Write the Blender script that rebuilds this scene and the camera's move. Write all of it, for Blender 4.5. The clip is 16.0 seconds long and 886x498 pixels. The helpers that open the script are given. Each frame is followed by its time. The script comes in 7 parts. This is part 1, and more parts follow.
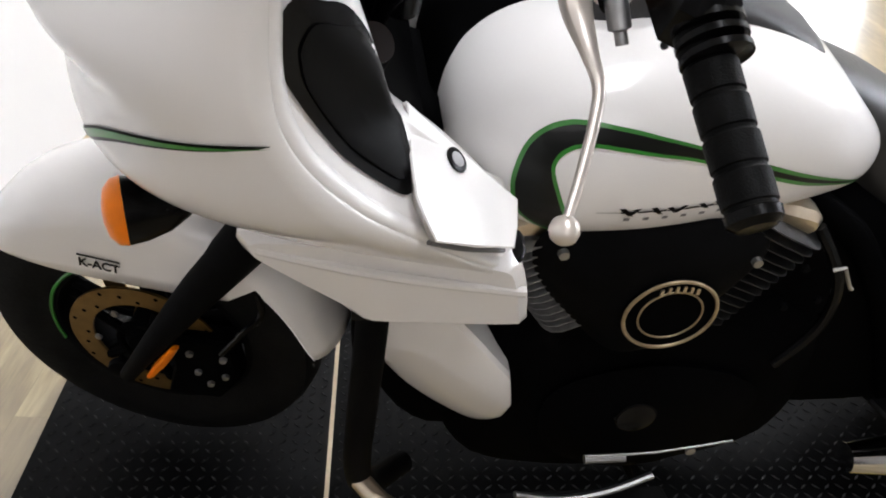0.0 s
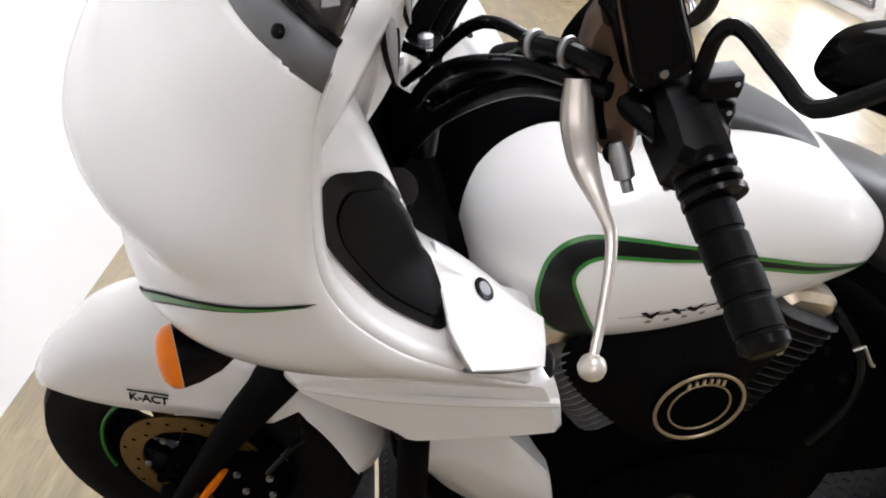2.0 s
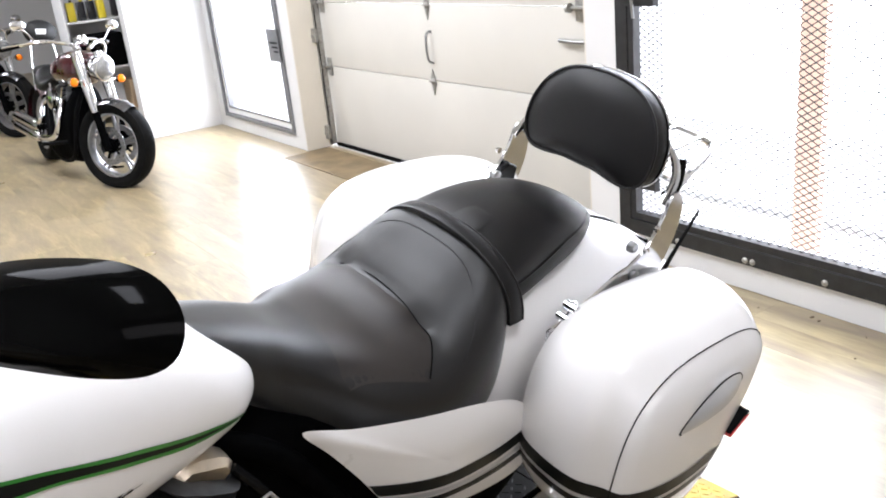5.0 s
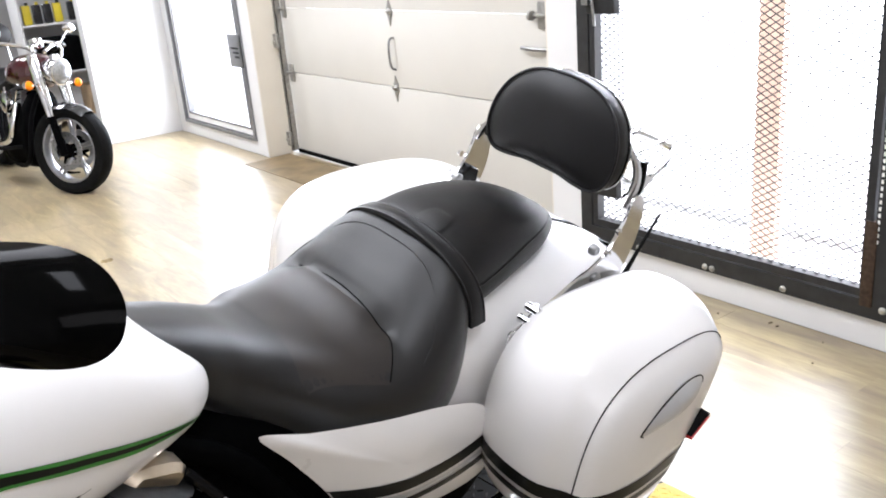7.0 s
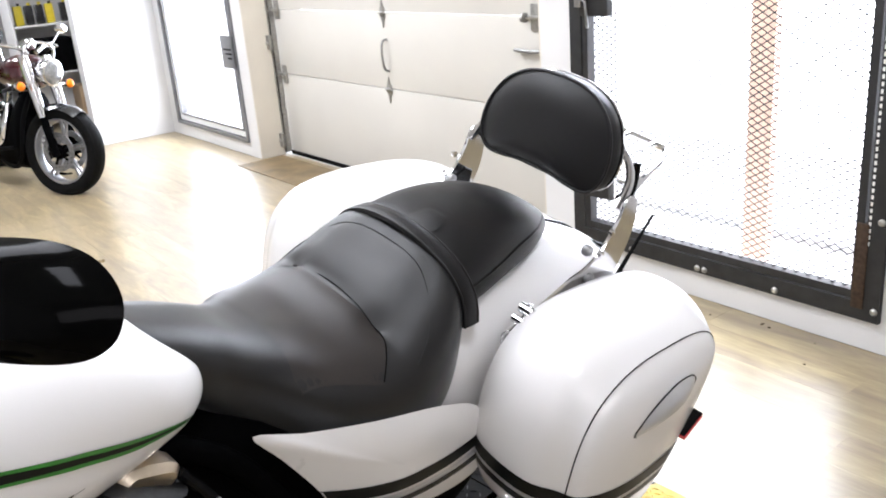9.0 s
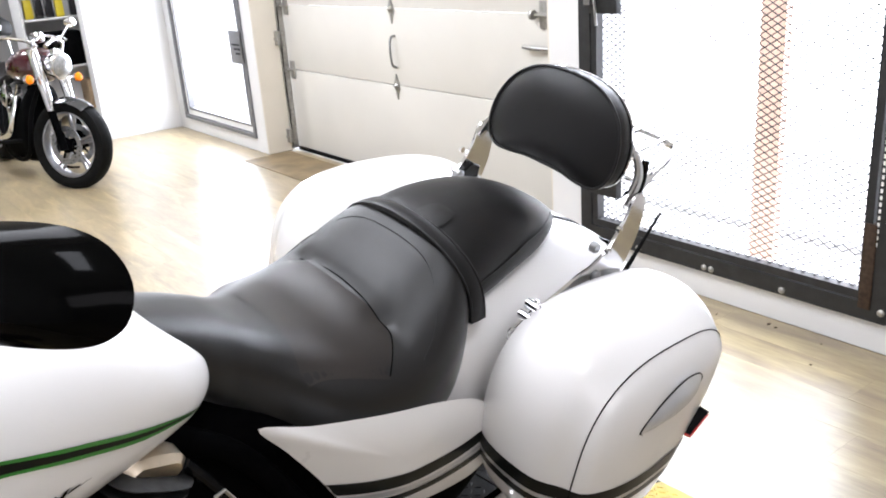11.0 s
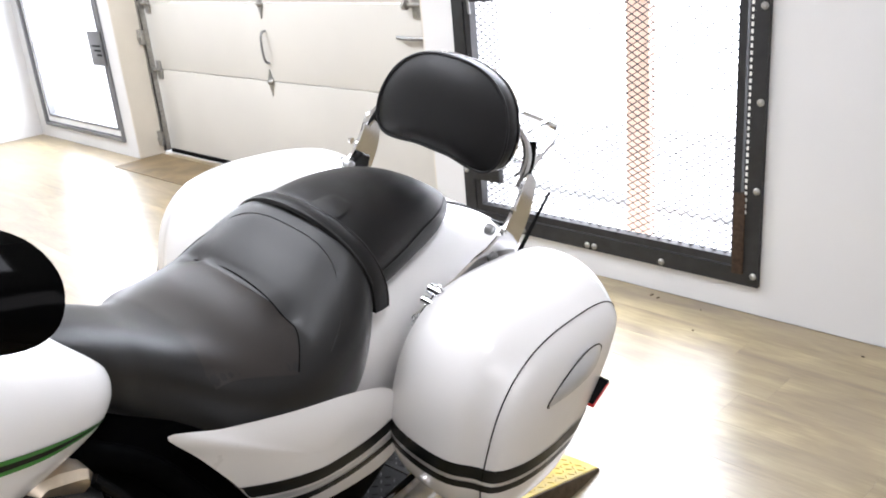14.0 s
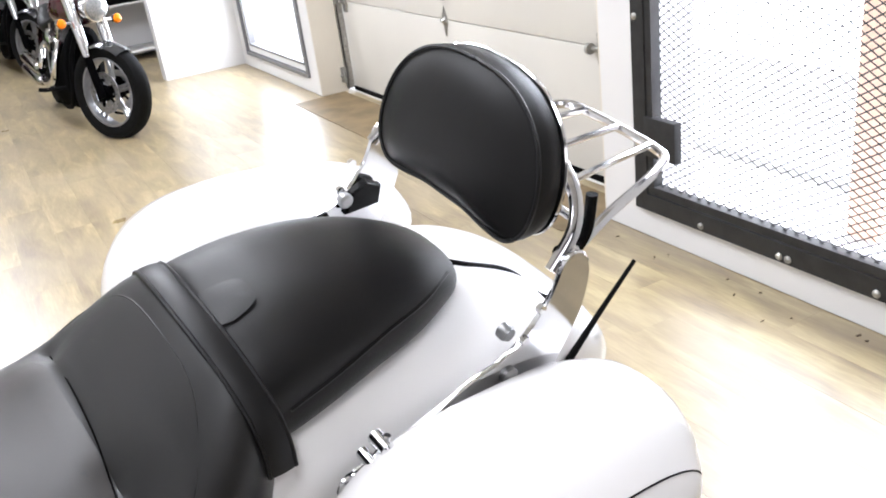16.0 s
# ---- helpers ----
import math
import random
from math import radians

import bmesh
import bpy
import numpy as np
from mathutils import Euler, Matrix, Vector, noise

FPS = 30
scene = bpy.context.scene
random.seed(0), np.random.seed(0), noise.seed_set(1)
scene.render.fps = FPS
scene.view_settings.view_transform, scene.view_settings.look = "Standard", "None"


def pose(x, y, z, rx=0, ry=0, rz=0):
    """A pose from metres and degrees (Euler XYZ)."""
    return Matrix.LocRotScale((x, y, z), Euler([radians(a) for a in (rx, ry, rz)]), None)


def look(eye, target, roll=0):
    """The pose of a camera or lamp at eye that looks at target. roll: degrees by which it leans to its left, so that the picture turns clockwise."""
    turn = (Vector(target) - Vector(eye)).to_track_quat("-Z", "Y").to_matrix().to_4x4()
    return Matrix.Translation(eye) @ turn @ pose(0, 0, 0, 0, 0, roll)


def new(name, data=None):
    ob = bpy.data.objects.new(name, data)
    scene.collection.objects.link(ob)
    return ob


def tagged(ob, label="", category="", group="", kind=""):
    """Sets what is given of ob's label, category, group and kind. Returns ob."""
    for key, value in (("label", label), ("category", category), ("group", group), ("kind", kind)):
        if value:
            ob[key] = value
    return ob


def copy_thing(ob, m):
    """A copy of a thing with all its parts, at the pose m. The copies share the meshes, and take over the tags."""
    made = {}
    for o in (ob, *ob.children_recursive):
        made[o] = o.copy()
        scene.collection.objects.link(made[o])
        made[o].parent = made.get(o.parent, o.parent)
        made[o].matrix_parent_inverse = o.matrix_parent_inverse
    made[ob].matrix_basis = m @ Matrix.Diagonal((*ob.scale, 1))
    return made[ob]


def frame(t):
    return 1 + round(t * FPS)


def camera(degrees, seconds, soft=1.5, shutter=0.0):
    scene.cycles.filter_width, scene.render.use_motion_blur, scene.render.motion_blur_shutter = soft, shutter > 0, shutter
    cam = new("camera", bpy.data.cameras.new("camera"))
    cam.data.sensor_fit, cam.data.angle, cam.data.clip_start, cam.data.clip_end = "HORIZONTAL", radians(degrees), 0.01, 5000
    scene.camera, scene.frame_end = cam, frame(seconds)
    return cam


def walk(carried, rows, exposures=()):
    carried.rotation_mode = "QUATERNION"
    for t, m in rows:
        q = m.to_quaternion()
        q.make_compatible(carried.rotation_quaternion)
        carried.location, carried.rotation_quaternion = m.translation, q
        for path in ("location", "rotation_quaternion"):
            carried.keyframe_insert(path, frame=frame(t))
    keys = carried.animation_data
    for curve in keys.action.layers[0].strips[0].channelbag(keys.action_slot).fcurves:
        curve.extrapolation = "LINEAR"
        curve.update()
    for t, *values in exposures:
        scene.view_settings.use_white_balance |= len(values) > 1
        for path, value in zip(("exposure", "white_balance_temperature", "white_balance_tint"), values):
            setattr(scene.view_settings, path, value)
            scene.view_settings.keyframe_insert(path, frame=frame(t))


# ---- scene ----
cam = camera(53.6, 16.0, 1.9)
PATH = [
    (0, (0.444, -1.085, 1.487), (0.485, 0.615, 0.434), 3.6),
    (0.5, (0.404, -1.087, 1.5), (0.311, 0.609, 0.446), 2.7),
    (1, (0.368, -1.101, 1.509), (0.162, 0.574, 0.436), 0.7),
    (1.5, (0.373, -1.107, 1.537), (0.176, 0.617, 0.543), -0.8),
    (2, (0.432, -1.113, 1.568), (0.424, 0.671, 0.663), -1.8),
    (2.5, (0.486, -1.123, 1.584), (0.693, 0.698, 0.784), -2.4),
    (3, (0.552, -1.118, 1.587), (1.002, 0.687, 0.852), -3.6),
    (3.5, (0.61, -1.119, 1.595), (1.274, 0.629, 0.885), -4.8),
    (4, (0.638, -1.127, 1.604), (1.448, 0.569, 0.92), -5.7),
    (4.5, (0.661, -1.132, 1.609), (1.582, 0.513, 0.942), -5.8),
    (5, (0.681, -1.131, 1.605), (1.707, 0.444, 0.92), -5.8),
    (7.5, (0.692, -1.121, 1.582), (1.803, 0.398, 0.907), -4.8),
    (8, (0.694, -1.122, 1.581), (1.821, 0.383, 0.901), -4.7),
    (8.5, (0.689, -1.121, 1.58), (1.808, 0.395, 0.909), -4.3),
    (9, (0.686, -1.123, 1.582), (1.8, 0.398, 0.913), -4.6),
    (11.5, (0.683, -1.121, 1.576), (1.784, 0.407, 0.903), -4.1),
    (12, (0.689, -1.122, 1.579), (1.808, 0.396, 0.91), -4.9),
    (12.5, (0.698, -1.114, 1.572), (1.857, 0.36, 0.877), -5.3),
    (13, (0.699, -1.107, 1.57), (1.876, 0.347, 0.863), -5.3),
    (13.5, (0.689, -1.104, 1.571), (1.945, 0.288, 0.874), -4.2),
    (14, (0.653, -1.102, 1.57), (1.952, 0.244, 0.863), -5.1),
    (14.5, (0.659, -1.091, 1.564), (1.997, 0.192, 0.814), -5.0),
    (15, (0.903, -1.057, 1.554), (2.065, 0.424, 0.876), -5.2),
    (15.5, (1.171, -1.027, 1.567), (2.253, 0.514, 0.894), -6.5),
    (16, (1.437, -0.802, 1.543), (2.254, 0.83, 0.724), -7.6),
]
walk(cam, [(t, look(eye, target, roll)) for t, eye, target, roll in PATH],
     [(0.0, 0.42, 6060, 12), (2.0, 0.50, 6040, 12), (4.5, 0.58, 5910, 13), (16.0, 0.58, 5900, 13)])

# ---- world, light, exposure ----
world = bpy.data.worlds.new("overcast_sky")
scene.world = world
world.use_nodes = True
wn = world.node_tree.nodes
sky = wn.new("ShaderNodeTexSky")
sky.sky_type, sky.sun_disc = "NISHITA", False
sky.sun_elevation, sky.sun_rotation = radians(40), radians(100)
world.node_tree.links.new(sky.outputs[0], wn["Background"].inputs[0])
wn["Background"].inputs[1].default_value = 0.12

X_WALL = 3.68          # inner face of the gate wall
X_FRONT = -0.89       # white wall before the motorcycle
Y_END = 7.2            # white partition at the end of the bay
Y_BACK, Y_FAR, Z_CEIL = -4.2, 15.0, 3.4
X_SIDE = -3.2


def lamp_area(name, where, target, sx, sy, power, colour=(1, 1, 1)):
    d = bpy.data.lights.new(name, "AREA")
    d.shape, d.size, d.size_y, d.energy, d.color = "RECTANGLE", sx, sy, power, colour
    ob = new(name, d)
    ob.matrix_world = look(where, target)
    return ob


lamp_area("gate_daylight", (4.75, 1.1, 2.75), (0.6, 0.7, 0.4), 2.0, 1.3, 200, (0.96, 0.98, 1.0))
# unseen fill lamp behind the camera; the opening it sits in is added too
lamp_area("back_wall_fill_light", (0.9, Y_BACK - 0.02, 2.2), (0.9, 0.0, 1.0), 3.0, 1.3, 29, (1.0, 0.93, 0.88))
lamp_area("door_daylight", (3.80, 6.4, 1.3), (0, 6.0, 0.9), 1.2, 2.1, 55, (0.96, 0.98, 1.0))
# unseen fill lamp, large and placed so that the seat bucket mirrors it
lamp_area("ceiling_fill_light", (0.98, 1.0, Z_CEIL - 0.09), (0.98, 1.001, 0), 1.3, 1.3, 44, (1.0, 0.985, 0.965))
# added ceiling lamps without fixtures, powers set to lift dull areas
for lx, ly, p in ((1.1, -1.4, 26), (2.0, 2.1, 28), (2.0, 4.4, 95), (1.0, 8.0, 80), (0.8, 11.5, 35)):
    lamp_area("ceiling_fill_light", (lx, ly, Z_CEIL - 0.09), (lx, ly + 0.001, 0), 0.5, 1.15, p, (1.0, 0.985, 0.965))


# ---- materials ----
def mat(name, colour, rough=0.5, metal=0.0, coat=0.0, grain=0.0, scale=20.0, bump=0.0, bump_scale=80.0,
        colour2=None, emit=0.0, spec=0.5, sheen=0.0, stretch=(1, 1, 1), rough_var=0.08):
    m = bpy.data.materials.new(name)
    m.use_nodes = True
    nt = m.node_tree
    b = nt.nodes["Principled BSDF"]
    b.inputs["Roughness"].default_value = rough
    b.inputs["Metallic"].default_value = metal
    b.inputs["Coat Weight"].default_value = coat
    b.inputs["Coat Roughness"].default_value = 0.04
    b.inputs["Specular IOR Level"].default_value = spec
    b.inputs["Base Color"].default_value = (*colour, 1)
    b.inputs["Sheen Weight"].default_value = sheen
    b.inputs["Sheen Roughness"].default_value = 0.4
    tc = nt.nodes.new("ShaderNodeTexCoord")
    mp = nt.nodes.new("ShaderNodeMapping")
    mp.inputs["Scale"].default_value = stretch
    nt.links.new(tc.outputs["Object"], mp.inputs[0])
    if grain or colour2:
        n1 = nt.nodes.new("ShaderNodeTexNoise")
        n1.inputs["Scale"].default_value = scale
        n1.inputs["Detail"].default_value = 6
        nt.links.new(mp.outputs[0], n1.inputs[0])
        mix = nt.nodes.new("ShaderNodeMix")
        mix.data_type = "RGBA"
        c2 = colour2 or tuple(max(0, c * (1 - grain)) for c in colour)
        mix.inputs["A"].default_value = (*colour, 1)
        mix.inputs["B"].default_value = (*c2, 1)
        ramp = nt.nodes.new("ShaderNodeMapRange")
        ramp.inputs[1].default_value, ramp.inputs[2].default_value = 0.35, 0.68
        nt.links.new(n1.outputs[0], ramp.inputs[0])
        nt.links.new(ramp.outputs[0], mix.inputs["Factor"])
        nt.links.new(mix.outputs["Result"], b.inputs["Base Color"])
        rr = nt.nodes.new("ShaderNodeMapRange")
        rr.inputs[3].default_value, rr.inputs[4].default_value = rough, min(1, rough + rough_var)
        nt.links.new(n1.outputs[0], rr.inputs[0])
        nt.links.new(rr.outputs[0], b.inputs["Roughness"])
    if bump:
        n2 = nt.nodes.new("ShaderNodeTexNoise")
        n2.inputs["Scale"].default_value = bump_scale
        n2.inputs["Detail"].default_value = 4
        nt.links.new(mp.outputs[0], n2.inputs[0])
        bp = nt.nodes.new("ShaderNodeBump")
        bp.inputs["Strength"].default_value = bump
        bp.inputs["Distance"].default_value = 0.002
        nt.links.new(n2.outputs[0], bp.inputs["Height"])
        nt.links.new(bp.outputs[0], b.inputs["Normal"])
    if emit:
        b.inputs["Emission Color"].default_value = (*colour, 1)
        b.inputs["Emission Strength"].default_value = emit
    return m


WHITE = mat("pearl_white_paint", (0.83, 0.812, 0.795), 0.25, 0, 0.8, 0.02, 4, 0.02, 900)
WHITE.node_tree.nodes["Principled BSDF"].inputs["Coat Roughness"].default_value = 0.06
BLACK = mat("gloss_black_plastic", (0.003, 0.003, 0.0032), 0.22, 0, 0.0, 0.3, 30, spec=0.12)
GLOSSB = mat("piano_black_plastic", (0.002, 0.002, 0.002), 0.09, 0, 0.0, 0.2, 20, spec=0.04, rough_var=0.03)
LOUV = mat("light_grey_plastic", (0.34, 0.34, 0.35), 0.4, 0, 0, 0.12, 20)
SATIN = mat("satin_black_metal", (0.0025, 0.0025, 0.0028), 0.6, 0.0, 0, 0.35, 25, 0.15, 300, spec=0.04)
DARK = mat("black_engine_paint", (0.0012, 0.0012, 0.0014), 0.7, 0.0, 0, 0.3, 40, 0.2, 400, spec=0.02)
LEATHER = mat("black_seat_vinyl", (0.006, 0.0056, 0.0055), 0.38, 0, 0, 0.25, 9, 0.14, 800, rough_var=0.12, spec=0.28)
# nearly the same black as LEATHER, with stronger specular and sheen
SEATV = mat("shinier_seat_vinyl", (0.006, 0.0056, 0.0054), 0.40, 0, 0, 0.25, 9, 0.14, 800, rough_var=0.10, spec=0.5, sheen=0.14)
PADV = mat("grey_black_vinyl", (0.032, 0.032, 0.034), 0.46, 0, 0, 0.2, 8, 0.3, 420)
RUBBER = mat("tyre_rubber", (0.005, 0.005, 0.005), 0.7, 0, 0, 0.4, 30, 0.5, 120, spec=0.1)
GRIPR = mat("grip_rubber", (0.002, 0.002, 0.002), 0.5, 0, 0, 0.3, 60, 0.3, 500, spec=0.08)
CHROME = mat("polished_chrome", (0.72, 0.72, 0.73), 0.07, 1.0, 0, 0.08, 12, 0, 10, rough_var=0.05)
ALLOY = mat("brushed_alloy", (0.72, 0.62, 0.48), 0.3, 1.0, 0, 0.15, 40)
LEVERM = mat("polished_lever_alloy", (0.74, 0.68, 0.62), 0.32, 0.7, 0.15, 0.1, 30)
BADGEM = mat("dull_tan_alloy", (0.42, 0.33, 0.21), 0.42, 0.8, 0, 0.2, 40)
STEEL = mat("grey_steel", (0.35, 0.35, 0.35), 0.4, 1.0, 0, 0.2, 40)
GOLD = mat("bronze_brake_disc", (0.24, 0.15, 0.05), 0.38, 0.9, 0, 0.2, 40)
GREEN = mat("green_stripe_paint", (0.030, 0.20, 0.022), 0.3, 0, 0.5, 0.15, 30)
LIME = mat("lime_green_paint", (0.36, 0.72, 0.03), 0.3, 0, 0.7, 0.1, 10)
STRIPE = mat("black_stripe_paint", (0.006, 0.0065, 0.006), 0.3, 0, 0.12, 0.2, 30, spec=0.2)
ORANGE = mat("amber_lens", (0.98, 0.24, 0.001), 0.25, 0, 0.0, 0.12, 40, spec=0.25)
RED = mat("red_lens", (0.45, 0.02, 0.02), 0.15, 0, 0.8, 0.2, 40)
MAROON = mat("maroon_paint", (0.045, 0.004, 0.007), 0.2, 0, 0.9, 0.2, 8)
SILVER = mat("silver_stripe_paint", (0.62, 0.62, 0.62), 0.28, 0.5, 0.5, 0.08, 20)
PLASTIC = mat("dark_grey_plastic", (0.004, 0.004, 0.0042), 0.38, 0, 0, 0.2, 30, 0.1, 700, spec=0.08)
GREYPL = mat("mid_grey_plastic", (0.15, 0.15, 0.155), 0.4, 0, 0, 0.12, 20)
SMOKE = mat("smoked_screen", (0.035, 0.030, 0.028), 0.06, 0, 0.9, 0.1, 5)
LAMPG = mat("clear_lamp_lens", (0.42, 0.43, 0.44), 0.12, 0.5, 0.6, 0.5, 90)
WALLP = mat("white_wall_paint", (0.675, 0.67, 0.665), 0.6, 0, 0, 0.04, 1.2, 0.15, 140)
DIMP = mat("dark_grey_wall_paint", (0.10, 0.097, 0.094), 0.6, 0, 0, 0.06, 1.2, 0.15, 140)
CEILP = mat("white_ceiling_paint", (0.78, 0.77, 0.74), 0.8, 0, 0, 0.05, 2)
DOORP = mat("cream_door_paint", (0.60, 0.58, 0.53), 0.45, 0, 0, 0.06, 1.5, 0.12, 90)
JAMBP = mat("cream_jamb_paint", (0.66, 0.61, 0.52), 0.5, 0, 0, 0.08, 3, 0.2, 60)
GALV = mat("galvanised_steel", (0.42, 0.41, 0.38), 0.42, 0.8, 0, 0.25, 50)
GATEM = mat("black_gate_paint", (0.020, 0.020, 0.021), 0.5, 0.2, 0, 0.35, 20, 0.3, 150)
RUST = mat("rusty_hinge_steel", (0.06, 0.035, 0.02), 0.7, 0.3, 0, 0.5, 60, 0.4, 200)
OPENF = mat("orange_mesh_fence", (0.92, 0.62, 0.47), 0.6, 0, 0, 0.15, 40)
YELLOW = mat("worn_yellow_paint", (0.58, 0.42, 0.045), 0.5, 0, 0, 0, 18, 0.3, 90, colour2=(0.42, 0.33, 0.10))
PLATE = mat("black_tread_plate", (0.003, 0.003, 0.0033), 0.42, 0.0, 0, 0.4, 14, 0.25, 200, spec=0.06)
# lighter and shinier than the plate, so highlights are partly in its colour
TREADM = mat("tread_highlight_edges", (0.010, 0.010, 0.0105), 0.34, 0.0, 0, 0.4, 30, spec=0.32)
WEDGE = mat("bare_ramp_steel", (0.13, 0.10, 0.065), 0.6, 0.5, 0, 0.4, 35, 0.4, 120)
SCREENB = mat("daylit_outdoors", (1.0, 1.0, 1.0), 0.9, 0, 0, emit=3.2)
CARD = mat("cardboard", (0.42, 0.30, 0.18), 0.8, 0, 0, 0.2, 12)


def wood_floor_material():
    m = bpy.data.materials.new("laminate_wood_planks")
    m.use_nodes = True
    nt = m.node_tree
    b = nt.nodes["Principled BSDF"]
    tc, oi = nt.nodes.new("ShaderNodeTexCoord"), nt.nodes.new("ShaderNodeObjectInfo")
    geo = nt.nodes.new("ShaderNodeNewGeometry")
    add = nt.nodes.new("ShaderNodeVectorMath")
    mul = nt.nodes.new("ShaderNodeMath")
    mul.operation, mul.inputs[1].default_value = "MULTIPLY", 37.0
    rs = nt.nodes.new("ShaderNodeMath")
    rs.operation = "ADD"
    nt.links.new(oi.outputs["Random"], rs.inputs[0])
    nt.links.new(geo.outputs["Random Per Island"], rs.inputs[1])
    fr = nt.nodes.new("ShaderNodeMath")
    fr.operation = "FRACT"
    nt.links.new(rs.outputs[0], fr.inputs[0])
    nt.links.new(fr.outputs[0], mul.inputs[0])
    nt.links.new(geo.outputs["Position"], add.inputs[0])
    comb = nt.nodes.new("ShaderNodeCombineXYZ")
    nt.links.new(mul.outputs[0], comb.inputs[0])
    nt.links.new(mul.outputs[0], comb.inputs[1])
    nt.links.new(comb.outputs[0], add.inputs[1])
    mp = nt.nodes.new("ShaderNodeMapping")
    mp.inputs["Scale"].default_value = (7, 1.4, 1)
    nt.links.new(add.outputs[0], mp.inputs[0])
    n1 = nt.nodes.new("ShaderNodeTexNoise")
    n1.inputs["Scale"].default_value, n1.inputs["Detail"].default_value, n1.inputs["Distortion"].default_value = 1.6, 8, 0.7
    nt.links.new(mp.outputs[0], n1.inputs[0])
    ramp = nt.nodes.new("ShaderNodeValToRGB")
    e = ramp.color_ramp.elements
    e[0].position, e[0].color = 0.30, (0.20, 0.152, 0.094, 1)
    e[1].position, e[1].color = 0.72, (0.43, 0.350, 0.192, 1)
    k = ramp.color_ramp.elements.new(0.5)
    k.color = (0.295, 0.232, 0.124, 1)
    nt.links.new(n1.outputs[0], ramp.inputs[0])
    mp3 = nt.nodes.new("ShaderNodeMapping")
    mp3.inputs["Scale"].default_value = (60, 5, 1)
    nt.links.new(add.outputs[0], mp3.inputs[0])
    n3 = nt.nodes.new("ShaderNodeTexNoise")
    n3.inputs["Scale"].default_value, n3.inputs["Detail"].default_value = 2.0, 6
    nt.links.new(mp3.outputs[0], n3.inputs[0])
    gr = nt.nodes.new("ShaderNodeMapRange")
    gr.inputs[1].default_value, gr.inputs[2].default_value = 0.3, 0.7
    gr.inputs[3].default_value, gr.inputs[4].default_value = 0.80, 1.12
    nt.links.new(n3.outputs[0], gr.inputs[0])
    hsv = nt.nodes.new("ShaderNodeHueSaturation")
    vr = nt.nodes.new("ShaderNodeMapRange")
    vr.inputs[3].default_value, vr.inputs[4].default_value = 0.90, 1.10
    nt.links.new(fr.outputs[0], vr.inputs[0])
    vm = nt.nodes.new("ShaderNodeMath")
    vm.operation = "MULTIPLY"
    nt.links.new(vr.outputs[0], vm.inputs[0])
    nt.links.new(gr.outputs[0], vm.inputs[1])
    nt.links.new(vm.outputs[0], hsv.inputs["Value"])
    nt.links.new(ramp.outputs[0], hsv.inputs["Color"])
    n2 = nt.nodes.new("ShaderNodeTexNoise")
    n2.inputs["Scale"].default_value = 2.2
    n2.inputs["Detail"].default_value = 5
    nt.links.new(geo.outputs["Position"], n2.inputs[0])
    dirt = nt.nodes.new("ShaderNodeMix")
    dirt.data_type = "RGBA"
    dirt.inputs["B"].default_value = (0.29, 0.235, 0.160, 1)
    dr = nt.nodes.new("ShaderNodeMapRange")
    dr.inputs[1].default_value, dr.inputs[2].default_value, dr.inputs[4].default_value = 0.40, 0.72, 0.68
    nt.links.new(n2.outputs[0], dr.inputs[0])
    nt.links.new(dr.outputs[0], dirt.inputs["Factor"])
    nt.links.new(hsv.outputs[0], dirt.inputs["A"])
    nt.links.new(dirt.outputs["Result"], b.inputs["Base Color"])
    rg = nt.nodes.new("ShaderNodeMapRange")
    rg.inputs[3].default_value, rg.inputs[4].default_value = 0.22, 0.40
    nt.links.new(n2.outputs[0], rg.inputs[0])
    nt.links.new(rg.outputs[0], b.inputs["Roughness"])
    b.inputs["Specular IOR Level"].default_value = 0.9
    b.inputs["IOR"].default_value = 1.6
    hsv.inputs["Saturation"].default_value = 0.98
    bp = nt.nodes.new("ShaderNodeBump")
    bp.inputs["Strength"].default_value, bp.inputs["Distance"].default_value = 0.12, 0.001
    nt.links.new(n1.outputs[0], bp.inputs["Height"])
    nt.links.new(bp.outputs[0], b.inputs["Normal"])
    return m


WOOD = wood_floor_material()


# ---- mesh helpers ----
def mesh_ob(name, verts, faces, material, parent=None, label="", sharp=35.0):
    me = bpy.data.meshes.new(name)
    me.from_pydata([tuple(v) for v in verts], [], faces)
    bm = bmesh.new()
    bm.from_mesh(me)
    bmesh.ops.recalc_face_normals(bm, faces=bm.faces)
    bm.to_mesh(me)
    bm.free()
    me.materials.append(material)
    me.shade_smooth()
    me.set_sharp_from_angle(angle=radians(sharp))
    ob = new(name, me)
    if parent:
        ob.parent = parent
    if label:
        tagged(ob, label=label)
    return ob


def part(name, geo, material, parent, label="", sharp=35.0):
    """One mesh under a thing or a part; geo is (verts, faces)."""
    return mesh_ob(name, geo[0], geo[1], material, parent, label, sharp)


def thing(name, m=None, label="", category="", group="", kind=""):
    ob = new(name)
    ob.empty_display_size = 0.1
    if m is not None:
        ob.matrix_world = m
    return tagged(ob, label, category, group, kind)


def join(*geos):
    v, f = [], []
    for gv, gf in geos:
        o = len(v)
        v += [Vector(p) for p in gv]
        f += [tuple(i + o for i in q) for q in gf]
    return v, f


def moved(geo, m):
    return [m @ Vector(p) for p in geo[0]], geo[1]


def mirrored(geo, y0=0.0):
    return [Vector((p[0], 2 * y0 - p[1], p[2])) for p in geo[0]], [tuple(reversed(q)) for q in geo[1]]


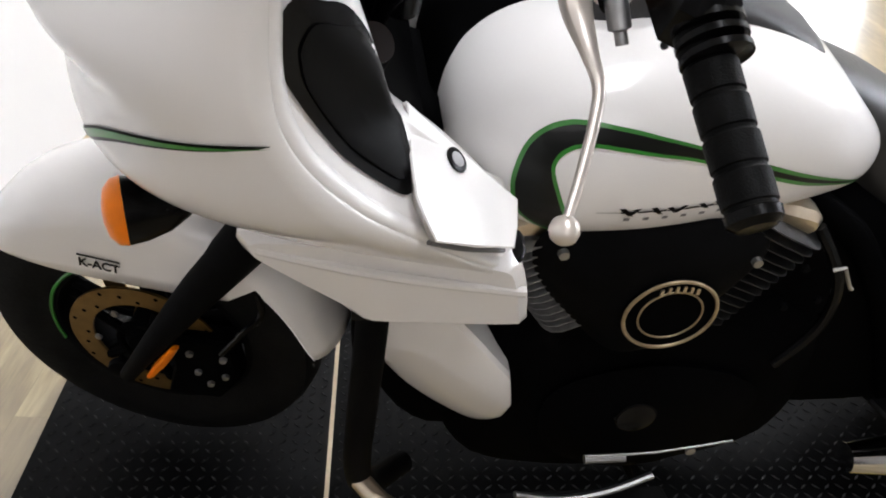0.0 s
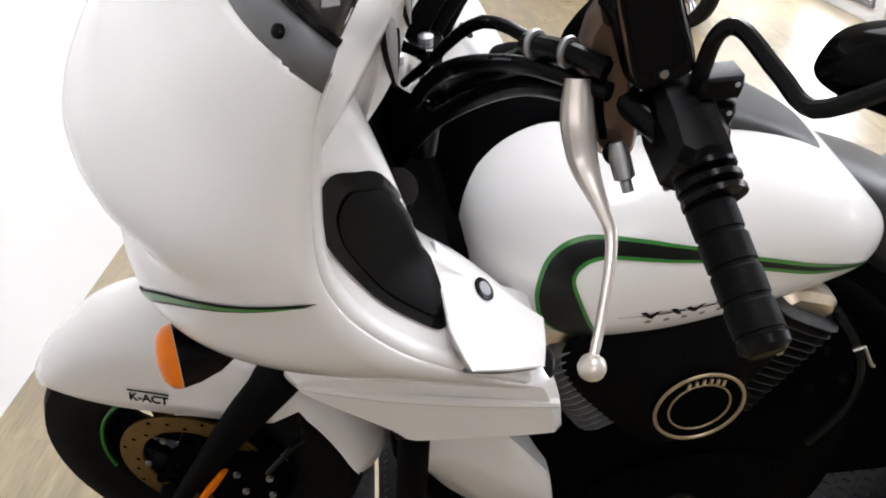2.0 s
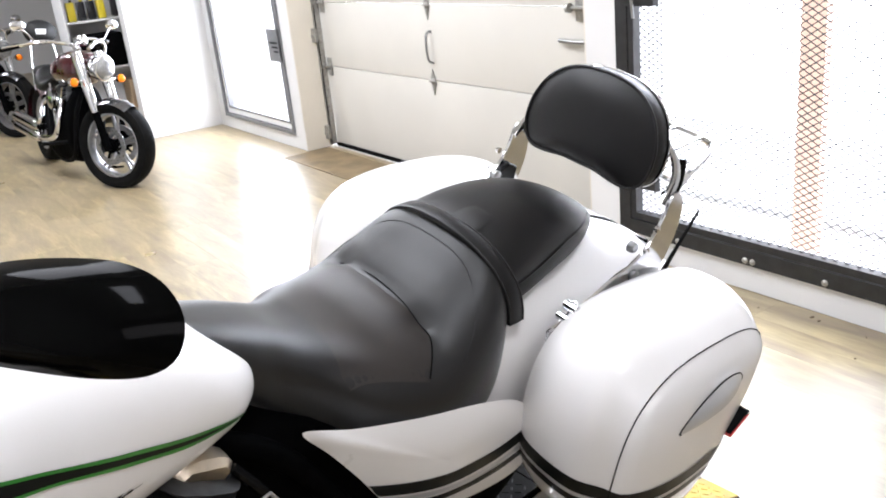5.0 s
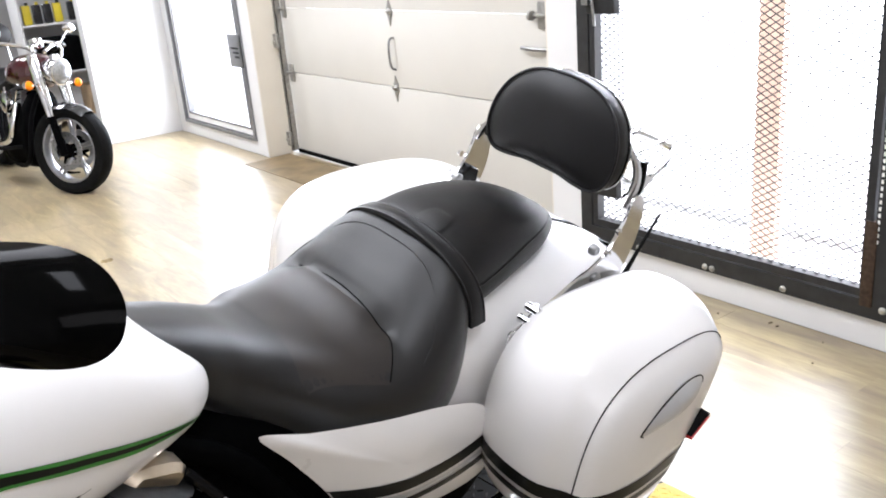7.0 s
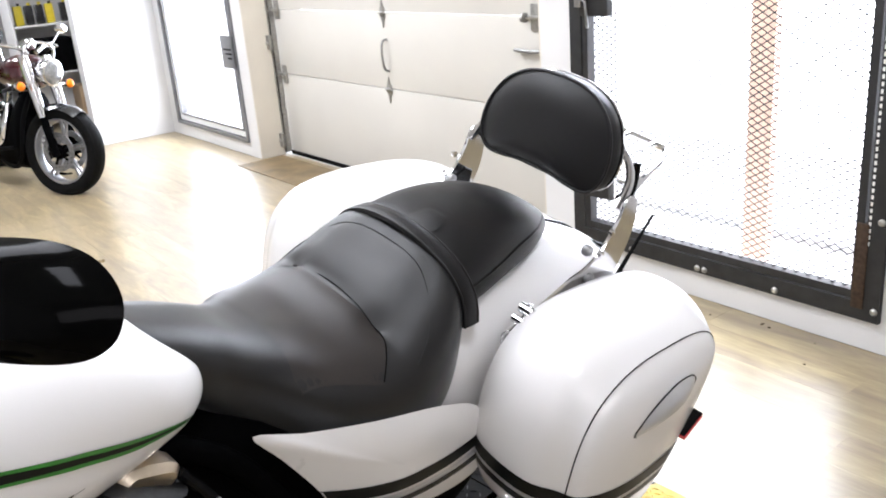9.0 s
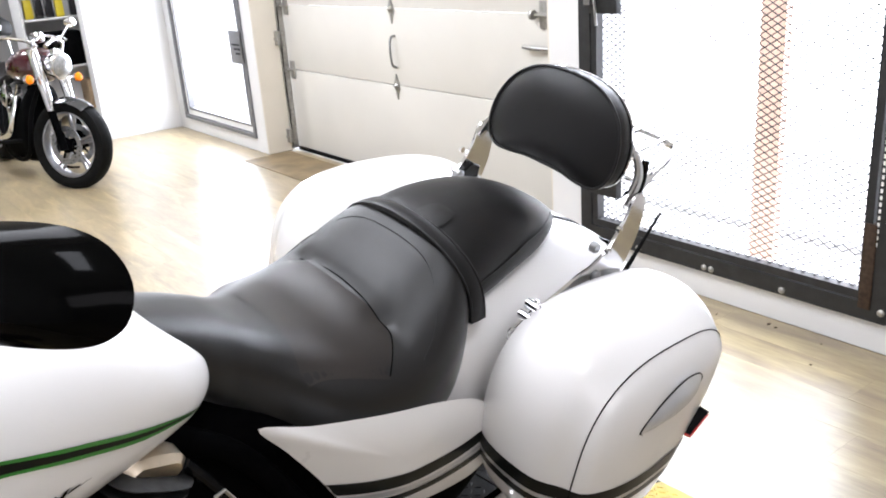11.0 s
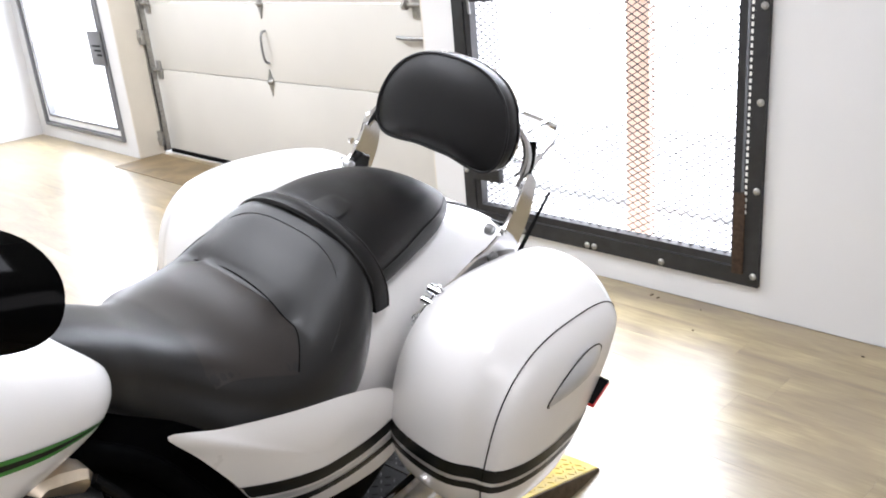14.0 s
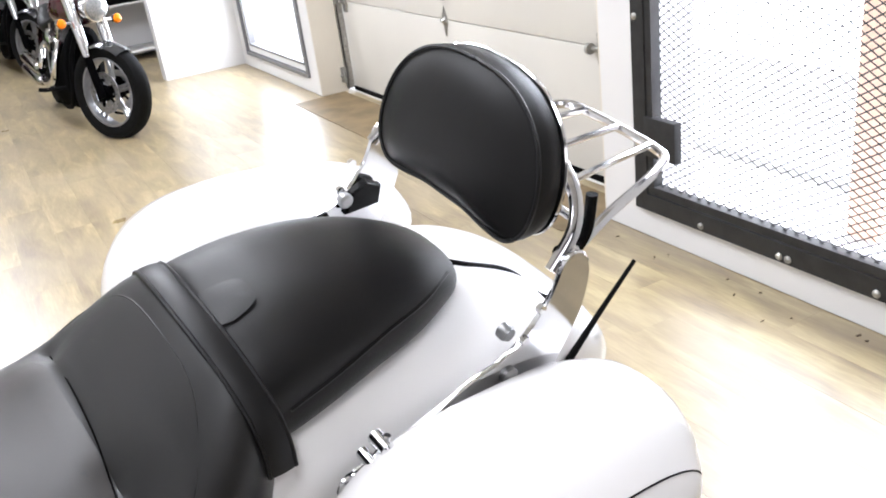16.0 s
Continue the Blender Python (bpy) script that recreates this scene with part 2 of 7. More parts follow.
def loft(rings, caps=(True, True), closed=True):
    n = len(rings[0])
    v = [Vector(p) for r in rings for p in r]
    f = []
    for i in range(len(rings) - 1):
        for j in range(n if closed else n - 1):
            k = (j + 1) % n
            f.append((i * n + j, i * n + k, (i + 1) * n + k, (i + 1) * n + j))
    if caps[0]:
        f.append(tuple(range(n - 1, -1, -1)))
    if caps[1]:
        f.append(tuple(range((len(rings) - 1) * n, len(rings) * n)))
    return v, f


def lerp_rows(rows, steps):
    """Catmull-Rom resampling of rows of numbers."""
    out, n = [], len(rows)
    for i in range(n - 1):
        p0, p1, p2, p3 = rows[max(0, i - 1)], rows[i], rows[i + 1], rows[min(n - 1, i + 2)]
        for s in range(steps):
            t = s / steps
            out.append([0.5 * (2 * b + (c - a) * t + (2 * a - 5 * b + 4 * c - d) * t * t + (3 * b - a - 3 * c + d) * t ** 3)
                        for a, b, c, d in zip(p0, p1, p2, p3)])
    out.append(list(rows[-1]))
    return out


def spow(c, e):
    return math.copysign(abs(c) ** e, c)


def ring_yz(x, w, zt, zb, e=2.4, low=0.42, yc=0.0, n=40):
    zm = zb + (zt - zb) * low
    pts = []
    for i in range(n):
        a = 2 * math.pi * i / n
        c, s = spow(math.cos(a), 2 / e), spow(math.sin(a), 2 / e)
        pts.append((x, yc + w * c, zm + (zt - zm) * s if s > 0 else zm + (zm - zb) * s))
    return pts


def body_loft(rows, steps=4, e=2.4, low=0.42, n=40):
    """rows: x, half width, top, bottom, middle y."""
    return loft([ring_yz(r[0], max(0.004, r[1]), r[2], r[3], e, low, r[4] if len(r) > 4 else 0.0, n) for r in lerp_rows(rows, steps)])


def smooth_closed(pts, steps=5):
    n = len(pts)
    ext = [pts[-1]] + list(pts) + [pts[0], pts[1]]
    out = []
    for i in range(1, n + 1):
        p0, p1, p2, p3 = ext[i - 1], ext[i], ext[i + 1], ext[i + 2]
        for s in range(steps):
            t = s / steps
            out.append(Vector([0.5 * (2 * b + (c - a) * t + (2 * a - 5 * b + 4 * c - d) * t * t + (3 * b - a - 3 * c + d) * t ** 3)
                               for a, b, c, d in zip(p0, p1, p2, p3)]))
    return out


def pillow(outline, bulge, back=None, rings=6, power=2.0):
    """A domed pad: the outline in 3D, raised by the vector bulge in the middle, and by back on the other side."""
    o = [Vector(p) for p in outline]
    c = sum(o, Vector()) / len(o)
    n = len(o)
    v, f = list(o), []
    def side(vec, flip):
        prev = list(range(n))
        for k in range(1, rings):
            s = 1 - k / rings
            h = (1 - s ** power)
            base = len(v)
            v.extend(c + (p - c) * s + Vector(vec) * h for p in o)
            cur = list(range(base, base + n))
            for j in range(n):
                q = (prev[j], prev[(j + 1) % n], cur[(j + 1) % n], cur[j])
                f.append(q[::-1] if flip else q)
            prev = cur
        v.append(c + Vector(vec))
        for j in range(n):
            q = (prev[j], prev[(j + 1) % n], len(v) - 1)
            f.append(q[::-1] if flip else q)
    side(bulge, False)
    if back is None:
        back = -0.3 * Vector(bulge)
    side(back, True)
    return v, f


def tube(points, radius, n=12, steps=6, radii=None, flat=1.0):
    rows = [list(p) + [radii[i] if radii else radius] for i, p in enumerate(points)]
    rows = lerp_rows(rows, steps) if steps > 1 else rows
    pts = [Vector(r[:3]) for r in rows]
    rings, up = [], None
    for i, p in enumerate(pts):
        d = (pts[min(i + 1, len(pts) - 1)] - pts[max(i - 1, 0)]).normalized()
        if up is None:
            up = d.orthogonal().normalized()
        up = (up - d * up.dot(d)).normalized()
        side = d.cross(up)
        rings.append([p + (up * math.cos(2 * math.pi * k / n) + side * math.sin(2 * math.pi * k / n) * flat) * rows[i][3] for k in range(n)])
    return loft(rings)


def lathe(profile, origin, axis, n=32, caps=(True, True)):
    """profile: (along the axis, radius) pairs."""
    axis = Vector(axis).normalized()
    u = axis.orthogonal().normalized()
    w = axis.cross(u)
    o = Vector(origin)
    return loft([[o + axis * a + (u * math.cos(2 * math.pi * k / n) + w * math.sin(2 * math.pi * k / n)) * max(r, 0.0005) for k in range(n)]
                 for a, r in profile], caps)


def ring_torus(origin, axis, R, r, n=56, m=10, squash=1.0):
    axis = Vector(axis).normalized()
    u = axis.orthogonal().normalized()
    w = axis.cross(u)
    v, f = [], []
    for i in range(n):
        a = 2 * math.pi * i / n
        d = u * math.cos(a) + w * math.sin(a)
        for j in range(m):
            b = 2 * math.pi * j / m
            v.append(Vector(origin) + d * (R + r * math.cos(b)) + axis * (r * squash * math.sin(b)))
    for i in range(n):
        for j in range(m):
            f.append((i * m + j, ((i + 1) % n) * m + j, ((i + 1) % n) * m + (j + 1) % m, i * m + (j + 1) % m))
    return v, f


def box(x0, x1, y0, y1, z0, z1, bevel=0.0):
    bm = bmesh.new()
    bmesh.ops.create_cube(bm, size=1)
    for p in bm.verts:
        p.co = Vector(((x0 + x1) / 2 + p.co.x * (x1 - x0), (y0 + y1) / 2 + p.co.y * (y1 - y0), (z0 + z1) / 2 + p.co.z * (z1 - z0)))
    if bevel:
        bmesh.ops.bevel(bm, geom=list(bm.edges), offset=bevel, segments=2, profile=0.6, affect="EDGES")
    geo = [p.co.copy() for p in bm.verts], [tuple(q.index for q in fc.verts) for fc in bm.faces]
    bm.free()
    return geo


def slab(outline, thick, bevel=0.006, steps=0):
    """A closed 3D outline thickened along the vector thick, with eased edges."""
    o = smooth_closed(outline, steps) if steps else [Vector(p) for p in outline]
    c = sum(o, Vector()) / len(o)
    t = Vector(thick)
    ins = [p + (c - p).normalized() * bevel for p in o]
    b = t.normalized() * bevel
    return loft([ins, [p + b for p in o], [p + t - b for p in o], [p + t for p in ins]])


from mathutils.bvhtree import BVHTree


def caster(geo):
    return BVHTree.FromPolygons([tuple(p) for p in geo[0]], geo[1])


def decal(tree, paths, direction, lift=0.0015, start=-0.6):
    """A thin skin laid on a surface: rows of points, cast along direction."""
    d = Vector(direction).normalized()
    rows = []
    for row in paths:
        out = []
        for p in row:
            hit, nrm, _, _ = tree.ray_cast(Vector(p) + d * start, d)
            out.append(hit - d * lift if hit is not None else Vector(p))
        rows.append(out)
    return loft(rows, (False, False), False)


# ---- the room ----
def wall(name, geo, material, label):
    return tagged(mesh_ob(name, *geo, material), label, "wall", kind="structure")


TH = 0.22
Y_GATE = (0.287, 1.815)
Y_GARAGE = (2.035, 5.345)
Y_DOOR = (5.51, 7.02)
wall("wall_gate", join(box(X_WALL, X_WALL + TH, Y_BACK, Y_GATE[0] + 0.02, 0, Z_CEIL),
                       box(X_WALL, X_WALL + TH, Y_GATE[0] + 0.02, Y_GATE[1] - 0.02, 0, 0.15),
                       box(X_WALL, X_WALL + TH, Y_GATE[0] + 0.02, Y_GATE[1] - 0.02, 2.45, Z_CEIL),
                       box(X_WALL, X_WALL + TH + 0.06, Y_GATE[1] - 0.02, Y_GARAGE[0], 0, Z_CEIL)), WALLP, "white painted masonry wall round the steel gate")
wall("wall_garage", join(box(X_WALL, X_WALL + TH, Y_GARAGE[0], Y_GARAGE[1], 2.55, Z_CEIL),
                         box(X_WALL, X_WALL + TH, Y_GARAGE[1], Y_DOOR[0] + 0.02, 0, Z_CEIL),
                         box(X_WALL, X_WALL + TH, Y_DOOR[0] + 0.02, Y_DOOR[1] - 0.02, 0, 0.13),
                         box(X_WALL, X_WALL + TH, Y_DOOR[0] + 0.02, Y_DOOR[1] - 0.02, 2.2, Z_CEIL),
                         box(X_WALL, X_WALL + TH, Y_DOOR[1] - 0.02, Y_END + 0.15, 0, Z_CEIL)), WALLP, "white painted wall round garage and glass door")
wall("wall_partition", box(2.95, X_WALL, Y_END, Y_END + 0.15, 0, Z_CEIL, 0.004), WALLP, "white partition wall beside the glass door")
wall("wall_front", box(X_FRONT - 0.15, X_FRONT, Y_BACK, 4.6, 0, Z_CEIL), WALLP, "plain white painted wall")
# unseen; dark to keep reflections low, with an added opening backed against the sky
wall("wall_back", join(box(X_FRONT - 0.15, -0.65, Y_BACK - 0.15, Y_BACK, 0, Z_CEIL), box(2.45, X_WALL + TH, Y_BACK - 0.15, Y_BACK, 0, Z_CEIL),
                       box(-0.65, 2.45, Y_BACK - 0.15, Y_BACK, 0, 1.5), box(-0.65, 2.45, Y_BACK - 0.15, Y_BACK, 2.9, Z_CEIL), box(-0.65, 2.45, Y_BACK - 0.15, Y_BACK - 0.10, 1.5, 2.9)), DIMP, "plain dark grey wall with an added blind opening for the fill light")
wall("wall_far", box(X_SIDE, 5.2, Y_FAR, Y_FAR + 0.15, 0, Z_CEIL), WALLP, "far white showroom wall")
wall("wall_side", join(box(X_SIDE - 0.15, X_SIDE, 4.6, Y_FAR, 0, Z_CEIL), box(X_SIDE, X_FRONT - 0.15, 4.45, 4.6, 0, Z_CEIL)), WALLP, "white showroom side wall")
wall("wall_beyond", join(box(5.0, 5.2, Y_END + 0.15, Y_FAR, 0, Z_CEIL), box(X_WALL + TH, 5.2, Y_END, Y_END + 0.15, 0, Z_CEIL)), WALLP, "white wall behind the stock shelves")
tagged(mesh_ob("ceiling", *box(X_SIDE - 0.15, 5.2, Y_BACK - 0.15, Y_FAR + 0.15, Z_CEIL, Z_CEIL + 0.12), CEILP), "white painted ceiling", "ceiling", kind="structure")
floor = tagged(mesh_ob("floor", *box(X_SIDE - 0.15, 5.2, Y_BACK - 0.15, Y_FAR + 0.15, -0.15, -0.004), WOOD), "pale brown laminate plank floor, scuffed and shiny", "floor", kind="structure")

# daylight outside the gate and the glass door
tagged(mesh_ob("backdrop", *join(box(6.2, 6.25, -6, 14, -1, 5)), SCREENB), "blown-out white daylight outdoors", "backdrop", kind="structure")
tagged(mesh_ob("ground", *box(X_WALL + TH + 0.02, 6.2, -6, Y_END - 0.02, -0.16, -0.0005), mat("sunlit_concrete", (0.72, 0.71, 0.69), 0.8, 0, 0, 0.12, 3)), "sunlit pale concrete outside", "ground", kind="structure")

# jamb of the garage door
tagged(mesh_ob("trim", *join(box(X_WALL + 0.003, X_WALL + TH, Y_GARAGE[1] - 0.012, Y_GARAGE[1] - 0.001, 0, 2.55),
                             box(X_WALL + 0.003, X_WALL + TH, Y_GARAGE[0] + 0.001, Y_GARAGE[0] + 0.012, 0, 2.55)), JAMBP), "cream painted garage jamb", "trim", kind="structure")

# ---- garage door ----
XD = 3.94
gdoor = thing("garage_door", pose(0, 0, 0), "closed cream sectional garage door with steel hardware", "garage door")
for i in range(5):
    z0 = (0.03, 0.66, 1.155, 1.65, 2.145)[i]
    z1 = (0.655, 1.15, 1.645, 2.14, 2.6)[i]
    panel = part("panel", box(XD, XD + 0.045, Y_GARAGE[0] - 0.05, Y_GARAGE[1] + 0.02, z0, z1, 0.006), DOORP, gdoor)
part("bottom_seal", box(XD - 0.01, XD + 0.05, Y_GARAGE[0], Y_GARAGE[1] - 0.05, 0.001, 0.032, 0.006), SATIN, gdoor, "black rubber bottom seal")


def hinge(y, z, parent, s=1.0):
    h = part("hinge", join(box(XD - 0.006, XD - 0.001, y - 0.028 * s, y + 0.028 * s, z - 0.03, z + 0.03, 0.002),
                           slab([(XD - 0.008, y - 0.02, z - 0.03), (XD - 0.008, y + 0.02, z - 0.03), (XD - 0.008, y, z - 0.095 * s)], (0.006, 0, 0), 0.002),
                           slab([(XD - 0.008, y - 0.02, z + 0.03), (XD - 0.008, y + 0.02, z + 0.03), (XD - 0.008, y, z + 0.08 * s)], (0.006, 0, 0), 0.002),
                           lathe([(0, 0.018), (0.004, 0.02), (0.02, 0.012), (0.03, 0.0)], (XD - 0.006, y, z), (-1, 0, 0), 14),
                           lathe([(-0.03, 0.007), (0.03, 0.007)], (XD - 0.014, y, z), (0, 1, 0), 10)), GALV, parent, "galvanised centre hinge")
    return h


for z in (0.655, 1.15, 1.645, 2.14):
    for y in (3.77,):
        hinge(y, z, gdoor)
    for y in (Y_GARAGE[0] + 0.30, Y_GARAGE[1] - 0.11):
        part("end_hinge", join(box(XD - 0.012, XD - 0.001, y - 0.03, y + 0.03, z - 0.07, z + 0.07, 0.003),
                               lathe([(-0.05, 0.012), (0.05, 0.012)], (XD - 0.02, y, z), (0, 1, 0), 10),
                               lathe([(0, 0.026), (0.02, 0.026)], (XD - 0.03, y + 0.05, z), (0, 1, 0), 14)), GALV, gdoor, "galvanised roller hinge")
part("lift_handle", tube([(XD, 3.755, 0.98), (XD - 0.03, 3.755, 0.975), (XD - 0.045, 3.755, 0.93), (XD - 0.045, 3.755, 0.84), (XD - 0.03, 3.76, 0.79), (XD, 3.76, 0.775)], 0.008), STEEL, gdoor, "bent steel pull handle")
part("slide_bolt", join(box(XD - 0.012, XD - 0.001, Y_GARAGE[0] + 0.20, Y_GARAGE[0] + 0.27, 0.89, 1.07, 0.003),
                        tube([(XD - 0.02, Y_GARAGE[0] + 0.25, 0.975), (XD - 0.03, Y_GARAGE[0] + 0.35, 0.975), (XD - 0.03, Y_GARAGE[0] + 0.445, 0.98)], 0.011, steps=3)), STEEL, gdoor, "steel slide bolt")
for y in (Y_GARAGE[0] + 0.02, Y_GARAGE[1] - 0.05):
    tr = thing("door_track", pose(0, 0, 0), "galvanised vertical garage door track with brackets", "door track", "door tracks")
    part("rail", join(box(XD - 0.055, XD - 0.045, y, y + 0.03, 0.02, 2.6), box(XD - 0.055, XD - 0.004, y, y + 0.006, 0.02, 2.6)), GALV, tr)
    for z in (0.12, 0.9, 1.7):
        part("bracket", join(box(XD - 0.085, XD - 0.057, y - 0.015, y + 0.035, z - 0.05, z + 0.06, 0.003), lathe([(0, 0.012), (0.012, 0.012)], (XD - 0.086, y + 0.01, z), (-1, 0, 0), 8)), GALV, tr)
tagged(mesh_ob("trim.001", *box(X_WALL - 0.235, XD - 0.09, Y_GARAGE[0] + 0.02, Y_GARAGE[1] - 0.05, 0.0005, 0.004), mat("bare_worn_threshold_wood", (0.21, 0.15, 0.075), 0.55, 0, 0, 0.35, 6, 0.2, 90)), "bare worn wooden threshold board", "threshold", kind="structure")

# ---- glass door ----
gd = thing("door_1", pose(0, 0, 0), "white framed glass entrance door with dark trim lines", "door", kind="structure")
y0, y1, xd = Y_DOOR[0], Y_DOOR[1], X_WALL + 0.01


def frame_rect(x0, x1, ya, yb, za, zb, w):
    return join(box(x0, x1, ya, ya + w, za, zb), box(x0, x1, yb - w, yb, za, zb), box(x0, x1, ya + w, yb - w, za, za + w), box(x0, x1, ya + w, yb - w, zb - w, zb))


part("door_frame", frame_rect(xd - 0.03, xd + 0.06, y0, y1, 0.115, 2.22, 0.028), GREYPL, gd, "dark grey outer frame")
part("door_leaf", frame_rect(xd - 0.005, xd + 0.05, y0 + 0.034, y1 - 0.034, 0.15, 2.18, 0.045), mat("white_upvc", (0.8, 0.8, 0.8), 0.35, 0, 0, 0.03, 5), gd, "white door leaf")
part("glazing_bead", frame_rect(xd - 0.012, xd + 0.045, y0 + 0.083, y1 - 0.083, 0.198, 2.13, 0.018), GREYPL, gd, "dark glazing bead")
part("notice_plate", box(xd - 0.03, xd - 0.014, y0 - 0.005, y0 + 0.25, 0.71, 0.972, 0.004), GREYPL, gd, "grey paper notice")
for i in range(3):
    part("text_bar", box(xd - 0.0335, xd - 0.0305, y0 + 0.06, y0 + 0.20 - 0.03 * i, 0.855 - 0.035 * i, 0.87 - 0.035 * i), PLASTIC, gd)

# ---- steel mesh gate ----
gate = thing("security_gate", pose(0, 0, 0), "black steel framed security gate with expanded mesh", "gate")
gx = X_WALL - 0.022
gy0, gy1, gz0, gz1 = Y_GATE[0], Y_GATE[1], 0.125, 2.5
FW = 0.07
part("frame", frame_rect(gx, gx + 0.03, gy0, gy1, gz0, gz1, FW), GATEM, gate)
part("leaf_frame", frame_rect(gx + 0.004, gx + 0.05, gy0 + FW + 0.012, gy1 - FW - 0.004, gz0 + FW + 0.006, gz1 - FW, 0.032), GATEM, gate)
part("hinge_post", box(gx - 0.006, gx + 0.028, gy0 + FW - 0.010, gy0 + FW + 0.036, gz0 + 0.045, 0.50, 0.003), RUST, gate, "rusty brown hinge post")
for z in (0.17, 0.515, 0.85, 1.19, 1.53, 1.87, 2.2):
    part("bolt", lathe([(0, 0.014), (0.004, 0.014), (0.010, 0.008), (0.011, 0.0)], (gx, gy0 + 0.018, z), (-1, 0, 0), 12), GALV, gate)
for z in (0.4, 0.9, 1.4, 1.9):
    part("bolt", lathe([(0, 0.014), (0.004, 0.014), (0.010, 0.008), (0.011, 0.0)], (gx, gy1 - 0.022, z), (-1, 0, 0), 12), GALV, gate)
for y in (0.707, 1.045, 1.082, 1.45):
    part("bolt", lathe([(0, 0.014), (0.004, 0.014), (0.010, 0.008), (0.011, 0.0)], (gx, y, 0.146), (-1, 0, 0), 12), GALV, gate)
for z in (0.36, 1.20):
    part("lock_plate", box(gx - 0.006, gx + 0.03, gy1 - FW - 0.165, gy1 - FW + 0.005, z, z + 0.16, 0.004), GATEM, gate, "black lock plate")
part("latch", join(tube([(gx - 0.012, gy1 - 0.06, 1.27), (gx - 0.03, gy1 - 0.12, 1.27), (gx - 0.03, gy1 - 0.13, 1.24), (gx - 0.02, gy1 - 0.13, 1.15)], 0.007, steps=3), box(gx - 0.03, gx - 0.004, gy1 - 0.10, gy1 - 0.06, 1.24, 1.30, 0.003)), STEEL, gate, "steel latch handle")


def mesh_sheet(x, ya, yb, za, zb, dy, dz, w):
    """Expanded metal: zigzag strands that meet in lozenges."""
    v, f = [], []
    rows = int((zb - za) / dz)
    cols = int((yb - ya) / dy)
    for r in range(rows):
        z_a = za + r * dz
        base = len(v)
        for c in range(2 * cols + 1):
            z = z_a + (dz if (c + r) % 2 else 0)
            y = ya + c * dy / 2
            v += [Vector((x, y, z - w)), Vector((x - 0.003, y, z)), Vector((x, y, z + w))]
        for c in range(2 * cols):
            a = base + 3 * c
            f += [(a, a + 3, a + 4, a + 1), (a + 1, a + 4, a + 5, a + 2)]
    return v, f


part("mesh_sheet", mesh_sheet(gx + 0.028, gy0 + FW + 0.030, gy1 - FW - 0.03, gz0 + FW + 0.012, gz1 - FW - 0.04, 0.050, 0.0150, 0.0028), GATEM, gate, "black expanded steel mesh")
for i in range(80):
    part("edge_slot", box(gx - 0.0025, gx - 0.0005, gy0 + 0.056, gy0 + 0.064, 0.42 + 0.025 * i, 0.434 + 0.025 * i), CEILP, gate)
post = thing("barrier_post", pose(4.25, 1.18, 0), "orange safety barrier post outside the gate", "post")
part("post", box(-0.03, 0.03, -0.065, 0.065, -0.01, 3.0, 0.01), OPENF, post)
rail_o = thing("barrier_rail", pose(4.62, 1.0, 0), "faint grey kerb rail outside the gate", "rail")
part("rail", box(-0.05, 0.05, -2.6, 2.2, -0.01, 0.035, 0.01), mat("pale_grey_concrete", (0.5, 0.5, 0.5), 0.8, 0, 0, 0.1, 5), rail_o)

# ---- the lift ----
LIFT_H = 0.165
lift = thing("motorcycle_lift", pose(0.012, 0.07, 0, 0, 0, 3.6), "low black tread-plate lift with worn yellow edges", "lift")
LX0, LX1, LW = -0.33, 1.95, 0.66
part("deck", join(box(LX0, 0.262, 0, LW, 0.06, LIFT_H, 0.003), box(0.270, LX1, 0, LW, 0.06, LIFT_H, 0.003)), PLATE, lift)
part("seam_strip", box(0.2615, 0.2705, 0.02, LW - 0.02, 0.07, LIFT_H + 0.0008), ALLOY, lift, "bright worn joint")
part("base_frame", box(LX0 + 0.05, LX1 - 0.02, 0.04, LW - 0.04, 0.0, 0.058, 0.004), SATIN, lift)
part("yellow_edge", join(box(LX0 + 0.1, LX1, -0.045, -0.0005, 0.05, LIFT_H + 0.002, 0.004), box(LX0 + 0.1, LX1, LW + 0.0005, LW + 0.045, 0.05, LIFT_H + 0.002, 0.004)), YELLOW, lift, "yellow painted side rail")
ramp_pts = [(LX1 + 0.004, 0, LIFT_H), (LX1 + 0.5, 0, 0.012), (LX1 + 0.5, 0, 0.001), (LX1 + 0.004, 0, 0.001)]
part("ramp", loft([[(x, 0.09, z) for x, y, z in ramp_pts], [(x, LW - 0.09, z) for x, y, z in ramp_pts]]), PLATE, lift, "black tread-plate ramp", 20)
for ya, yb in ((-0.03, 0.0895), (LW - 0.0895, LW + 0.03)):
    part("ramp_edge", loft([[(x, ya, z + 0.001) for x, y, z in ramp_pts], [(x, yb, z + 0.001) for x, y, z in ramp_pts]]), YELLOW, lift, "worn yellow ramp edge", 20)
part("ramp_cheek", loft([[(x, -0.034, max(0.0, z - 0.002)) for x, y, z in ramp_pts], [(x, -0.0305, max(0.0, z - 0.002)) for x, y, z in ramp_pts]]), WEDGE, lift, "bare steel ramp cheek", 20)


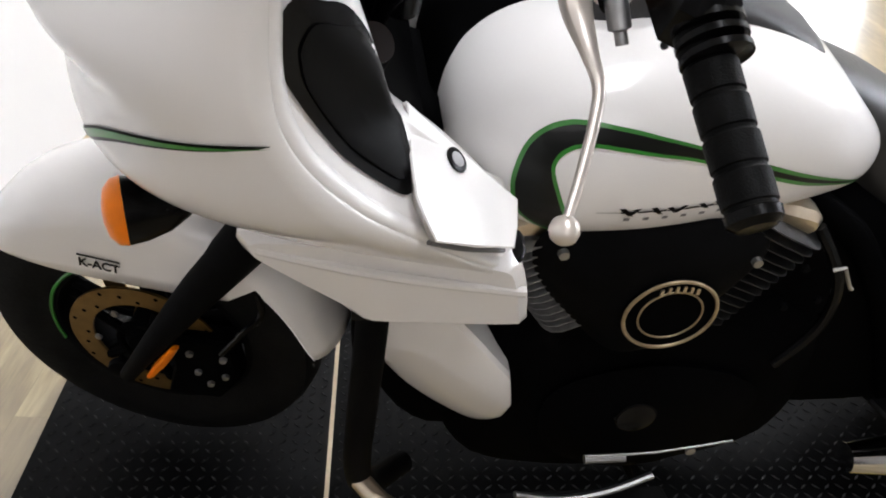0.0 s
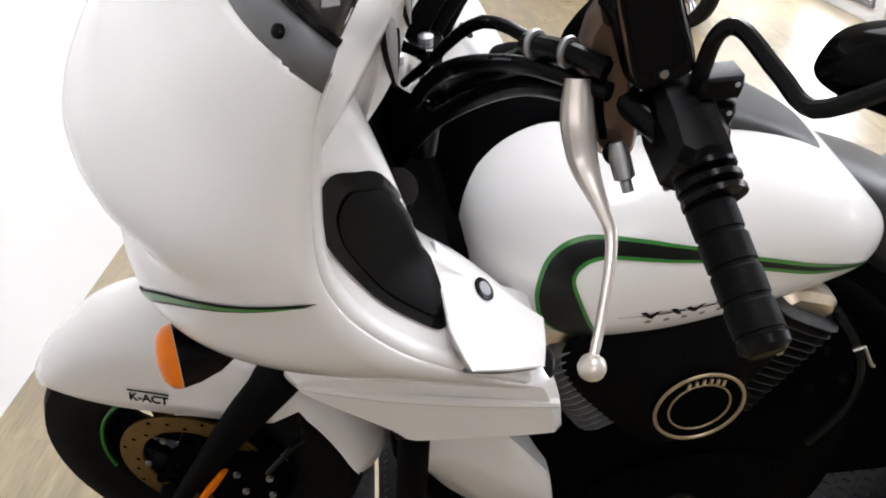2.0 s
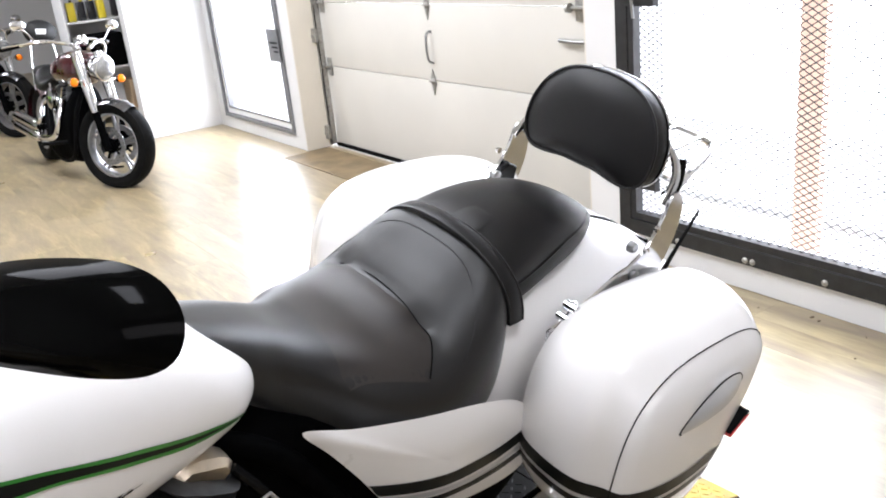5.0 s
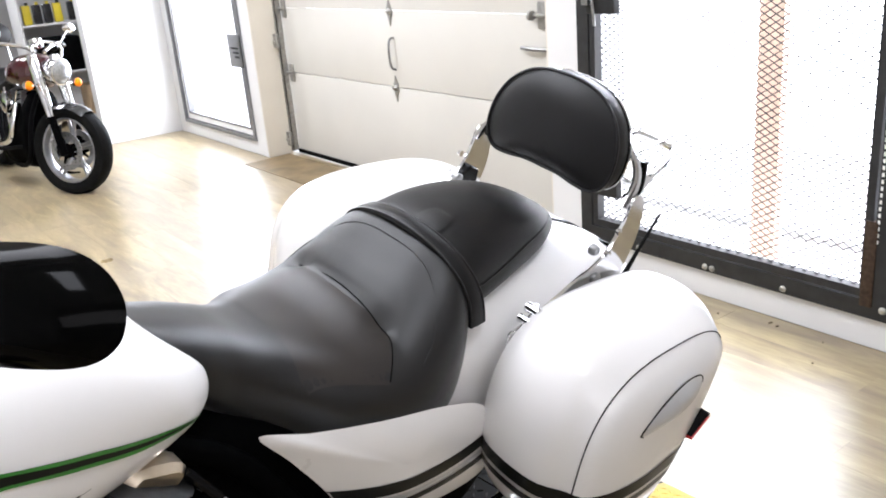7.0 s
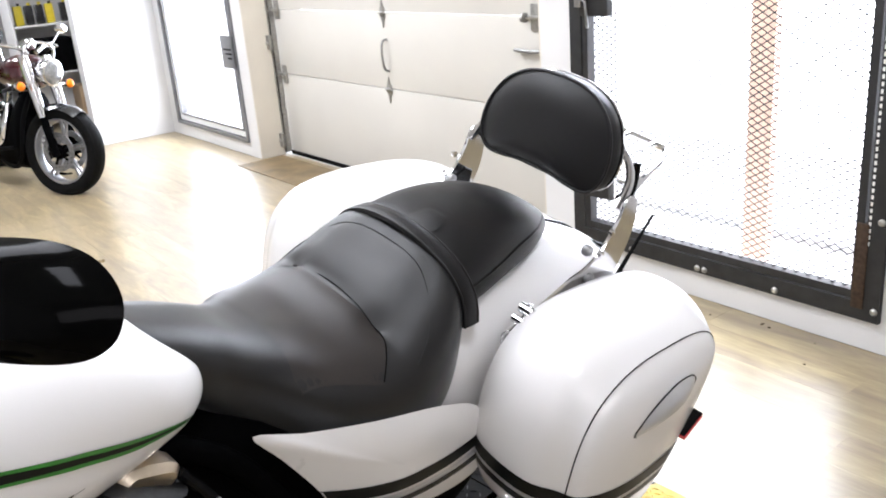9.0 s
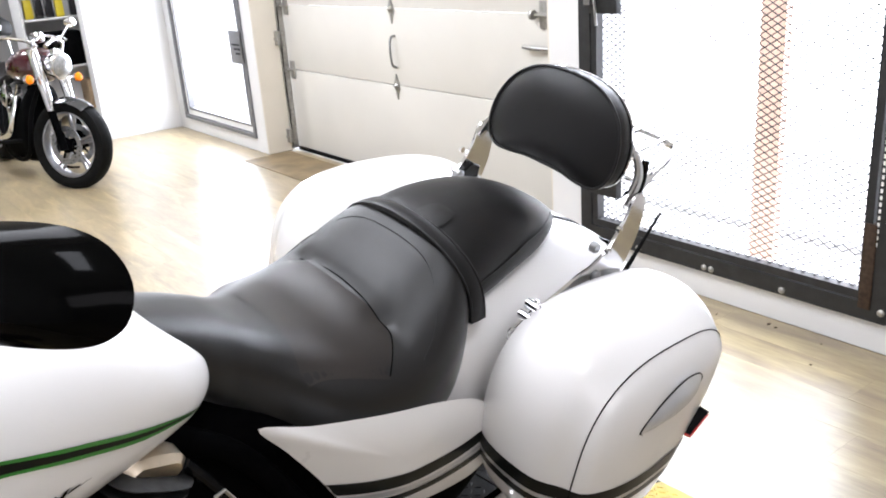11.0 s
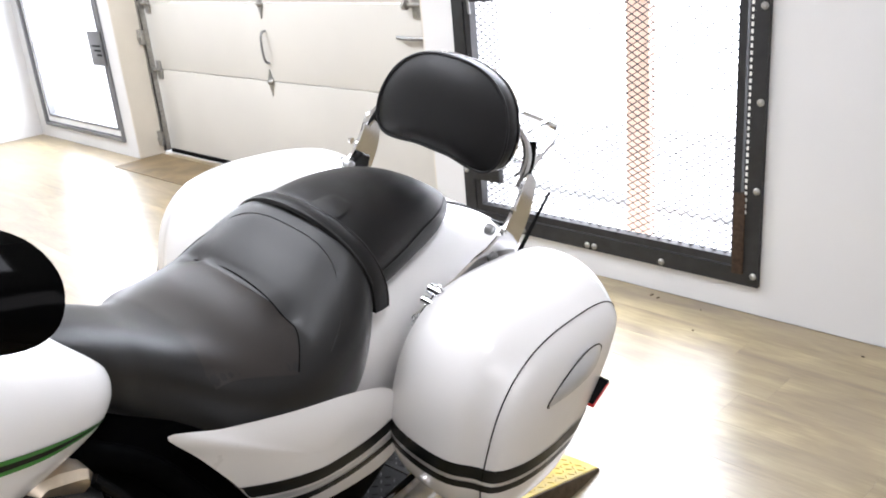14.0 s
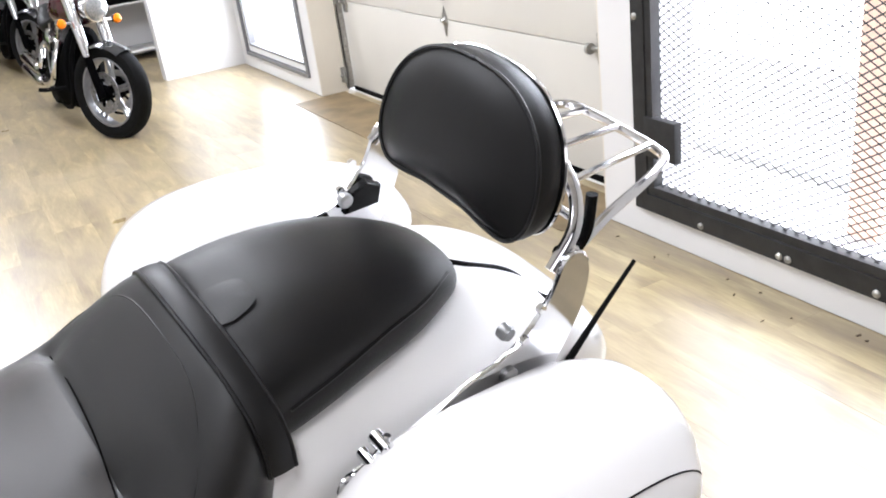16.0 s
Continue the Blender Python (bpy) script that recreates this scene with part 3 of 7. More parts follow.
def tread(x0, x1, ya, yb, zf, step=0.025, length=0.023, half=0.0030, high=0.0024):
    """Raised lozenges in alternating directions; zf gives the plate's height at x."""
    v, f = [], []
    nx, ny = int((x1 - x0) / step), int((yb - ya) / step)
    for i in range(nx):
        for j in range(ny):
            cx, cy = x0 + (i + 0.5) * step, ya + (j + 0.5) * step
            a = radians(45 if (i + j) % 2 else -45)
            u, w = Vector((math.cos(a), math.sin(a), 0)), Vector((-math.sin(a), math.cos(a), 0))
            c = Vector((cx, cy, 0))
            b = len(v)
            for p, z in ((c + u * length / 2, 0), (c + w * half, 0), (c - u * length / 2, 0), (c - w * half, 0), (c + u * length * 0.3, high), (c - u * length * 0.3, high)):
                v.append(Vector((p.x, p.y, zf(p.x) + z)))
            f += [(b, b + 1, b + 5, b + 4), (b + 1, b + 2, b + 5), (b + 2, b + 3, b + 4, b + 5), (b + 3, b, b + 4)]
    return v, f


def ramp_z(x):
    return LIFT_H + (0.012 - LIFT_H) * (x - LX1 - 0.004) / 0.496


tagged(part("tread_pattern", join(tread(LX0 + 0.01, 0.258, 0.01, LW - 0.01, lambda x: LIFT_H - 0.0002), tread(0.275, LX1 - 0.01, 0.01, LW - 0.01, lambda x: LIFT_H - 0.0002),
                                  tread(LX1 + 0.02, LX1 + 0.48, 0.095, LW - 0.095, lambda x: ramp_z(x) - 0.0002)), TREADM, lift), kind="stuff")
tagged(part("yellow_tread", join(tread(LX1 + 0.02, LX1 + 0.48, -0.025, 0.085, lambda x: ramp_z(x) + 0.0008), tread(LX1 + 0.02, LX1 + 0.48, LW - 0.085, LW + 0.025, lambda x: ramp_z(x) + 0.0008)), YELLOW, lift), kind="stuff")


# ---- the white touring motorcycle ----
BIKE_M = Matrix.Translation((-0.0323, 0.2179, 0.17)) @ Matrix.Rotation(radians(8.0), 4, "Z") @ Matrix.Rotation(radians(15.0), 4, "X")
bike = thing("touring_motorcycle", BIKE_M, "pearl white touring cruiser with green-edged black stripes, leaning on the lift", "motorcycle")
YO = 0.035    # middle of the tail

# tank
tank_rows = [(0.438, 0.06, 0.945, 0.885), (0.460, 0.13, 0.985, 0.85), (0.51, 0.18, 1.022, 0.805), (0.58, 0.212, 1.052, 0.772), (0.68, 0.218, 1.072, 0.760),
             (0.78, 0.208, 1.070, 0.762), (0.88, 0.186, 1.045, 0.772), (0.97, 0.162, 0.995, 0.788), (1.04, 0.134, 0.935, 0.808), (1.085, 0.090, 0.893, 0.832), (1.098, 0.03, 0.872, 0.852)]
tank_geo = body_loft(tank_rows, 5, 2.5, 0.40, 56)
tank = part("fuel_tank", tank_geo, WHITE, bike, "pearl white teardrop fuel tank")
tank_tree = caster(tank_geo)


def band(tree, top, bottom, material, name, parent, lift=0.0015, n=28, across=6, direction=(0, 1, 0), label=""):
    """A painted band between two (x, z) curves, laid on the left side."""
    a, b = lerp_rows(top, n), lerp_rows(bottom, n)
    rows = [[(p[0] + (q[0] - p[0]) * k / across, 0, p[1] + (q[1] - p[1]) * k / across) for k in range(across + 1)] for p, q in zip(a, b)]
    return part(name, decal(tree, rows, direction, lift), material, parent, label, 60)


hook_out = [(1.048, 0.846), (0.93, 0.894), (0.84, 0.933), (0.748, 0.968), (0.684, 0.985), (0.644, 0.992), (0.611, 0.995), (0.583, 0.993), (0.557, 0.982), (0.537, 0.961), (0.527, 0.930), (0.526, 0.896), (0.538, 0.858), (0.575, 0.830), (0.612, 0.818)]
hook_in = [(1.047, 0.845), (0.93, 0.876), (0.84, 0.913), (0.754, 0.947), (0.689, 0.960), (0.647, 0.966), (0.616, 0.969), (0.594, 0.966), (0.578, 0.956), (0.571, 0.942), (0.573, 0.927), (0.583, 0.900), (0.594, 0.874), (0.606, 0.850), (0.622, 0.828)]
band(tank_tree, hook_out, hook_in, STRIPE, "tank_stripe", tank, label="black hooked stripe")


def offset_curve(c, other, k):
    out = []
    for p, q in zip(c, other):
        gap = math.hypot(q[0] - p[0], q[1] - p[1])
        f = k if k < 0 else min(0.47, (0.0042 + 0.02 * max(0.0, p[0] - 0.78)) / max(gap, 0.001)) * (1 if p[0] < 0.9 else 0.75 if p[0] < 1.0 else 0.1)      # a line of even width, filling the narrow tail
        out.append((p[0] + (q[0] - p[0]) * f, p[1] + (q[1] - p[1]) * f))
    return out


band(tank_tree, offset_curve(hook_out, hook_in, -0.02), offset_curve(hook_out, hook_in, 0.10), GREEN, "green_pinstripe", tank, 0.0025, 28, 2, label="green outer pinstripe")
band(tank_tree, offset_curve(hook_in, hook_out, -0.02), offset_curve(hook_in, hook_out, 0.11), GREEN, "green_pinstripe", tank, 0.0025, 28, 2, label="green inner pinstripe")
# maker's script on the tank, as plain strokes
for i, (x, h, k) in enumerate(((0.662, 0.013, 0.014), (0.684, 0.010, -0.010), (0.704, 0.012, 0.012), (0.726, 0.009, 0.010), (0.748, 0.011, -0.012), (0.770, 0.009, 0.010), (0.792, 0.012, 0.012), (0.812, 0.010, -0.010))):
    z = 0.874
    band(tank_tree, [(x, z + h / 2), (x + 0.008, z + h / 2 + 0.001)], [(x + k, z - h / 2), (x + 0.007 + k, z - h / 2 - 0.001)], PLASTIC, "script_bar", tank, 0.0015, 3, 2)
    band(tank_tree, [(x + 0.004, z + 0.0012), (x + 0.022, z + 0.0022)], [(x + 0.004, z - 0.0016), (x + 0.022, z - 0.0008)], PLASTIC, "script_bar", tank, 0.0018, 3, 1)
band(tank_tree, [(0.633, 0.8752), (0.74, 0.8750), (0.850, 0.8738)], [(0.633, 0.8745), (0.74, 0.8735), (0.850, 0.8731)], PLASTIC, "script_bar", tank, 0.0022, 8, 1)
for i in range(6):
    x, z = 0.672 + i * 0.026, 0.8605
    band(tank_tree, [(x, z + 0.003), (x + 0.008, z + 0.003)], [(x, z - 0.003), (x + 0.008, z - 0.003)], GREYPL, "script_bar", tank, 0.0015, 3, 1)
part("tank_console", body_loft([(0.60, 0.060, 1.085, 1.03), (0.64, 0.078, 1.108, 1.04), (0.70, 0.080, 1.112, 1.05), (0.78, 0.076, 1.094, 1.03), (0.88, 0.070, 1.052, 1.0), (0.95, 0.062, 1.012, 0.95), (0.965, 0.055, 1.000, 0.94)], 4, 4.0, 0.5, 32), PADV, bike, "grey tank console pad")
part("dash_cover", body_loft([(0.434, 0.095, 0.955, 0.88, 0.022), (0.455, 0.120, 0.996, 0.90, 0.060), (0.48, 0.128, 1.022, 0.91, 0.090), (0.52, 0.130, 1.050, 0.94, 0.110), (0.58, 0.125, 1.070, 0.98, 0.098), (0.62, 0.09, 1.085, 1.02, 0.045)], 4, 2.6, 0.5, 32), DARK, bike, "black cover over the tank front")
part("filler_cap", lathe([(0, 0.045), (0.012, 0.045), (0.018, 0.038), (0.02, 0.0)], (0.69, 0, 1.108), (0, 0, 1), 28), CHROME, bike, "chrome filler cap")

# seats
seat_rows = [(0.955, 0.045, 0.990, 0.93), (1.0, 0.070, 0.968, 0.86), (1.09, 0.095, 0.925, 0.77), (1.15, 0.106, 0.893, 0.70), (1.215, 0.138, 0.853, 0.62), (1.30, 0.205, 0.820, 0.57), (1.38, 0.228, 0.808, 0.56),
             (1.45, 0.235, 0.822, 0.54), (1.51, 0.230, 0.856, 0.53), (1.56, 0.218, 0.893, 0.54), (1.595, 0.200, 0.914, 0.58), (1.62, 0.178, 0.912, 0.65)]
seat_rows = [(x, w, a, b, YO * min(1, max(0, (x - 0.9) / 0.4))) for x, w, a, b in seat_rows]
seat_geo = body_loft(seat_rows, 6, 2.7, 0.45, 72)
CR = 1.450        # crease across the bucket


def folded(p):
    """The stitched crease sinks into the padding, which swells a little beside it."""
    e = p.y - YO
    d = p.x - (CR + 0.004 + 0.05 * e)
    top = min(1.0, max(0.0, (p.z - 0.70) / 0.06))
    fade = max(0.0, 1 - abs(e / 0.19) ** 4)
    dz = -0.007 * math.exp(-(d / 0.012) ** 2) + 0.003 * math.exp(-((abs(d) - 0.055) / 0.035) ** 2)
    pit = sum(-0.010 * math.exp(-((p.x - px) / 0.022) ** 2 - ((e - py) / 0.022) ** 2) for px, py in ((CR - 0.002, -0.115), (CR + 0.011, 0.145)))
    return Vector((p.x, p.y, p.z + top * (fade * dz + pit)))


seat_geo = [folded(p) for p in seat_geo[0]], seat_geo[1]
seat = part("rider_seat", seat_geo, SEATV, bike, "black vinyl bucket rider seat")
seat_tree = caster(seat_geo)
pass_rows = [(1.622, 0.155, 0.912, 0.735, YO), (1.64, 0.160, 0.922, 0.73, YO), (1.72, 0.155, 0.932, 0.74, YO), (1.82, 0.142, 0.928, 0.76, YO), (1.91, 0.125, 0.908, 0.775, YO), (1.98, 0.10, 0.882, 0.79, YO), (2.03, 0.07, 0.856, 0.80, YO), (2.045, 0.02, 0.838, 0.815, YO)]
pass_rows = [(1.622 + (r[0] - 1.622) * 0.92, *r[1:]) for r in pass_rows]
pass_geo = body_loft(pass_rows, 5, 2.6, 0.45, 48)
pseat = part("passenger_seat", pass_geo, LEATHER, bike, "black vinyl pillion seat")
pass_tree = caster(pass_geo)
part("side_piping", tube([p - Vector((0, 0.0, 0)) for p in decal(pass_tree, [[(x, 0, z)] for x, z in ((1.66, 0.83), (1.74, 0.845), (1.82, 0.86), (1.9, 0.862), (1.97, 0.857))], (0, 1, 0), 0.001)[0]], 0.0025, 6, 3), LEATHER, pseat)
part("pull_tab", pillow(smooth_closed([(1.626, YO - 0.062, 0.9185), (1.674, YO - 0.058, 0.9295), (1.682, YO - 0.030, 0.9315), (1.674, YO - 0.002, 0.9305), (1.626, YO + 0.004, 0.9195)], 3), (0, 0, 0.003), (0, 0, -0.004), 4), LEATHER, pseat, "black vinyl tab behind the strap")


def top_line(tree, pts, lift=0.0008):
    out = []
    for x, y in pts:
        hit, _, _, _ = tree.ray_cast(Vector((x, y, 1.4)), Vector((0, 0, -1)))
        if hit is not None:
            out.append(hit + Vector((0, 0, lift)))
    return out


for pts in ([(CR + 0.012, YO + 0.145), (CR + 0.010, YO + 0.05), (CR + 0.004, YO - 0.05), (CR - 0.004, YO - 0.115)],
            [(CR - 0.004, YO - 0.115), (CR - 0.010, YO - 0.150), (CR - 0.030, YO - 0.180), (CR - 0.055, YO - 0.205)],
            [(1.47, YO - 0.212), (1.52, YO - 0.185), (1.560, YO - 0.11), (1.567, YO), (1.560, YO + 0.11), (1.52, YO + 0.185), (1.47, YO + 0.212)]):
    part("seam", tube(top_line(seat_tree, pts, 0.0012 if pts[0][0] < 1.469 else 0.0004), 0.0012, 6, 8), DARK if pts[0][0] < 1.469 else SEATV, seat, "sunken stitched seam")
panel_rows = []
for k in range(21):
    e = 1 - 2 * k / 20
    x0 = 1.262 - 0.022 * e * e
    panel_rows.append([(x0 + (CR - 0.002 - 0.055 * max(0.0, 2 * abs(e) - 1) ** 2 - x0) * q / 12, YO + e * (0.158 + 0.050 * (q / 12) ** 1.2), 0.0) for q in range(13)])
part("seat_panel", decal(seat_tree, panel_rows, (0, 0, -1), 0.0012, -1.4), mat("brown_seat_vinyl", (0.015, 0.011, 0.0088), 0.38, 0, 0, 0.3, 7, 0.12, 800, rough_var=0.10, spec=0.5, sheen=0.14), seat, "brownish front panel", 60)
strap_rows = []
for k in range(29):
    a = radians(-84 + 168 * k / 28)
    p = Vector((1.602 + 0.022 * abs(math.sin(a)) ** 2, YO + 0.197 * math.sin(a), 0.742 + 0.182 * math.cos(a) ** 0.72))
    n = Vector((0, math.sin(a), 0.8 * math.cos(a) + 0.2)).normalized()
    strap_rows.append([p + Vector((dx, 0, 0)) + n * dn for dx, dn in ((-0.019, -0.006), (-0.018, 0.003), (-0.012, 0.0055), (0.0, 0.0065), (0.012, 0.0055), (0.018, 0.003), (0.019, -0.006))])
strap = part("grab_strap", loft(strap_rows), LEATHER, bike, "black vinyl grab strap")
for col in (1, 5):
    part("strap_piping", tube([r[col] for r in strap_rows], 0.0028, 6, 1), LEATHER, strap)

# rear bodywork and side covers
part("rear_fender", body_loft([(1.40, 0.12, 0.68, 0.48, YO), (1.48, 0.18, 0.725, 0.43, YO), (1.58, 0.205, 0.765, 0.40, YO), (1.75, 0.212, 0.79, 0.40, YO), (1.92, 0.212, 0.795, 0.40, YO), (2.05, 0.215, 0.792, 0.40, YO),
                               (2.16, 0.20, 0.752, 0.40, YO), (2.26, 0.17, 0.680, 0.40, YO), (2.33, 0.12, 0.58, 0.42, YO), (2.36, 0.05, 0.50, 0.45, YO)], 4, 3.2, 0.6, 48), WHITE, bike, "pearl white rear bodywork")


def y_cover(x, z):
    return -0.155 - 0.05 * min(1, max(0, (x - 1.13) / 0.3)) - 0.05 * max(0, 0.75 - z)


side_out = [(1.130, 0.770), (1.22, 0.738), (1.36, 0.705), (1.50, 0.672), (1.605, 0.625), (1.655, 0.56), (1.668, 0.470), (1.62, 0.430), (1.50, 0.440), (1.38, 0.465), (1.30, 0.52), (1.235, 0.62), (1.18, 0.70)]
side_ol = smooth_closed([(x, y_cover(x, z), z) for x, z in side_out], 4)
side_geo = pillow(side_ol, (0, -0.032, 0), (0, 0.05, 0), 10, 2.0)
cover = part("side_cover", side_geo, WHITE, bike, "white side cover with black and silver stripes")
cover_tree = caster(side_geo)
band(cover_tree, [(1.235, 0.60), (1.36, 0.575), (1.52, 0.555), (1.677, 0.545)], [(1.255, 0.565), (1.36, 0.545), (1.52, 0.527), (1.68, 0.518)], STRIPE, "cover_stripe", cover)
band(cover_tree, [(1.26, 0.558), (1.37, 0.538), (1.52, 0.520), (1.68, 0.511)], [(1.268, 0.546), (1.37, 0.526), (1.52, 0.510), (1.68, 0.502)], SILVER, "cover_stripe", cover, label="silver stripe")
band(cover_tree, [(1.27, 0.54), (1.37, 0.521), (1.52, 0.504), (1.68, 0.496)], [(1.29, 0.522), (1.38, 0.502), (1.52, 0.487), (1.682, 0.478)], STRIPE, "cover_stripe", cover)
part("side_cover", mirrored(side_geo, YO), WHITE, bike, "white side cover")
part("frame_rail", tube([(0.98, -0.10, 0.80), (1.08, -0.13, 0.74), (1.16, -0.15, 0.64), (1.24, -0.17, 0.50), (1.30, -0.18, 0.36)], 0.022, 12, 5), DARK, bike, "satin black frame rail")


# saddlebags
def bag_geo():
    rows = [(-0.205, 1.63, 2.165, 0.36, 0.765), (-0.25, 1.605, 2.19, 0.335, 0.795), (-0.32, 1.595, 2.20, 0.325, 0.80), (-0.38, 1.60, 2.185, 0.325, 0.785), (-0.425, 1.625, 2.155, 0.335, 0.762),
            (-0.46, 1.64, 2.125, 0.355, 0.735), (-0.485, 1.69, 2.065, 0.39, 0.70), (-0.498, 1.75, 2.01, 0.44, 0.65), (-0.503, 1.80, 1.95, 0.50, 0.59)]
    rings = []
    for y, x0, x1, z0, z1 in lerp_rows(rows, 3):
        cx, cz, hx, hz = (x0 + x1) / 2, (z0 + z1) / 2, (x1 - x0) / 2, (z1 - z0) / 2
        r = []
        for i in range(64):
            a = 2 * math.pi * i / 64
            c, s = spow(math.cos(a), 2 / 2.9), spow(math.sin(a), 2 / 2.9)
            x, z = cx + hx * c, cz + hz * s
            z += -0.10 * (x - 1.87) * (0.5 + 0.5 * s) * 0.9          # the lid falls towards the tail
            x += 0.05 * (z - 0.55) - 1.15 * max(0.0, 0.67 - z) * max(0.0, (x - 1.87) / 0.3)      # the tail is cut away below
            r.append((x, y, z + 0.020))
        rings.append(r)
    return loft(rings)


def bag(sign):
    g = bag_geo()
    tree = caster(g)
    def fl(geo):
        return geo if sign < 0 else mirrored(geo, YO)
    b = part("saddlebag", fl(g), WHITE, bike, "pearl white hard saddlebag with striped lower edge")
    ring = []
    for i in range(97):
        a = 2 * math.pi * i / 96
        d = Vector((math.cos(a), 0, math.sin(a)))
        c = Vector((1.89, -0.44, 0.55))
        hit, nrm, _, _ = tree.ray_cast(c + d * 0.8, -d)
        if hit is not None:
            ring.append(hit + d * 0.0006)
    if sign < 0:
        part("lid_seam", fl(tube(ring, 0.0014, 6, 1)), SATIN, b, "dark lid seam")
    for (za, zb, m) in ((0.548, 0.516, STRIPE), (0.515, 0.507, SILVER), (0.506, 0.487, STRIPE)):
        rws = []
        for k in range(61):
            a = radians(-178 + 218 * k / 60)      # from the front face round the outer side to the tail
            d = Vector((math.cos(a - math.pi / 6), math.sin(a - math.pi / 6), 0))
            row = []
            for q in range(4):
                z = za + (zb - za) * q / 3
                o = Vector((1.87, -0.36, z))
                hit, nrm, _, _ = tree.ray_cast(o + d * 0.9, -d)
                row.append(hit + d * 0.0016 if hit is not None else o)
            rws.append(row)
        part("bag_stripe", fl(loft(rws, (False, False), False)), m, b, "", 60)
    refl = [(1.725, -0.49, 0.665), (1.78, -0.50, 0.70), (1.86, -0.505, 0.722), (1.925, -0.50, 0.715), (1.95, -0.495, 0.69), (1.90, -0.50, 0.665), (1.80, -0.503, 0.655)]
    refl = smooth_closed([(1.842 + (x - 1.838) * 0.92, -0.492, 0.690 + (z - 0.688) * 1.12) for x, y, z in refl], 4)
    part("latch_gasket", fl(tube(refl + [refl[0]], 0.0016, 6, 1)), BLACK, b, "black latch gasket")
    part("bag_latch", fl(pillow(refl, (0, -0.022, 0.004), (0, 0.02, 0))), SILVER, b, "pale silver almond-shaped latch plate")
    return b


bag(-1)
bag(1)
marker = part("tail_marker", slab([(1.924, -0.479, 0.567), (1.966, -0.483, 0.619), (1.974, -0.519, 0.613), (1.932, -0.512, 0.564)], (0.030, 0.012, -0.026), 0.004), BLACK, bike, "black tail marker housing")
part("marker_lens", slab([(1.9275, -0.4975, 0.5625), (1.9615, -0.5095, 0.598), (1.9735, -0.5215, 0.611), (1.9315, -0.5145, 0.562)], (0.024, 0.010, -0.022), 0.003), RED, marker, "red marker lens")

# backrest, rack and chrome stays
pad_half = [(0.055, 1.143), (0.105, 1.126), (0.148, 1.090), (0.174, 1.040), (0.182, 0.988), (0.172, 0.946), (0.144, 0.922), (0.100, 0.921), (0.050, 0.928)]
pad_half = [(y * 0.975, 1.034 + (z - 1.034) * 0.975) for y, z in pad_half]
pad_out = [(0.0, 1.144)] + pad_half + [(0.0, 0.931)] + [(-y, z) for y, z in reversed(pad_half)]
PADY = YO + 0.006
pad_ol = smooth_closed([(2.02 + 0.22 * (z - 0.9), PADY + y, z - 0.06 * max(0.0, z - 1.0)) for y, z in pad_out], 4)
shift = Vector((0.044, 0, -0.007))
back = thing_back = part("backrest", pillow(pad_ol, (-0.030, 0, 0.006), (0.012, 0, 0), 8, 3.2), LEATHER, bike, "black vinyl passenger backrest pad")
part("backrest_side", loft([[p for p in pad_ol], [p * 1.0 + shift * 0.35 + (p - Vector((2.05, PADY, 1.03))) * 0.02 for p in pad_ol], [p + shift * 0.9 for p in pad_ol], [p + shift + (Vector((2.12, PADY, 1.03)) - p) * 0.04 for p in pad_ol]], (False, True)), LEATHER, back)
part("piping", tube([p + Vector((-0.002, 0, 0)) for p in pad_ol] + [pad_ol[0]], 0.0035, 6, 1), LEATHER, back)
plate_ol = [p + shift * 1.08 + (p - Vector((2.05, PADY, 1.03))) * 0.015 for p in pad_ol]
part("backrest_plate", slab(plate_ol, (0.006, 0, -0.001), 0.002), CHROME, back, "chrome backing plate")
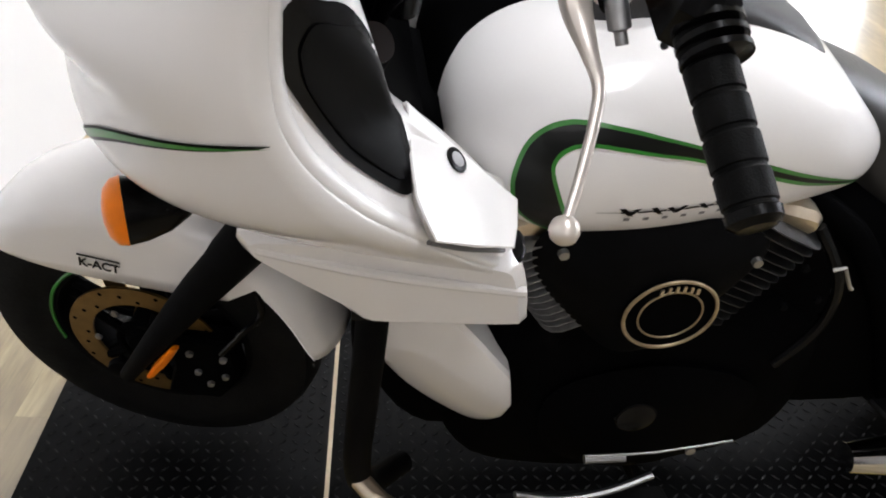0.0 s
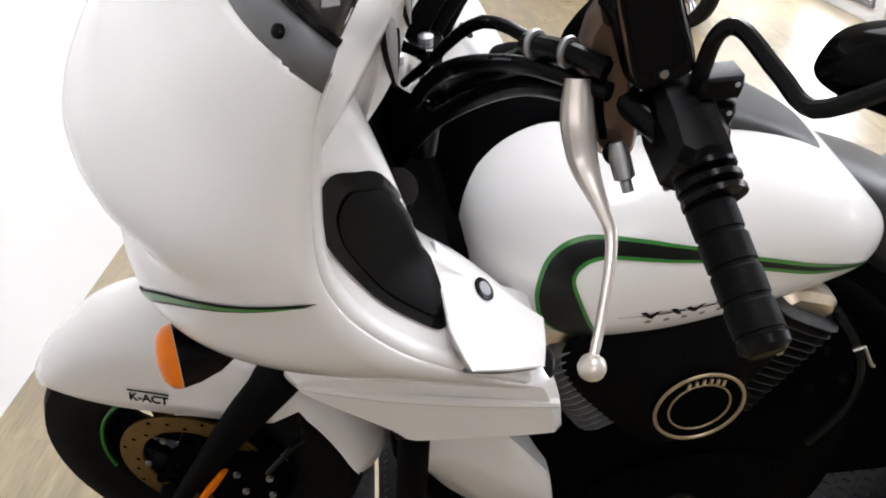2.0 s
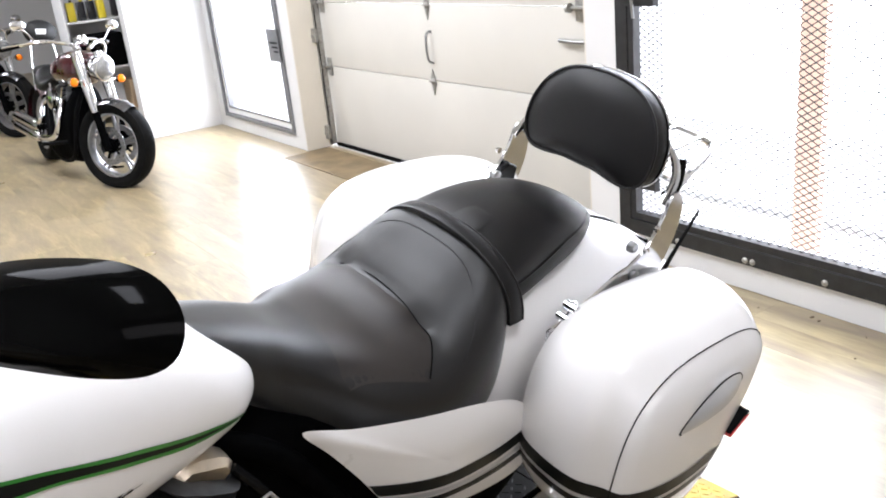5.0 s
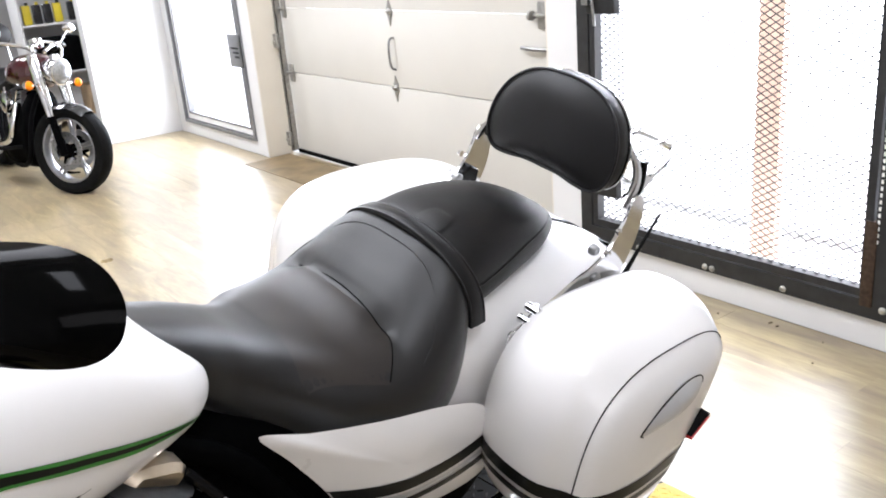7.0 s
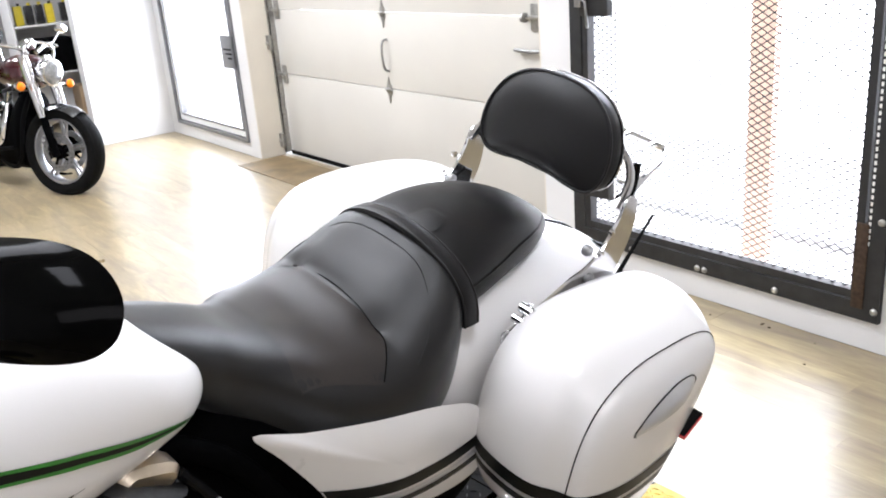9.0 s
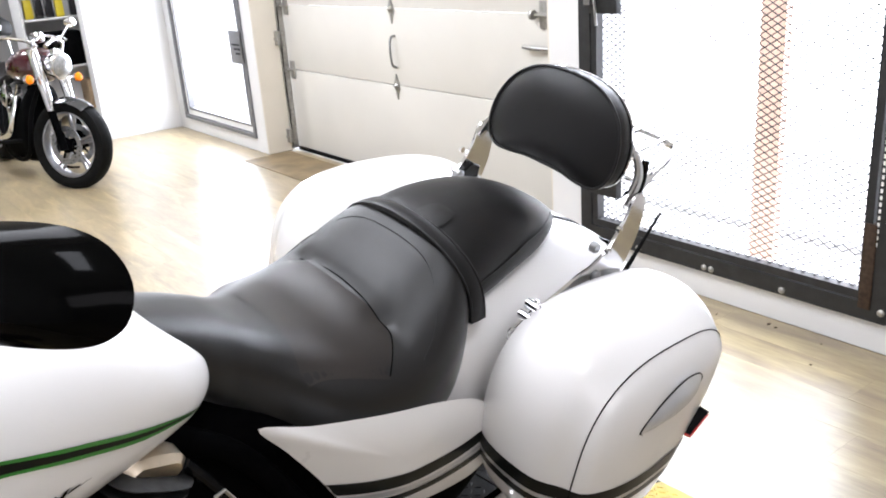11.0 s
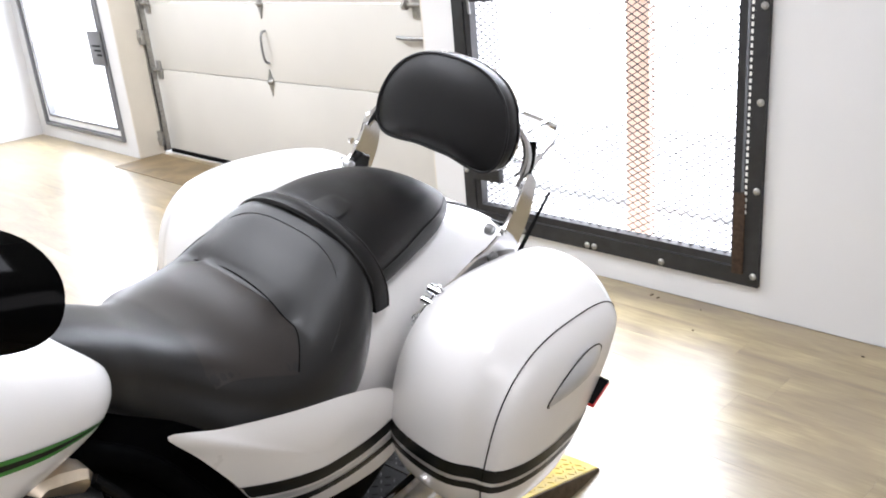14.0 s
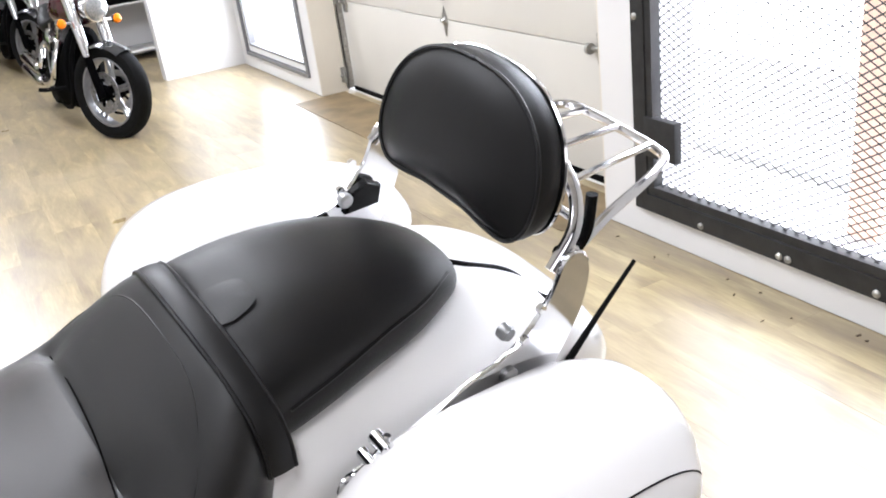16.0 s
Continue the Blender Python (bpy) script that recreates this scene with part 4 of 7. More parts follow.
for s in (-1, 1):
    y = YO + s * 0.222
    part("stay", slab([(x, y, z) for x, z in ((1.690, 0.738), (1.73, 0.748), (1.82, 0.770), (1.90, 0.796), (1.952, 0.808), (1.994, 0.830), (2.036, 0.885), (2.054, 0.936), (2.085, 0.938), (2.106, 0.900), (2.102, 0.830), (2.074, 0.765), (2.048, 0.722), (1.990, 0.724), (1.90, 0.742), (1.80, 0.733), (1.72, 0.716))], (0, 0.008 * s, 0), 0.003, 3), CHROME, bike, "polished chrome side stay plate")
    part("upright", tube([(2.04, y - 0.006 * s, 0.915), (2.085, y - 0.016 * s, 0.96), (2.11, y - 0.045 * s, 0.995), (2.125, YO + s * 0.13, 1.02)], 0.011, 10, 5, flat=0.7), CHROME, bike, "chrome backrest upright")
    part("docking_bolt", join(lathe([(0, 0.014), (0.010, 0.014), (0.014, 0.009), (0.016, 0)], (1.965, y + 0.003 * s, 0.772), (0, s, 0), 14), lathe([(0, 0.017), (0.006, 0.017)], (1.965, y, 0.772), (0, s, 0), 14)), STEEL, bike, "domed steel bolt")
    part("docking_bush", lathe([(0, 0.010), (0.006, 0.013), (0.016, 0.013), (0.019, 0.009)], (1.976, y - 0.008 * s, 0.829), (0, -s, 0), 18), STEEL, bike, "grey docking bush")
    part("stay_bolt", lathe([(0, 0.008), (0.008, 0.007), (0.009, 0)], (2.01, y + 0.008 * s, 0.875), (0, s, 0), 10), CHROME, bike)
    part("stay_bolt", lathe([(0, 0.008), (0.008, 0.007), (0.009, 0)], (1.985, y + 0.008 * s, 0.83), (0, s, 0), 10), CHROME, bike)
    part("release_catch", join(tube([(1.685, y + 0.012 * s, 0.749), (1.678, y + 0.014 * s, 0.736), (1.690, y + 0.015 * s, 0.726), (1.705, y + 0.014 * s, 0.736), (1.698, y + 0.013 * s, 0.750), (1.685, y + 0.012 * s, 0.749)], 0.003, 8, 3),
                               tube([(1.700, y + 0.012 * s, 0.739), (1.740, y + 0.018 * s, 0.779), (1.750, y + 0.018 * s, 0.799)], 0.005, 8, 3),
                               lathe([(0, 0.011), (0.03, 0.011), (0.034, 0.007)], (1.743, y, 0.786), (0, s, 0), 12), lathe([(0, 0.009), (0.026, 0.009)], (1.723, y, 0.769), (0, s, 0), 12)), CHROME, bike, "chrome quick-release catch")
    part("black_arm", tube([(2.065, y - 0.02 * s, 0.93), (2.10, y - 0.03 * s, 0.90), (2.13, y - 0.03 * s, 0.93), (2.135, y - 0.035 * s, 0.99)], 0.009, 8, 4), BLACK, bike, "black pad bracket")
# the thin tube is the shadow of the far stay, built as a strip
part("far_bracket_shadow", join(slab([(1.975, YO + 0.200, 0.80), (1.99, YO + 0.200, 0.838), (2.02, YO + 0.200, 0.852), (2.05, YO + 0.200, 0.835), (2.045, YO + 0.200, 0.80)], (0, 0.02, 0), 0.004), tube([(1.72, YO + 0.200, 0.795), (1.82, YO + 0.204, 0.806), (1.94, YO + 0.204, 0.812)], 0.007, 8, 3)), BLACK, bike, "black docking bracket with a strip in place of the stay shadow")
part("fender_hose", tube([(2.02, YO + 0.02, 0.800), (2.06, YO - 0.01, 0.790), (2.12, YO - 0.035, 0.770), (2.145, YO - 0.055, 0.754), (2.142, YO - 0.085, 0.750), (2.150, YO - 0.115, 0.748), (2.165, YO - 0.13, 0.742)], 0.0055, 8, 4), BLACK, bike, "thin black hose on the fender")
rz = 0.93
loop = [(2.10, YO - 0.195, 0.905), (2.20, YO - 0.172, rz - 0.006), (2.30, YO - 0.15, rz), (2.375, YO - 0.125, rz), (2.40, YO - 0.095, rz), (2.405, YO, rz), (2.40, YO + 0.095, rz), (2.375, YO + 0.125, rz), (2.30, YO + 0.15, rz), (2.20, YO + 0.172, rz - 0.006), (2.10, YO + 0.195, 0.905)]
rack = part("luggage_rack", tube(loop, 0.0085, 10, 5), CHROME, bike, "chrome tubular luggage rack")
for y in (-0.075, 0.0, 0.075):
    part("rack_bar", tube([(2.13, YO + y * 1.3, rz + 0.006), (2.25, YO + y * 1.15, rz + 0.008), (2.40, YO + y, rz + 0.002)], 0.0065, 8, 3, flat=1.4), CHROME, rack)
part("rack_crossbar", tube([(2.15, YO - 0.185, rz - 0.01), (2.15, YO, rz - 0.004), (2.15, YO + 0.185, rz - 0.01)], 0.007, 8, 3), CHROME, rack)
part("antenna", join(tube([(2.112, -0.172, 0.685), (2.180, -0.165, 0.752), (2.259, -0.157, 0.824)], 0.0055, 8, 3, (0.007, 0.0048, 0.0035)), lathe([(0, 0.014), (0.02, 0.012), (0.03, 0.006)], (2.100, -0.173, 0.672), (0.7, 0.05, 0.7), 10)), RUBBER, bike, "black rubber antenna")


# ---- front of the motorcycle: fairing ----
EDGE = [(0.495, 0.33, 0.892, 0.25, 0.060, 0, 0.5, 0), (0.44, 0.365, 0.955, 0.20, 0.048, 0, 0.55, 0), (0.385, 0.395, 1.015, 0.12, 0.038, 0, 0.62, 0), (0.33, 0.41, 1.066, 0.06, 0.034, 0, 0.7, 0), (0.285, 0.415, 1.12, 0, 0.034, 0, 0.8, 0), (0.262, 0.418, 1.17, -0.08, 0.035, 0, 0.85, 0),
        (0.256, 0.416, 1.215, -0.05, 0.006, 0.008, 0.85, 0), (0.257, 0.413, 1.255, -0.02, 0.038, 0, 0.85, 0), (0.260, 0.41, 1.295, 0.1, 0.088, 0, 0.9, 0.4), (0.266, 0.406, 1.335, 0.5, 0.135, 0, 0.9, 4), (0.275, 0.403, 1.365, 0.9, 0.180, 0, 0.9, 7)]


# the far half of the steered fairing is the near half mirrored in the turned middle plane
FAR = Matrix.Translation((0.267, 0.017, 0.036)) @ Matrix.Rotation(radians(-36), 4, "Z") @ Matrix.Translation((-0.35, 0.03, 0))


def shell_row(xr, w, ze, k, xf, nb, e=0.9, k2=7.0, n=26, grow=0.0):
    """One level of the fairing: rear edge at (xr, w, ze), nose at xf, rising forward by the slope k less the fall k2."""
    row = []
    for i in range(-n, n + 1):
        a = math.pi / 2 * abs(i) / n
        x = xr - (xr - xf + grow) * spow(math.cos(a), e)
        y = math.copysign((w + grow) * spow(math.sin(a), e), i) if i else 0.0
        x -= nb * math.exp(-(y / 0.20) ** 4)
        p = Vector((x, y, ze + k * (xr - x) - k2 * (xr - x) ** 2))
        if i > 0:
            p = p.lerp(FAR @ Vector((x, y - 0.06, p.z)), math.sin(a) ** 2)
        row.append(p)
    return row


shell_geo = loft([shell_row(*r) for r in lerp_rows(EDGE, 4)], (False, False), False)
fairing = part("fairing_shell", shell_geo, WHITE, bike, "pearl white frame-mounted fairing")
sm = fairing.modifiers.new("thickness", "SOLIDIFY")
sm.thickness, sm.offset = 0.008, 0.0
fair_tree = caster(shell_geo)


def fair_stripe(top, bottom, material, label, lift=0.006):
    n, rows = 30, []
    for k in range(n + 1):
        t = k / n
        a = radians(49 + 40 * t)
        zt, zb = top(t), bottom(t)
        row = []
        for q in range(4):
            z = zt + (zb - zt) * q / 3
            o = Vector((0.26, 0.0, z))
            d = Vector((-math.cos(a), -math.sin(a), 0))
            hit, nrm, _, _ = fair_tree.ray_cast(o, d)
            row.append((hit + d * lift) if hit is not None else o + d * 0.4)
        rows.append(row)
    return part("fairing_stripe", loft(rows, (False, False), False), material, fairing, label, 60)



STRIPE_Z = lambda t: SZ0 + SZ1 * t + SZ2 * t * t
SZ0, SZ1, SZ2 = 1.028, 0.256, -0.124
fair_stripe(lambda t: STRIPE_Z(t), lambda t: STRIPE_Z(t) - 0.020 * (1 - t) ** 0.6 - 0.0008, STRIPE, "thin tapering black stripe")
fair_stripe(lambda t: STRIPE_Z(t) - 0.002, lambda t: STRIPE_Z(t) - 0.002 - 0.013 * (1 - t) ** 0.8, GREEN, "tapering green stripe", 0.0075)

# smoked screen with its grey trim
S_EDGE = [(0.290, 0.394, 1.395, 1.0, 0.205, 0), (0.311, 0.360, 1.417, 1.0, 0.22, 0), (0.320, 0.330, 1.460, 0.9, 0.235, 0), (0.326, 0.300, 1.52, 0.8, 0.25, 0), (0.335, 0.27, 1.58, 0.6, 0.27, 0)]
scr_rows = [shell_row(*r) for r in S_EDGE]
screen = part("windscreen", loft(scr_rows, (False, False), False), SMOKE, bike, "short smoked windscreen")
screen.modifiers.new("thickness", "SOLIDIFY").thickness = 0.004
trim_rows = [shell_row(0.275, 0.403, 1.362, 0.9, 0.180, 0, grow=0.005), shell_row(0.283, 0.400, 1.381, 0.95, 0.192, 0, grow=0.007), shell_row(0.2905, 0.394, 1.397, 1.0, 0.205, 0, grow=0.005)]
trim_geo = loft(trim_rows, (False, False), False)
trim = part("screen_trim", trim_geo, GREYPL, screen, "grey screen trim band")
trim.modifiers.new("thickness", "SOLIDIFY").thickness = 0.005
for j in (5, 12, 18, 34, 40, 47):
    p, q = Vector(trim_rows[1][j]), Vector(trim_rows[1][j + 1])
    u = (q - p).normalized()
    d = u.cross(Vector(trim_rows[2][j]) - Vector(trim_rows[0][j])).normalized()
    if d.dot(p - Vector((0.35, 0, 1.3))) < 0:
        d = -d
    part("trim_screw", lathe([(0, 0.0060), (0.003, 0.0055), (0.005, 0.003), (0.0055, 0)], p + d * 0.003, d, 12), BLACK, screen)
part("trim_bead", tube([Vector(p) for p in trim_rows[2]], 0.004, 6, 1), BLACK, screen, "black rubber bead")


def both(name, geo, material, parent, label="", y0=0.0, sharp=35.0):
    return part(name, geo, material, parent, label, sharp), part(name, mirrored(geo, y0), material, parent, label, sharp)


def pair(name, geo, material, parent, label="", sharp=35.0):
    """A part and its twin on the far side of the steering head."""
    part(name, geo, material, parent, label, sharp)
    return part(name, moved(mirrored(geo, -0.03), FAR), material, parent, label, sharp)


def draped(outline, tree, d, lift, rings=7, dome=0.0, skirt=0.006):
    """A skin laid on a surface along d, lifted a little, with its edge turned down."""
    o = [Vector(p) for p in outline]
    c = sum(o, Vector()) / len(o)
    rows = []
    for k in range(rings + 1):
        s = 1 - k / rings * 0.97
        row = []
        for p in o:
            q = c + (p - c) * s
            hit, _, _, _ = tree.ray_cast(q + d * 0.25, -d)
            row.append((hit if hit is not None else q) + d * (lift + dome * (1 - s ** 4)))
        rows.append(row)
    rows.insert(0, [p - d * (lift + skirt) for p in rows[0]])
    return loft(rows, (False, True))


# inner faces of the fairing
inner = smooth_closed([(0.263, -0.398, 1.31), (0.257, -0.407, 1.23), (0.264, -0.410, 1.168), (0.286, -0.408, 1.118), (0.333, -0.403, 1.063), (0.386, -0.390, 1.016), (0.440, -0.362, 0.965), (0.492, -0.328, 0.920), (0.505, -0.305, 0.935), (0.490, -0.288, 0.975),
                       (0.455, -0.262, 1.005), (0.410, -0.236, 1.036), (0.370, -0.224, 1.060), (0.335, -0.236, 1.110), (0.304, -0.246, 1.160), (0.287, -0.243, 1.200), (0.300, -0.272, 1.262), (0.292, -0.345, 1.335)], 4)
inner_geo = pillow(inner, (0.004, 0.004, 0.006), (-0.06, 0.05, -0.03), 9, 3.0)
pair("inner_fairing", inner_geo, WHITE, bike, "white inner fairing leg shield")
rim_edge = [shell_row(*e)[0] for e in lerp_rows(EDGE, 4)]
part("fairing_flange", loft([[p + Vector(d) for p in rim_edge] for d in ((-0.008, 0.0035, 0), (0.0, 0.001, 0.0), (0.006, 0.003, 0.003), (0.010, 0.012, 0.005), (0.006, 0.028, 0.003), (-0.004, 0.045, 0))], (False, False), False), WHITE, bike, "white rolled fairing edge", 80)
inner_tree = caster(inner_geo)
nrm_l = Vector((0.06, -0.73, 0.68)).normalized()
lid_ol = smooth_closed([(0.274, -0.380, 1.262), (0.262, -0.401, 1.255), (0.261, -0.402, 1.235), (0.267, -0.399, 1.203), (0.288, -0.388, 1.154), (0.314, -0.381, 1.110), (0.347, -0.376, 1.075), (0.370, -0.370, 1.054), (0.381, -0.358, 1.054), (0.380, -0.343, 1.068), (0.368, -0.308, 1.098), (0.346, -0.268, 1.122), (0.314, -0.258, 1.155), (0.292, -0.315, 1.208)], 4)
pair("pocket_rim", draped(lid_ol, inner_tree, nrm_l, 0.004), BLACK, bike, "black pocket surround", 70)
lid_c = Vector((0.352, -0.325, 1.115))
pair("pocket_lid", draped([lid_c + (p - lid_c) * 0.80 for p in lid_ol], inner_tree, nrm_l, 0.007, 7, 0.002), PLASTIC, bike, "dark grey pocket lid", 70)
face_n = lock_n = Vector((0.643, -0.213, 0.736))
block = [(0.375, -0.247, 1.065), (0.403, -0.254, 1.038), (0.440, -0.261, 1.005), (0.500, -0.268, 0.949), (0.495, -0.303, 0.944), (0.486, -0.335, 0.943), (0.438, -0.364, 0.977), (0.394, -0.385, 1.008), (0.384, -0.369, 1.022), (0.376, -0.350, 1.034), (0.373, -0.305, 1.049)]
block = [Vector(p) for p in block]
pc = sum(block, Vector()) / len(block)
hits = [inner_tree.ray_cast(p + nrm_l * 0.2, -nrm_l)[0] or p for p in [pc + (q - pc) * 0.9 for q in block]]
rise = max((h - pc).dot(face_n) for h in hits) + 0.004
block = [p + nrm_l * ((rise - (p - pc).dot(face_n)) / nrm_l.dot(face_n)) for p in block]
pair("shield_panel", slab(block, -nrm_l * 0.034, 0.003), WHITE, bike, "raised white shield panel", 40)
lock_hit, _, _, _ = inner_tree.ray_cast(Vector((0.426, -0.288, 1.024)) + nrm_l * 0.2, -nrm_l)
lock_hit = lock_hit + nrm_l * ((rise - (lock_hit - pc).dot(face_n)) / nrm_l.dot(face_n)) + face_n * 0.001
pair("pocket_lock", lathe([(-0.006, 0.0140), (0.0004, 0.0140), (0.0012, 0.0115), (0.0013, 0.0)], lock_hit, lock_n, 24), BLACK, bike, "black oval lock surround")
pair("lock_barrel", lathe([(0, 0.0085), (0.0006, 0.0085), (0.0008, 0.0)], lock_hit + lock_n * 0.0012, lock_n, 16), LOUV, bike, "grey key barrel")
# solid grey strip in place of the slot's shadow below the panel
pair("shield_slot_strip", tube([p + face_n * 0.003 for p in (Vector((0.392, -0.392, 1.010)), Vector((0.432, -0.374, 0.980)), Vector((0.483, -0.343, 0.943)))], 0.0028, 8, 4), GREYPL, bike, "grey strip for the shadowed slot under the raised panel")
pair("shield_vent", pillow(smooth_closed([Vector(p) + face_n * 0.010 for p in ((0.497, -0.312, 0.938), (0.488, -0.335, 0.937), (0.494, -0.352, 0.929), (0.503, -0.340, 0.926), (0.506, -0.314, 0.931))], 3), (0.006, -0.003, 0)), BLACK, bike, "black vent")

# cockpit
cock = smooth_closed([(0.266, -0.398, 1.30), (0.275, -0.398, 1.35), (0.292, -0.388, 1.398), (0.311, -0.356, 1.420), (0.318, -0.335, 1.45), (0.326, -0.305, 1.51), (0.412, -0.285, 1.53), (0.406, -0.288, 1.490), (0.400, -0.287, 1.462), (0.382, -0.286, 1.415), (0.365, -0.285, 1.385), (0.352, -0.280, 1.340), (0.338, -0.270, 1.283), (0.310, -0.268, 1.235), (0.288, -0.250, 1.200), (0.276, -0.31, 1.245)], 4)
cock_geo = pillow(cock, (0.006, 0.0, 0.0), (-0.05, 0.03, 0), 7, 2.6)
pair("cockpit_panel", cock_geo, WHITE, bike, "white cockpit side panel")
PETALS = [((0.395, 1.505), (0.398, 1.452)), ((0.372, 1.505), (0.381, 1.430)), ((0.358, 1.490), (0.372, 1.418)), ((0.342, 1.450), (0.350, 1.355)), ((0.331, 1.386), (0.337, 1.297))]
for (xa, za), (xb, zb) in PETALS:
    path = []
    for q in range(7):
        u = q / 6
        path.append(Vector((xa + (xb - xa) * u ** 1.3, -0.302 + 0.010 * u, za + (zb - za) * u)))
    wid = [0.0008 + 0.0075 * math.sin(math.pi * (q / 6) ** 0.8) for q in range(7)]
    pair("louvre_gap", tube([p + Vector((0.003, -0.001, -0.003)) for p in path], 0.008, 8, 3, [w * 1.35 + 0.001 for w in wid], flat=0.5), BLACK, bike, "black louvre gap")
    pair("louvre", tube([p + Vector((0.004, -0.008, 0.0025)) for p in path], 0.008, 8, 3, [w * 0.8 for w in wid], flat=0.5), LOUV, bike, "grey louvre petal")
part("dash", slab([(0.275, -0.27, 1.30), (0.255, -0.275, 1.42), (0.235, -0.25, 1.50), (0.225, 0, 1.52), (0.235, 0.25, 1.50), (0.255, 0.275, 1.42), (0.275, 0.27, 1.30), (0.285, 0, 1.26)], (-0.05, 0, -0.01), 0.01), BLACK, bike, "black instrument panel")
for y in (-0.17, -0.06, 0.06, 0.17):
    part("gauge", join(lathe([(0, 0.048), (0.014, 0.048), (0.018, 0.044), (0.010, 0.040), (0.010, 0.0)], (0.262, y, 1.40), (1, 0, 0.12), 28)), CHROME, bike, "chrome-ringed round gauge")
part("dash_lower", slab([(0.30, -0.31, 1.30), (0.30, 0.31, 1.30), (0.36, 0.25, 1.08), (0.42, 0.19, 0.96), (0.42, -0.19, 0.96), (0.34, -0.22, 1.08)], (-0.06, 0, -0.04), 0.012), DARK, bike, "black lower dash")
part("ignition", join(lathe([(0, 0.028), (0.02, 0.028), (0.03, 0.023), (0.032, 0.0)], (0.335, -0.190, 1.09), (0.5, -0.5, 0.7), 20)), DARK, bike, "steel ignition switch ring")
part("ignition_face", lathe([(0, 0.022), (0.003, 0.022), (0.004, 0.0)], Vector((0.335, -0.190, 1.09)) + Vector((0.5, -0.5, 0.7)).normalized() * 0.032, (0.5, -0.5, 0.7), 16), mat("dark_brown_plastic", (0.008, 0.005, 0.004), 0.4, 0, 0, 0.2, 30, spec=0.06), bike, "brown ignition face")

# lower cowl and leg shields
lc = [(0.206, -0.335, 0.945), (0.216, -0.345, 0.972), (0.30, -0.350, 0.968), (0.40, -0.350, 0.948), (0.495, -0.343, 0.915), (0.520, -0.340, 0.890), (0.534, -0.34, 0.815), (0.526, -0.337, 0.801), (0.44, -0.333, 0.799), (0.345, -0.330, 0.803), (0.310, -0.328, 0.832), (0.226, -0.328, 0.912)]
cowl_geo = slab(lc, (0, 0.17, 0), 0.014, 3)
both("lower_cowl", cowl_geo, WHITE, bike, "white lower cowl")
both("cowl_ridge", tube([(0.225, -0.336, 0.948), (0.32, -0.347, 0.925), (0.42, -0.346, 0.897), (0.522, -0.336, 0.865)], 0.0065, 8, 4), WHITE, bike, "raised cowl crease")
low = [((0.36, -0.200, 0.720), (0.375, -0.225, 0.620), (0.385, -0.190, 0.530)), ((0.44, -0.212, 0.700), (0.437, -0.228, 0.600), (0.420, -0.190, 0.475)), ((0.502, -0.212, 0.625), (0.495, -0.226, 0.535), (0.475, -0.188, 0.410)),
       ((0.560, -0.208, 0.535), (0.558, -0.219, 0.462), (0.535, -0.187, 0.356)), ((0.578, -0.205, 0.506), (0.588, -0.212, 0.430), (0.568, -0.188, 0.352)), ((0.580, -0.196, 0.500), (0.590, -0.203, 0.426), (0.572, -0.180, 0.356))]
low_rows = []
for a, r, c in low:
    a, r, c = Vector(a), Vector(r), Vector(c)
    off = Vector((0, 0.09, 0))
    low_rows.append([a + off, a + Vector((0, 0.006, 0.002)), a.lerp(r, 0.1), a.lerp(r, 0.55) + Vector((0, -0.003, 0)), r.lerp(a, 0.06), r.lerp(c, 0.06), r.lerp(c, 0.5) + Vector((0, -0.006, 0)), c.lerp(r, 0.12), c + Vector((0, 0.006, -0.003)), c + off])
low_rows = [[Vector(row[k:k + 3]) for k in range(0, 30, 3)] for row in lerp_rows([[q for p in row for q in p] for row in low_rows], 3)]
both("lower_shroud", loft(low_rows), WHITE, bike, "white lower radiator shroud", sharp=24)
both("crash_bar", tube([(0.36, -0.20, 0.86), (0.355, -0.262, 0.74), (0.345, -0.275, 0.55), (0.34, -0.27, 0.38), (0.36, -0.235, 0.25), (0.43, -0.16, 0.18)], 0.022, 14, 5), SATIN, bike, "satin black crash bar")
both("crash_bar_clamp", join(box(0.325, 0.395, -0.30, -0.235, 0.775, 0.80, 0.006), tube([(0.40, -0.27, 0.80), (0.425, -0.275, 0.795), (0.425, -0.275, 0.765), (0.40, -0.27, 0.76)], 0.006, 8, 3)), BLACK, bike, "black clamp")
both("highway_peg", join(tube([(0.345, -0.275, 0.335), (0.375, -0.315, 0.335), (0.41, -0.345, 0.34)], 0.017, 12, 3), tube([(0.368, -0.31, 0.3515), (0.405, -0.34, 0.3565)], 0.004, 6, 1)), ALLOY, bike, "ribbed alloy highway peg")

# front turn signals
sig_d = Vector((-0.97, -0.22, 0.04)).normalized()
sig_o = Vector((0.108, -0.225, 0.905))
for s in (1, -1):
    d = Vector((sig_d.x, sig_d.y * s, sig_d.z))
    o = Vector((sig_o.x, sig_o.y * s, sig_o.z))
    sg = part("turn_signal", lathe([(-0.045, 0.003), (-0.035, 0.016), (-0.012, 0.030), (0.015, 0.038), (0.035, 0.040)], o, d, 28), BLACK, bike, "black bullet turn signal")
    part("signal_lens", lathe([(0.0355, 0.0405), (0.046, 0.038), (0.055, 0.028), (0.059, 0.012), (0.060, 0.0)], o, d, 28), ORANGE, sg, "amber domed lens")
    part("signal_stalk", tube([o - d * 0.03, o + Vector((0.05, 0.03 * s, 0.04)), o + Vector((0.10, 0.05 * s, 0.09))], 0.014, 10, 3), BLACK, sg)

